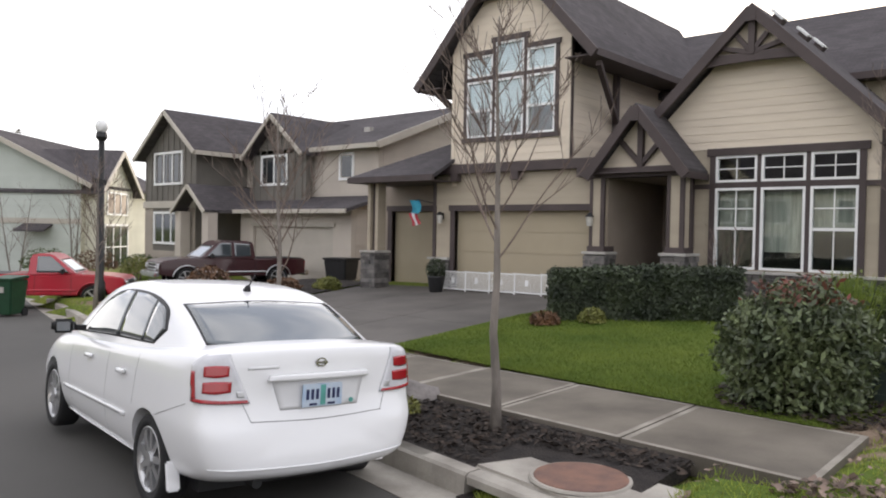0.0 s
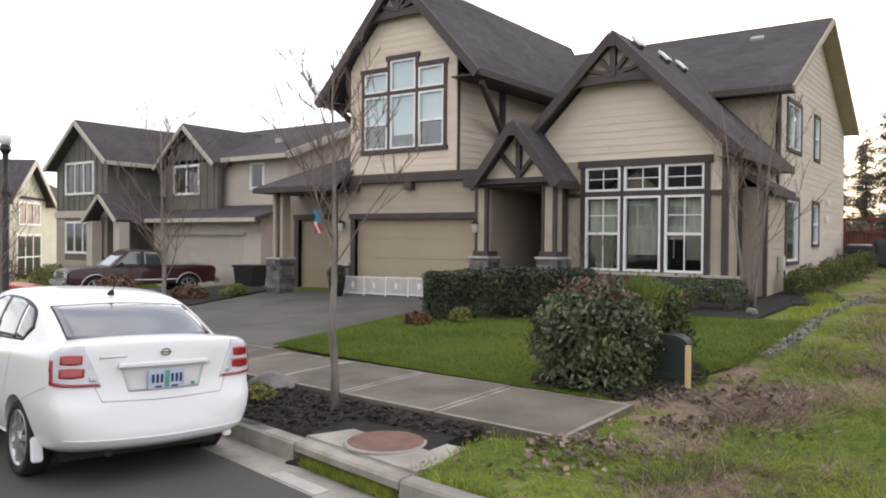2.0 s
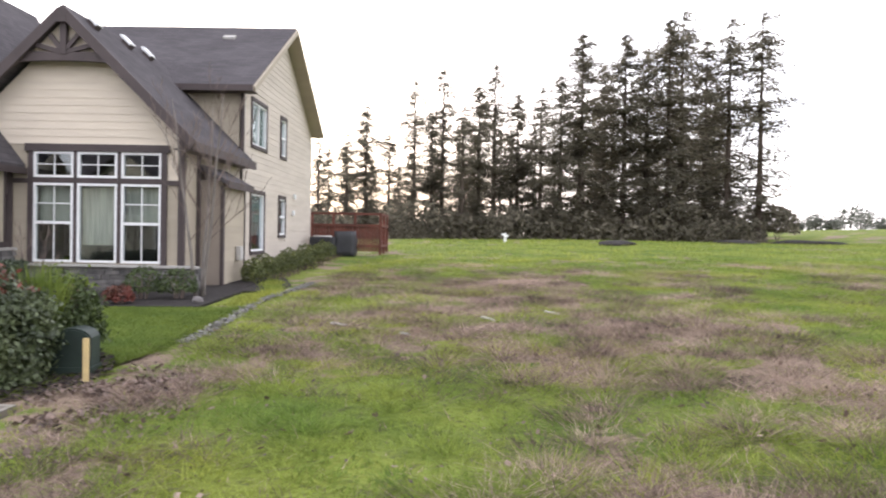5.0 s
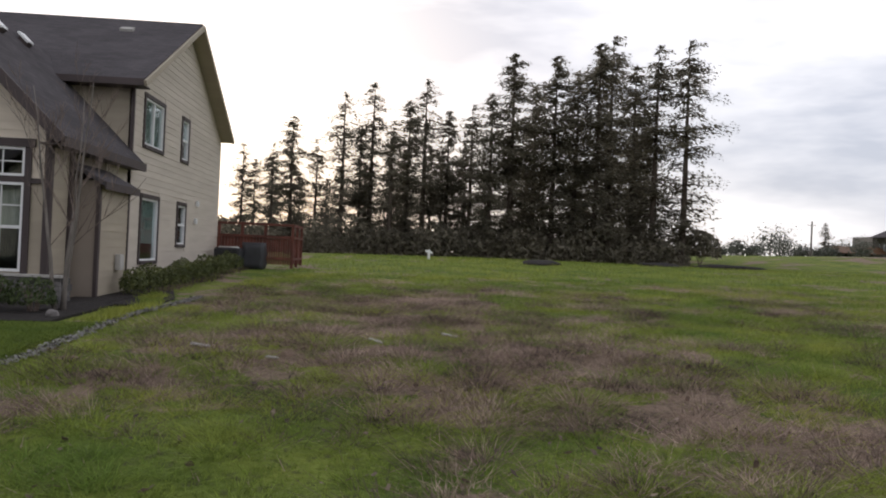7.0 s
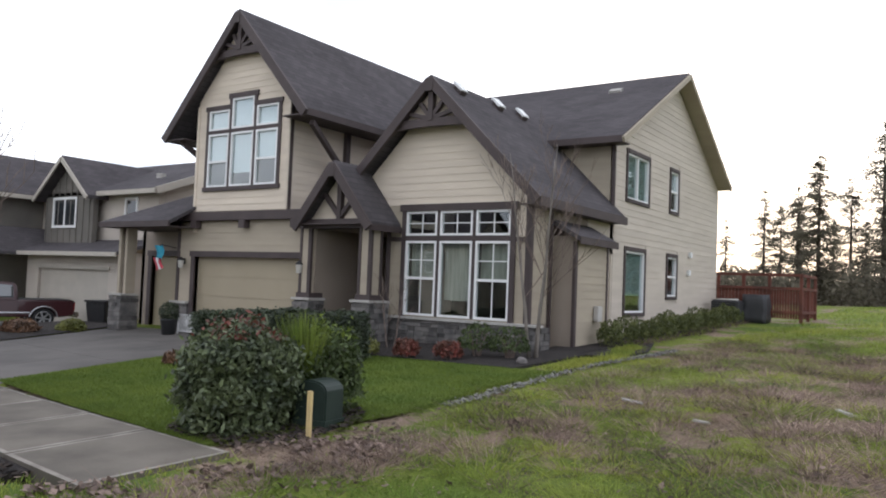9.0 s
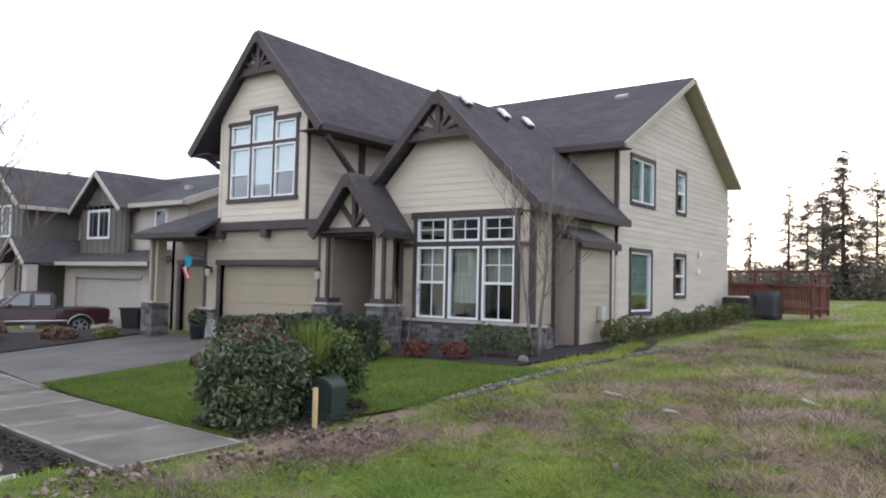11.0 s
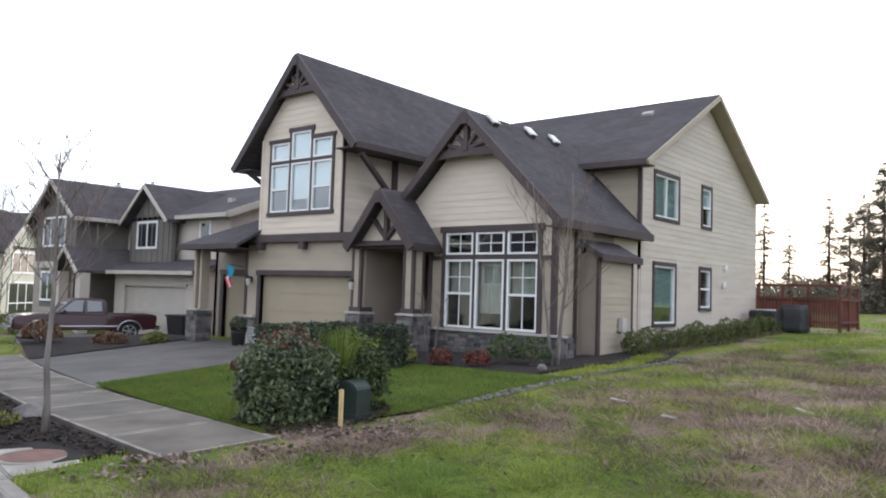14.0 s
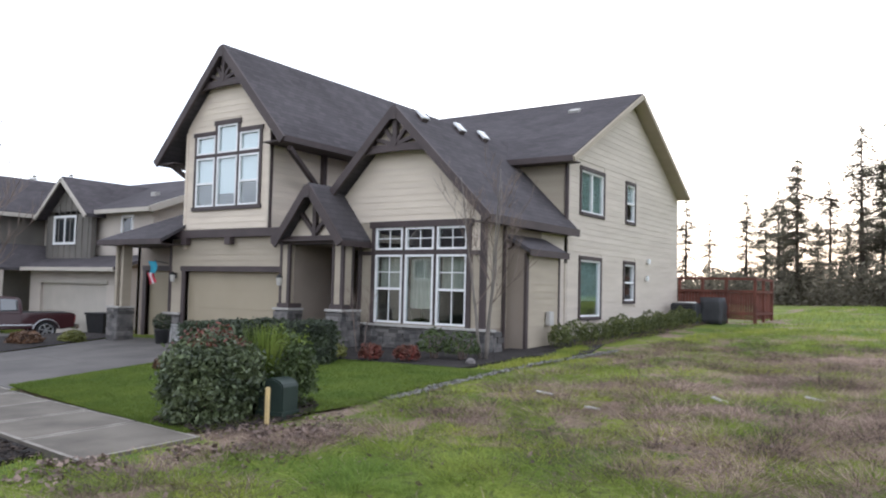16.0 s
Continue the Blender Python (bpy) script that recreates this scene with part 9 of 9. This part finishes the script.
bmesh.ops.create_cube(bm, size=1, matrix=pose(0, 0, 0.40) @ Matrix.Diagonal((0.85, 0.85, 0.74, 1)))
bmesh.ops.bevel(bm, geom=list(bm.edges), offset=0.04, segments=2, affect="EDGES")
part("casing", bm, AC_GREY, ac)
bm = bmesh.new()
bmesh.ops.create_cone(bm, cap_ends=True, segments=24, radius1=0.36, radius2=0.34, depth=0.05, matrix=pose(0, 0, 0.79))
part("fan_grille", bm, CAPSTONE, ac)
bm = bmesh.new()
bmesh.ops.create_cube(bm, size=1, matrix=pose(0, 0, 0.01) @ Matrix.Diagonal((1.0, 1.0, 0.08, 1)))
part("pad", bm, CONCRETE, ac)
for i in range(9):
    solid("louvre", Plane((0, -0.43, 0), (1, 0, 0), (0, -1, 0)).box(-0.36, 0.36, 0.0, 0.012, 0.12 + i * 0.068, 0.15 + i * 0.068), BOX_FACES, BLACK, ac)
bb = empty("covered_grill", pose(1.95, 13.2, gz(1.9, 13.2)), "barbecue under a dark cover beside the fence", "grill")
bm = bmesh.new()
bmesh.ops.create_cube(bm, size=1, matrix=pose(0, 0, 0.48) @ Matrix.Diagonal((0.8, 0.55, 0.95, 1)))
bmesh.ops.subdivide_edges(bm, edges=bm.edges, cuts=4, use_grid_fill=True)
for v in bm.verts:
    v.co += Vector((noise.noise(v.co * 4), noise.noise(v.co * 4 + Vector((3, 0, 0))), 0)) * 0.08 - Vector((v.co.x, v.co.y, 0)) * 0.25 * max(0, v.co.z - 0.6)
part("cover", bm, AC_GREY, bb, "", True)

# mounds and marks in the field
for x, y, sx, sy, sz, i in ((15.0, 26.5, 1.5, 1.0, 0.22, 1), (25.5, 38.0, 2.6, 1.2, 0.25, 2), (33.0, 44.0, 3.0, 1.2, 0.3, 4)):
    rock(x, y, gz(x, y) - 0.05, sx, sy, sz, i + 5, "low dark heap of soil in the field", MULCH)
post = empty("marker_post", pose(8.97, 29.6, gz(8.97, 29.6)), "short white marker post in the field", "post")
bm = bmesh.new()
tube(bm, [(0, 0, -0.1), (0, 0, 0.35), (0.02, 0, 0.55)], [0.07, 0.08, 0.05], 8)
part("pipe", bm, WHITE, post)
bm = bmesh.new()
bmesh.ops.create_cube(bm, size=1, matrix=pose(0.0, 0, 0.42, 0, 15, 0) @ Matrix.Diagonal((0.42, 0.05, 0.12, 1)))
part("board", bm, WHITE, post)
for i, (x, y, a) in enumerate(((4.59, -4.96, 30), (6.82, -4.13, -25), (5.6, -5.6, 70), (7.9, -3.4, 10))):
    t = slab("scrap", Plane((0, 0, 0), (1, 0, 0), (0, -1, 0)), -0.13, 0.13, -0.03, 0.03, 0.0, 0.025, CAPSTONE, None, "", 0.006)
    t.matrix_basis = pose(x, y, float(ground_lumps(np.array([x]), np.array([y]))[0]) + 0.03, 8, 10, a)
    tagged(t, "pale scrap of wood lying in the grass", "scrap")
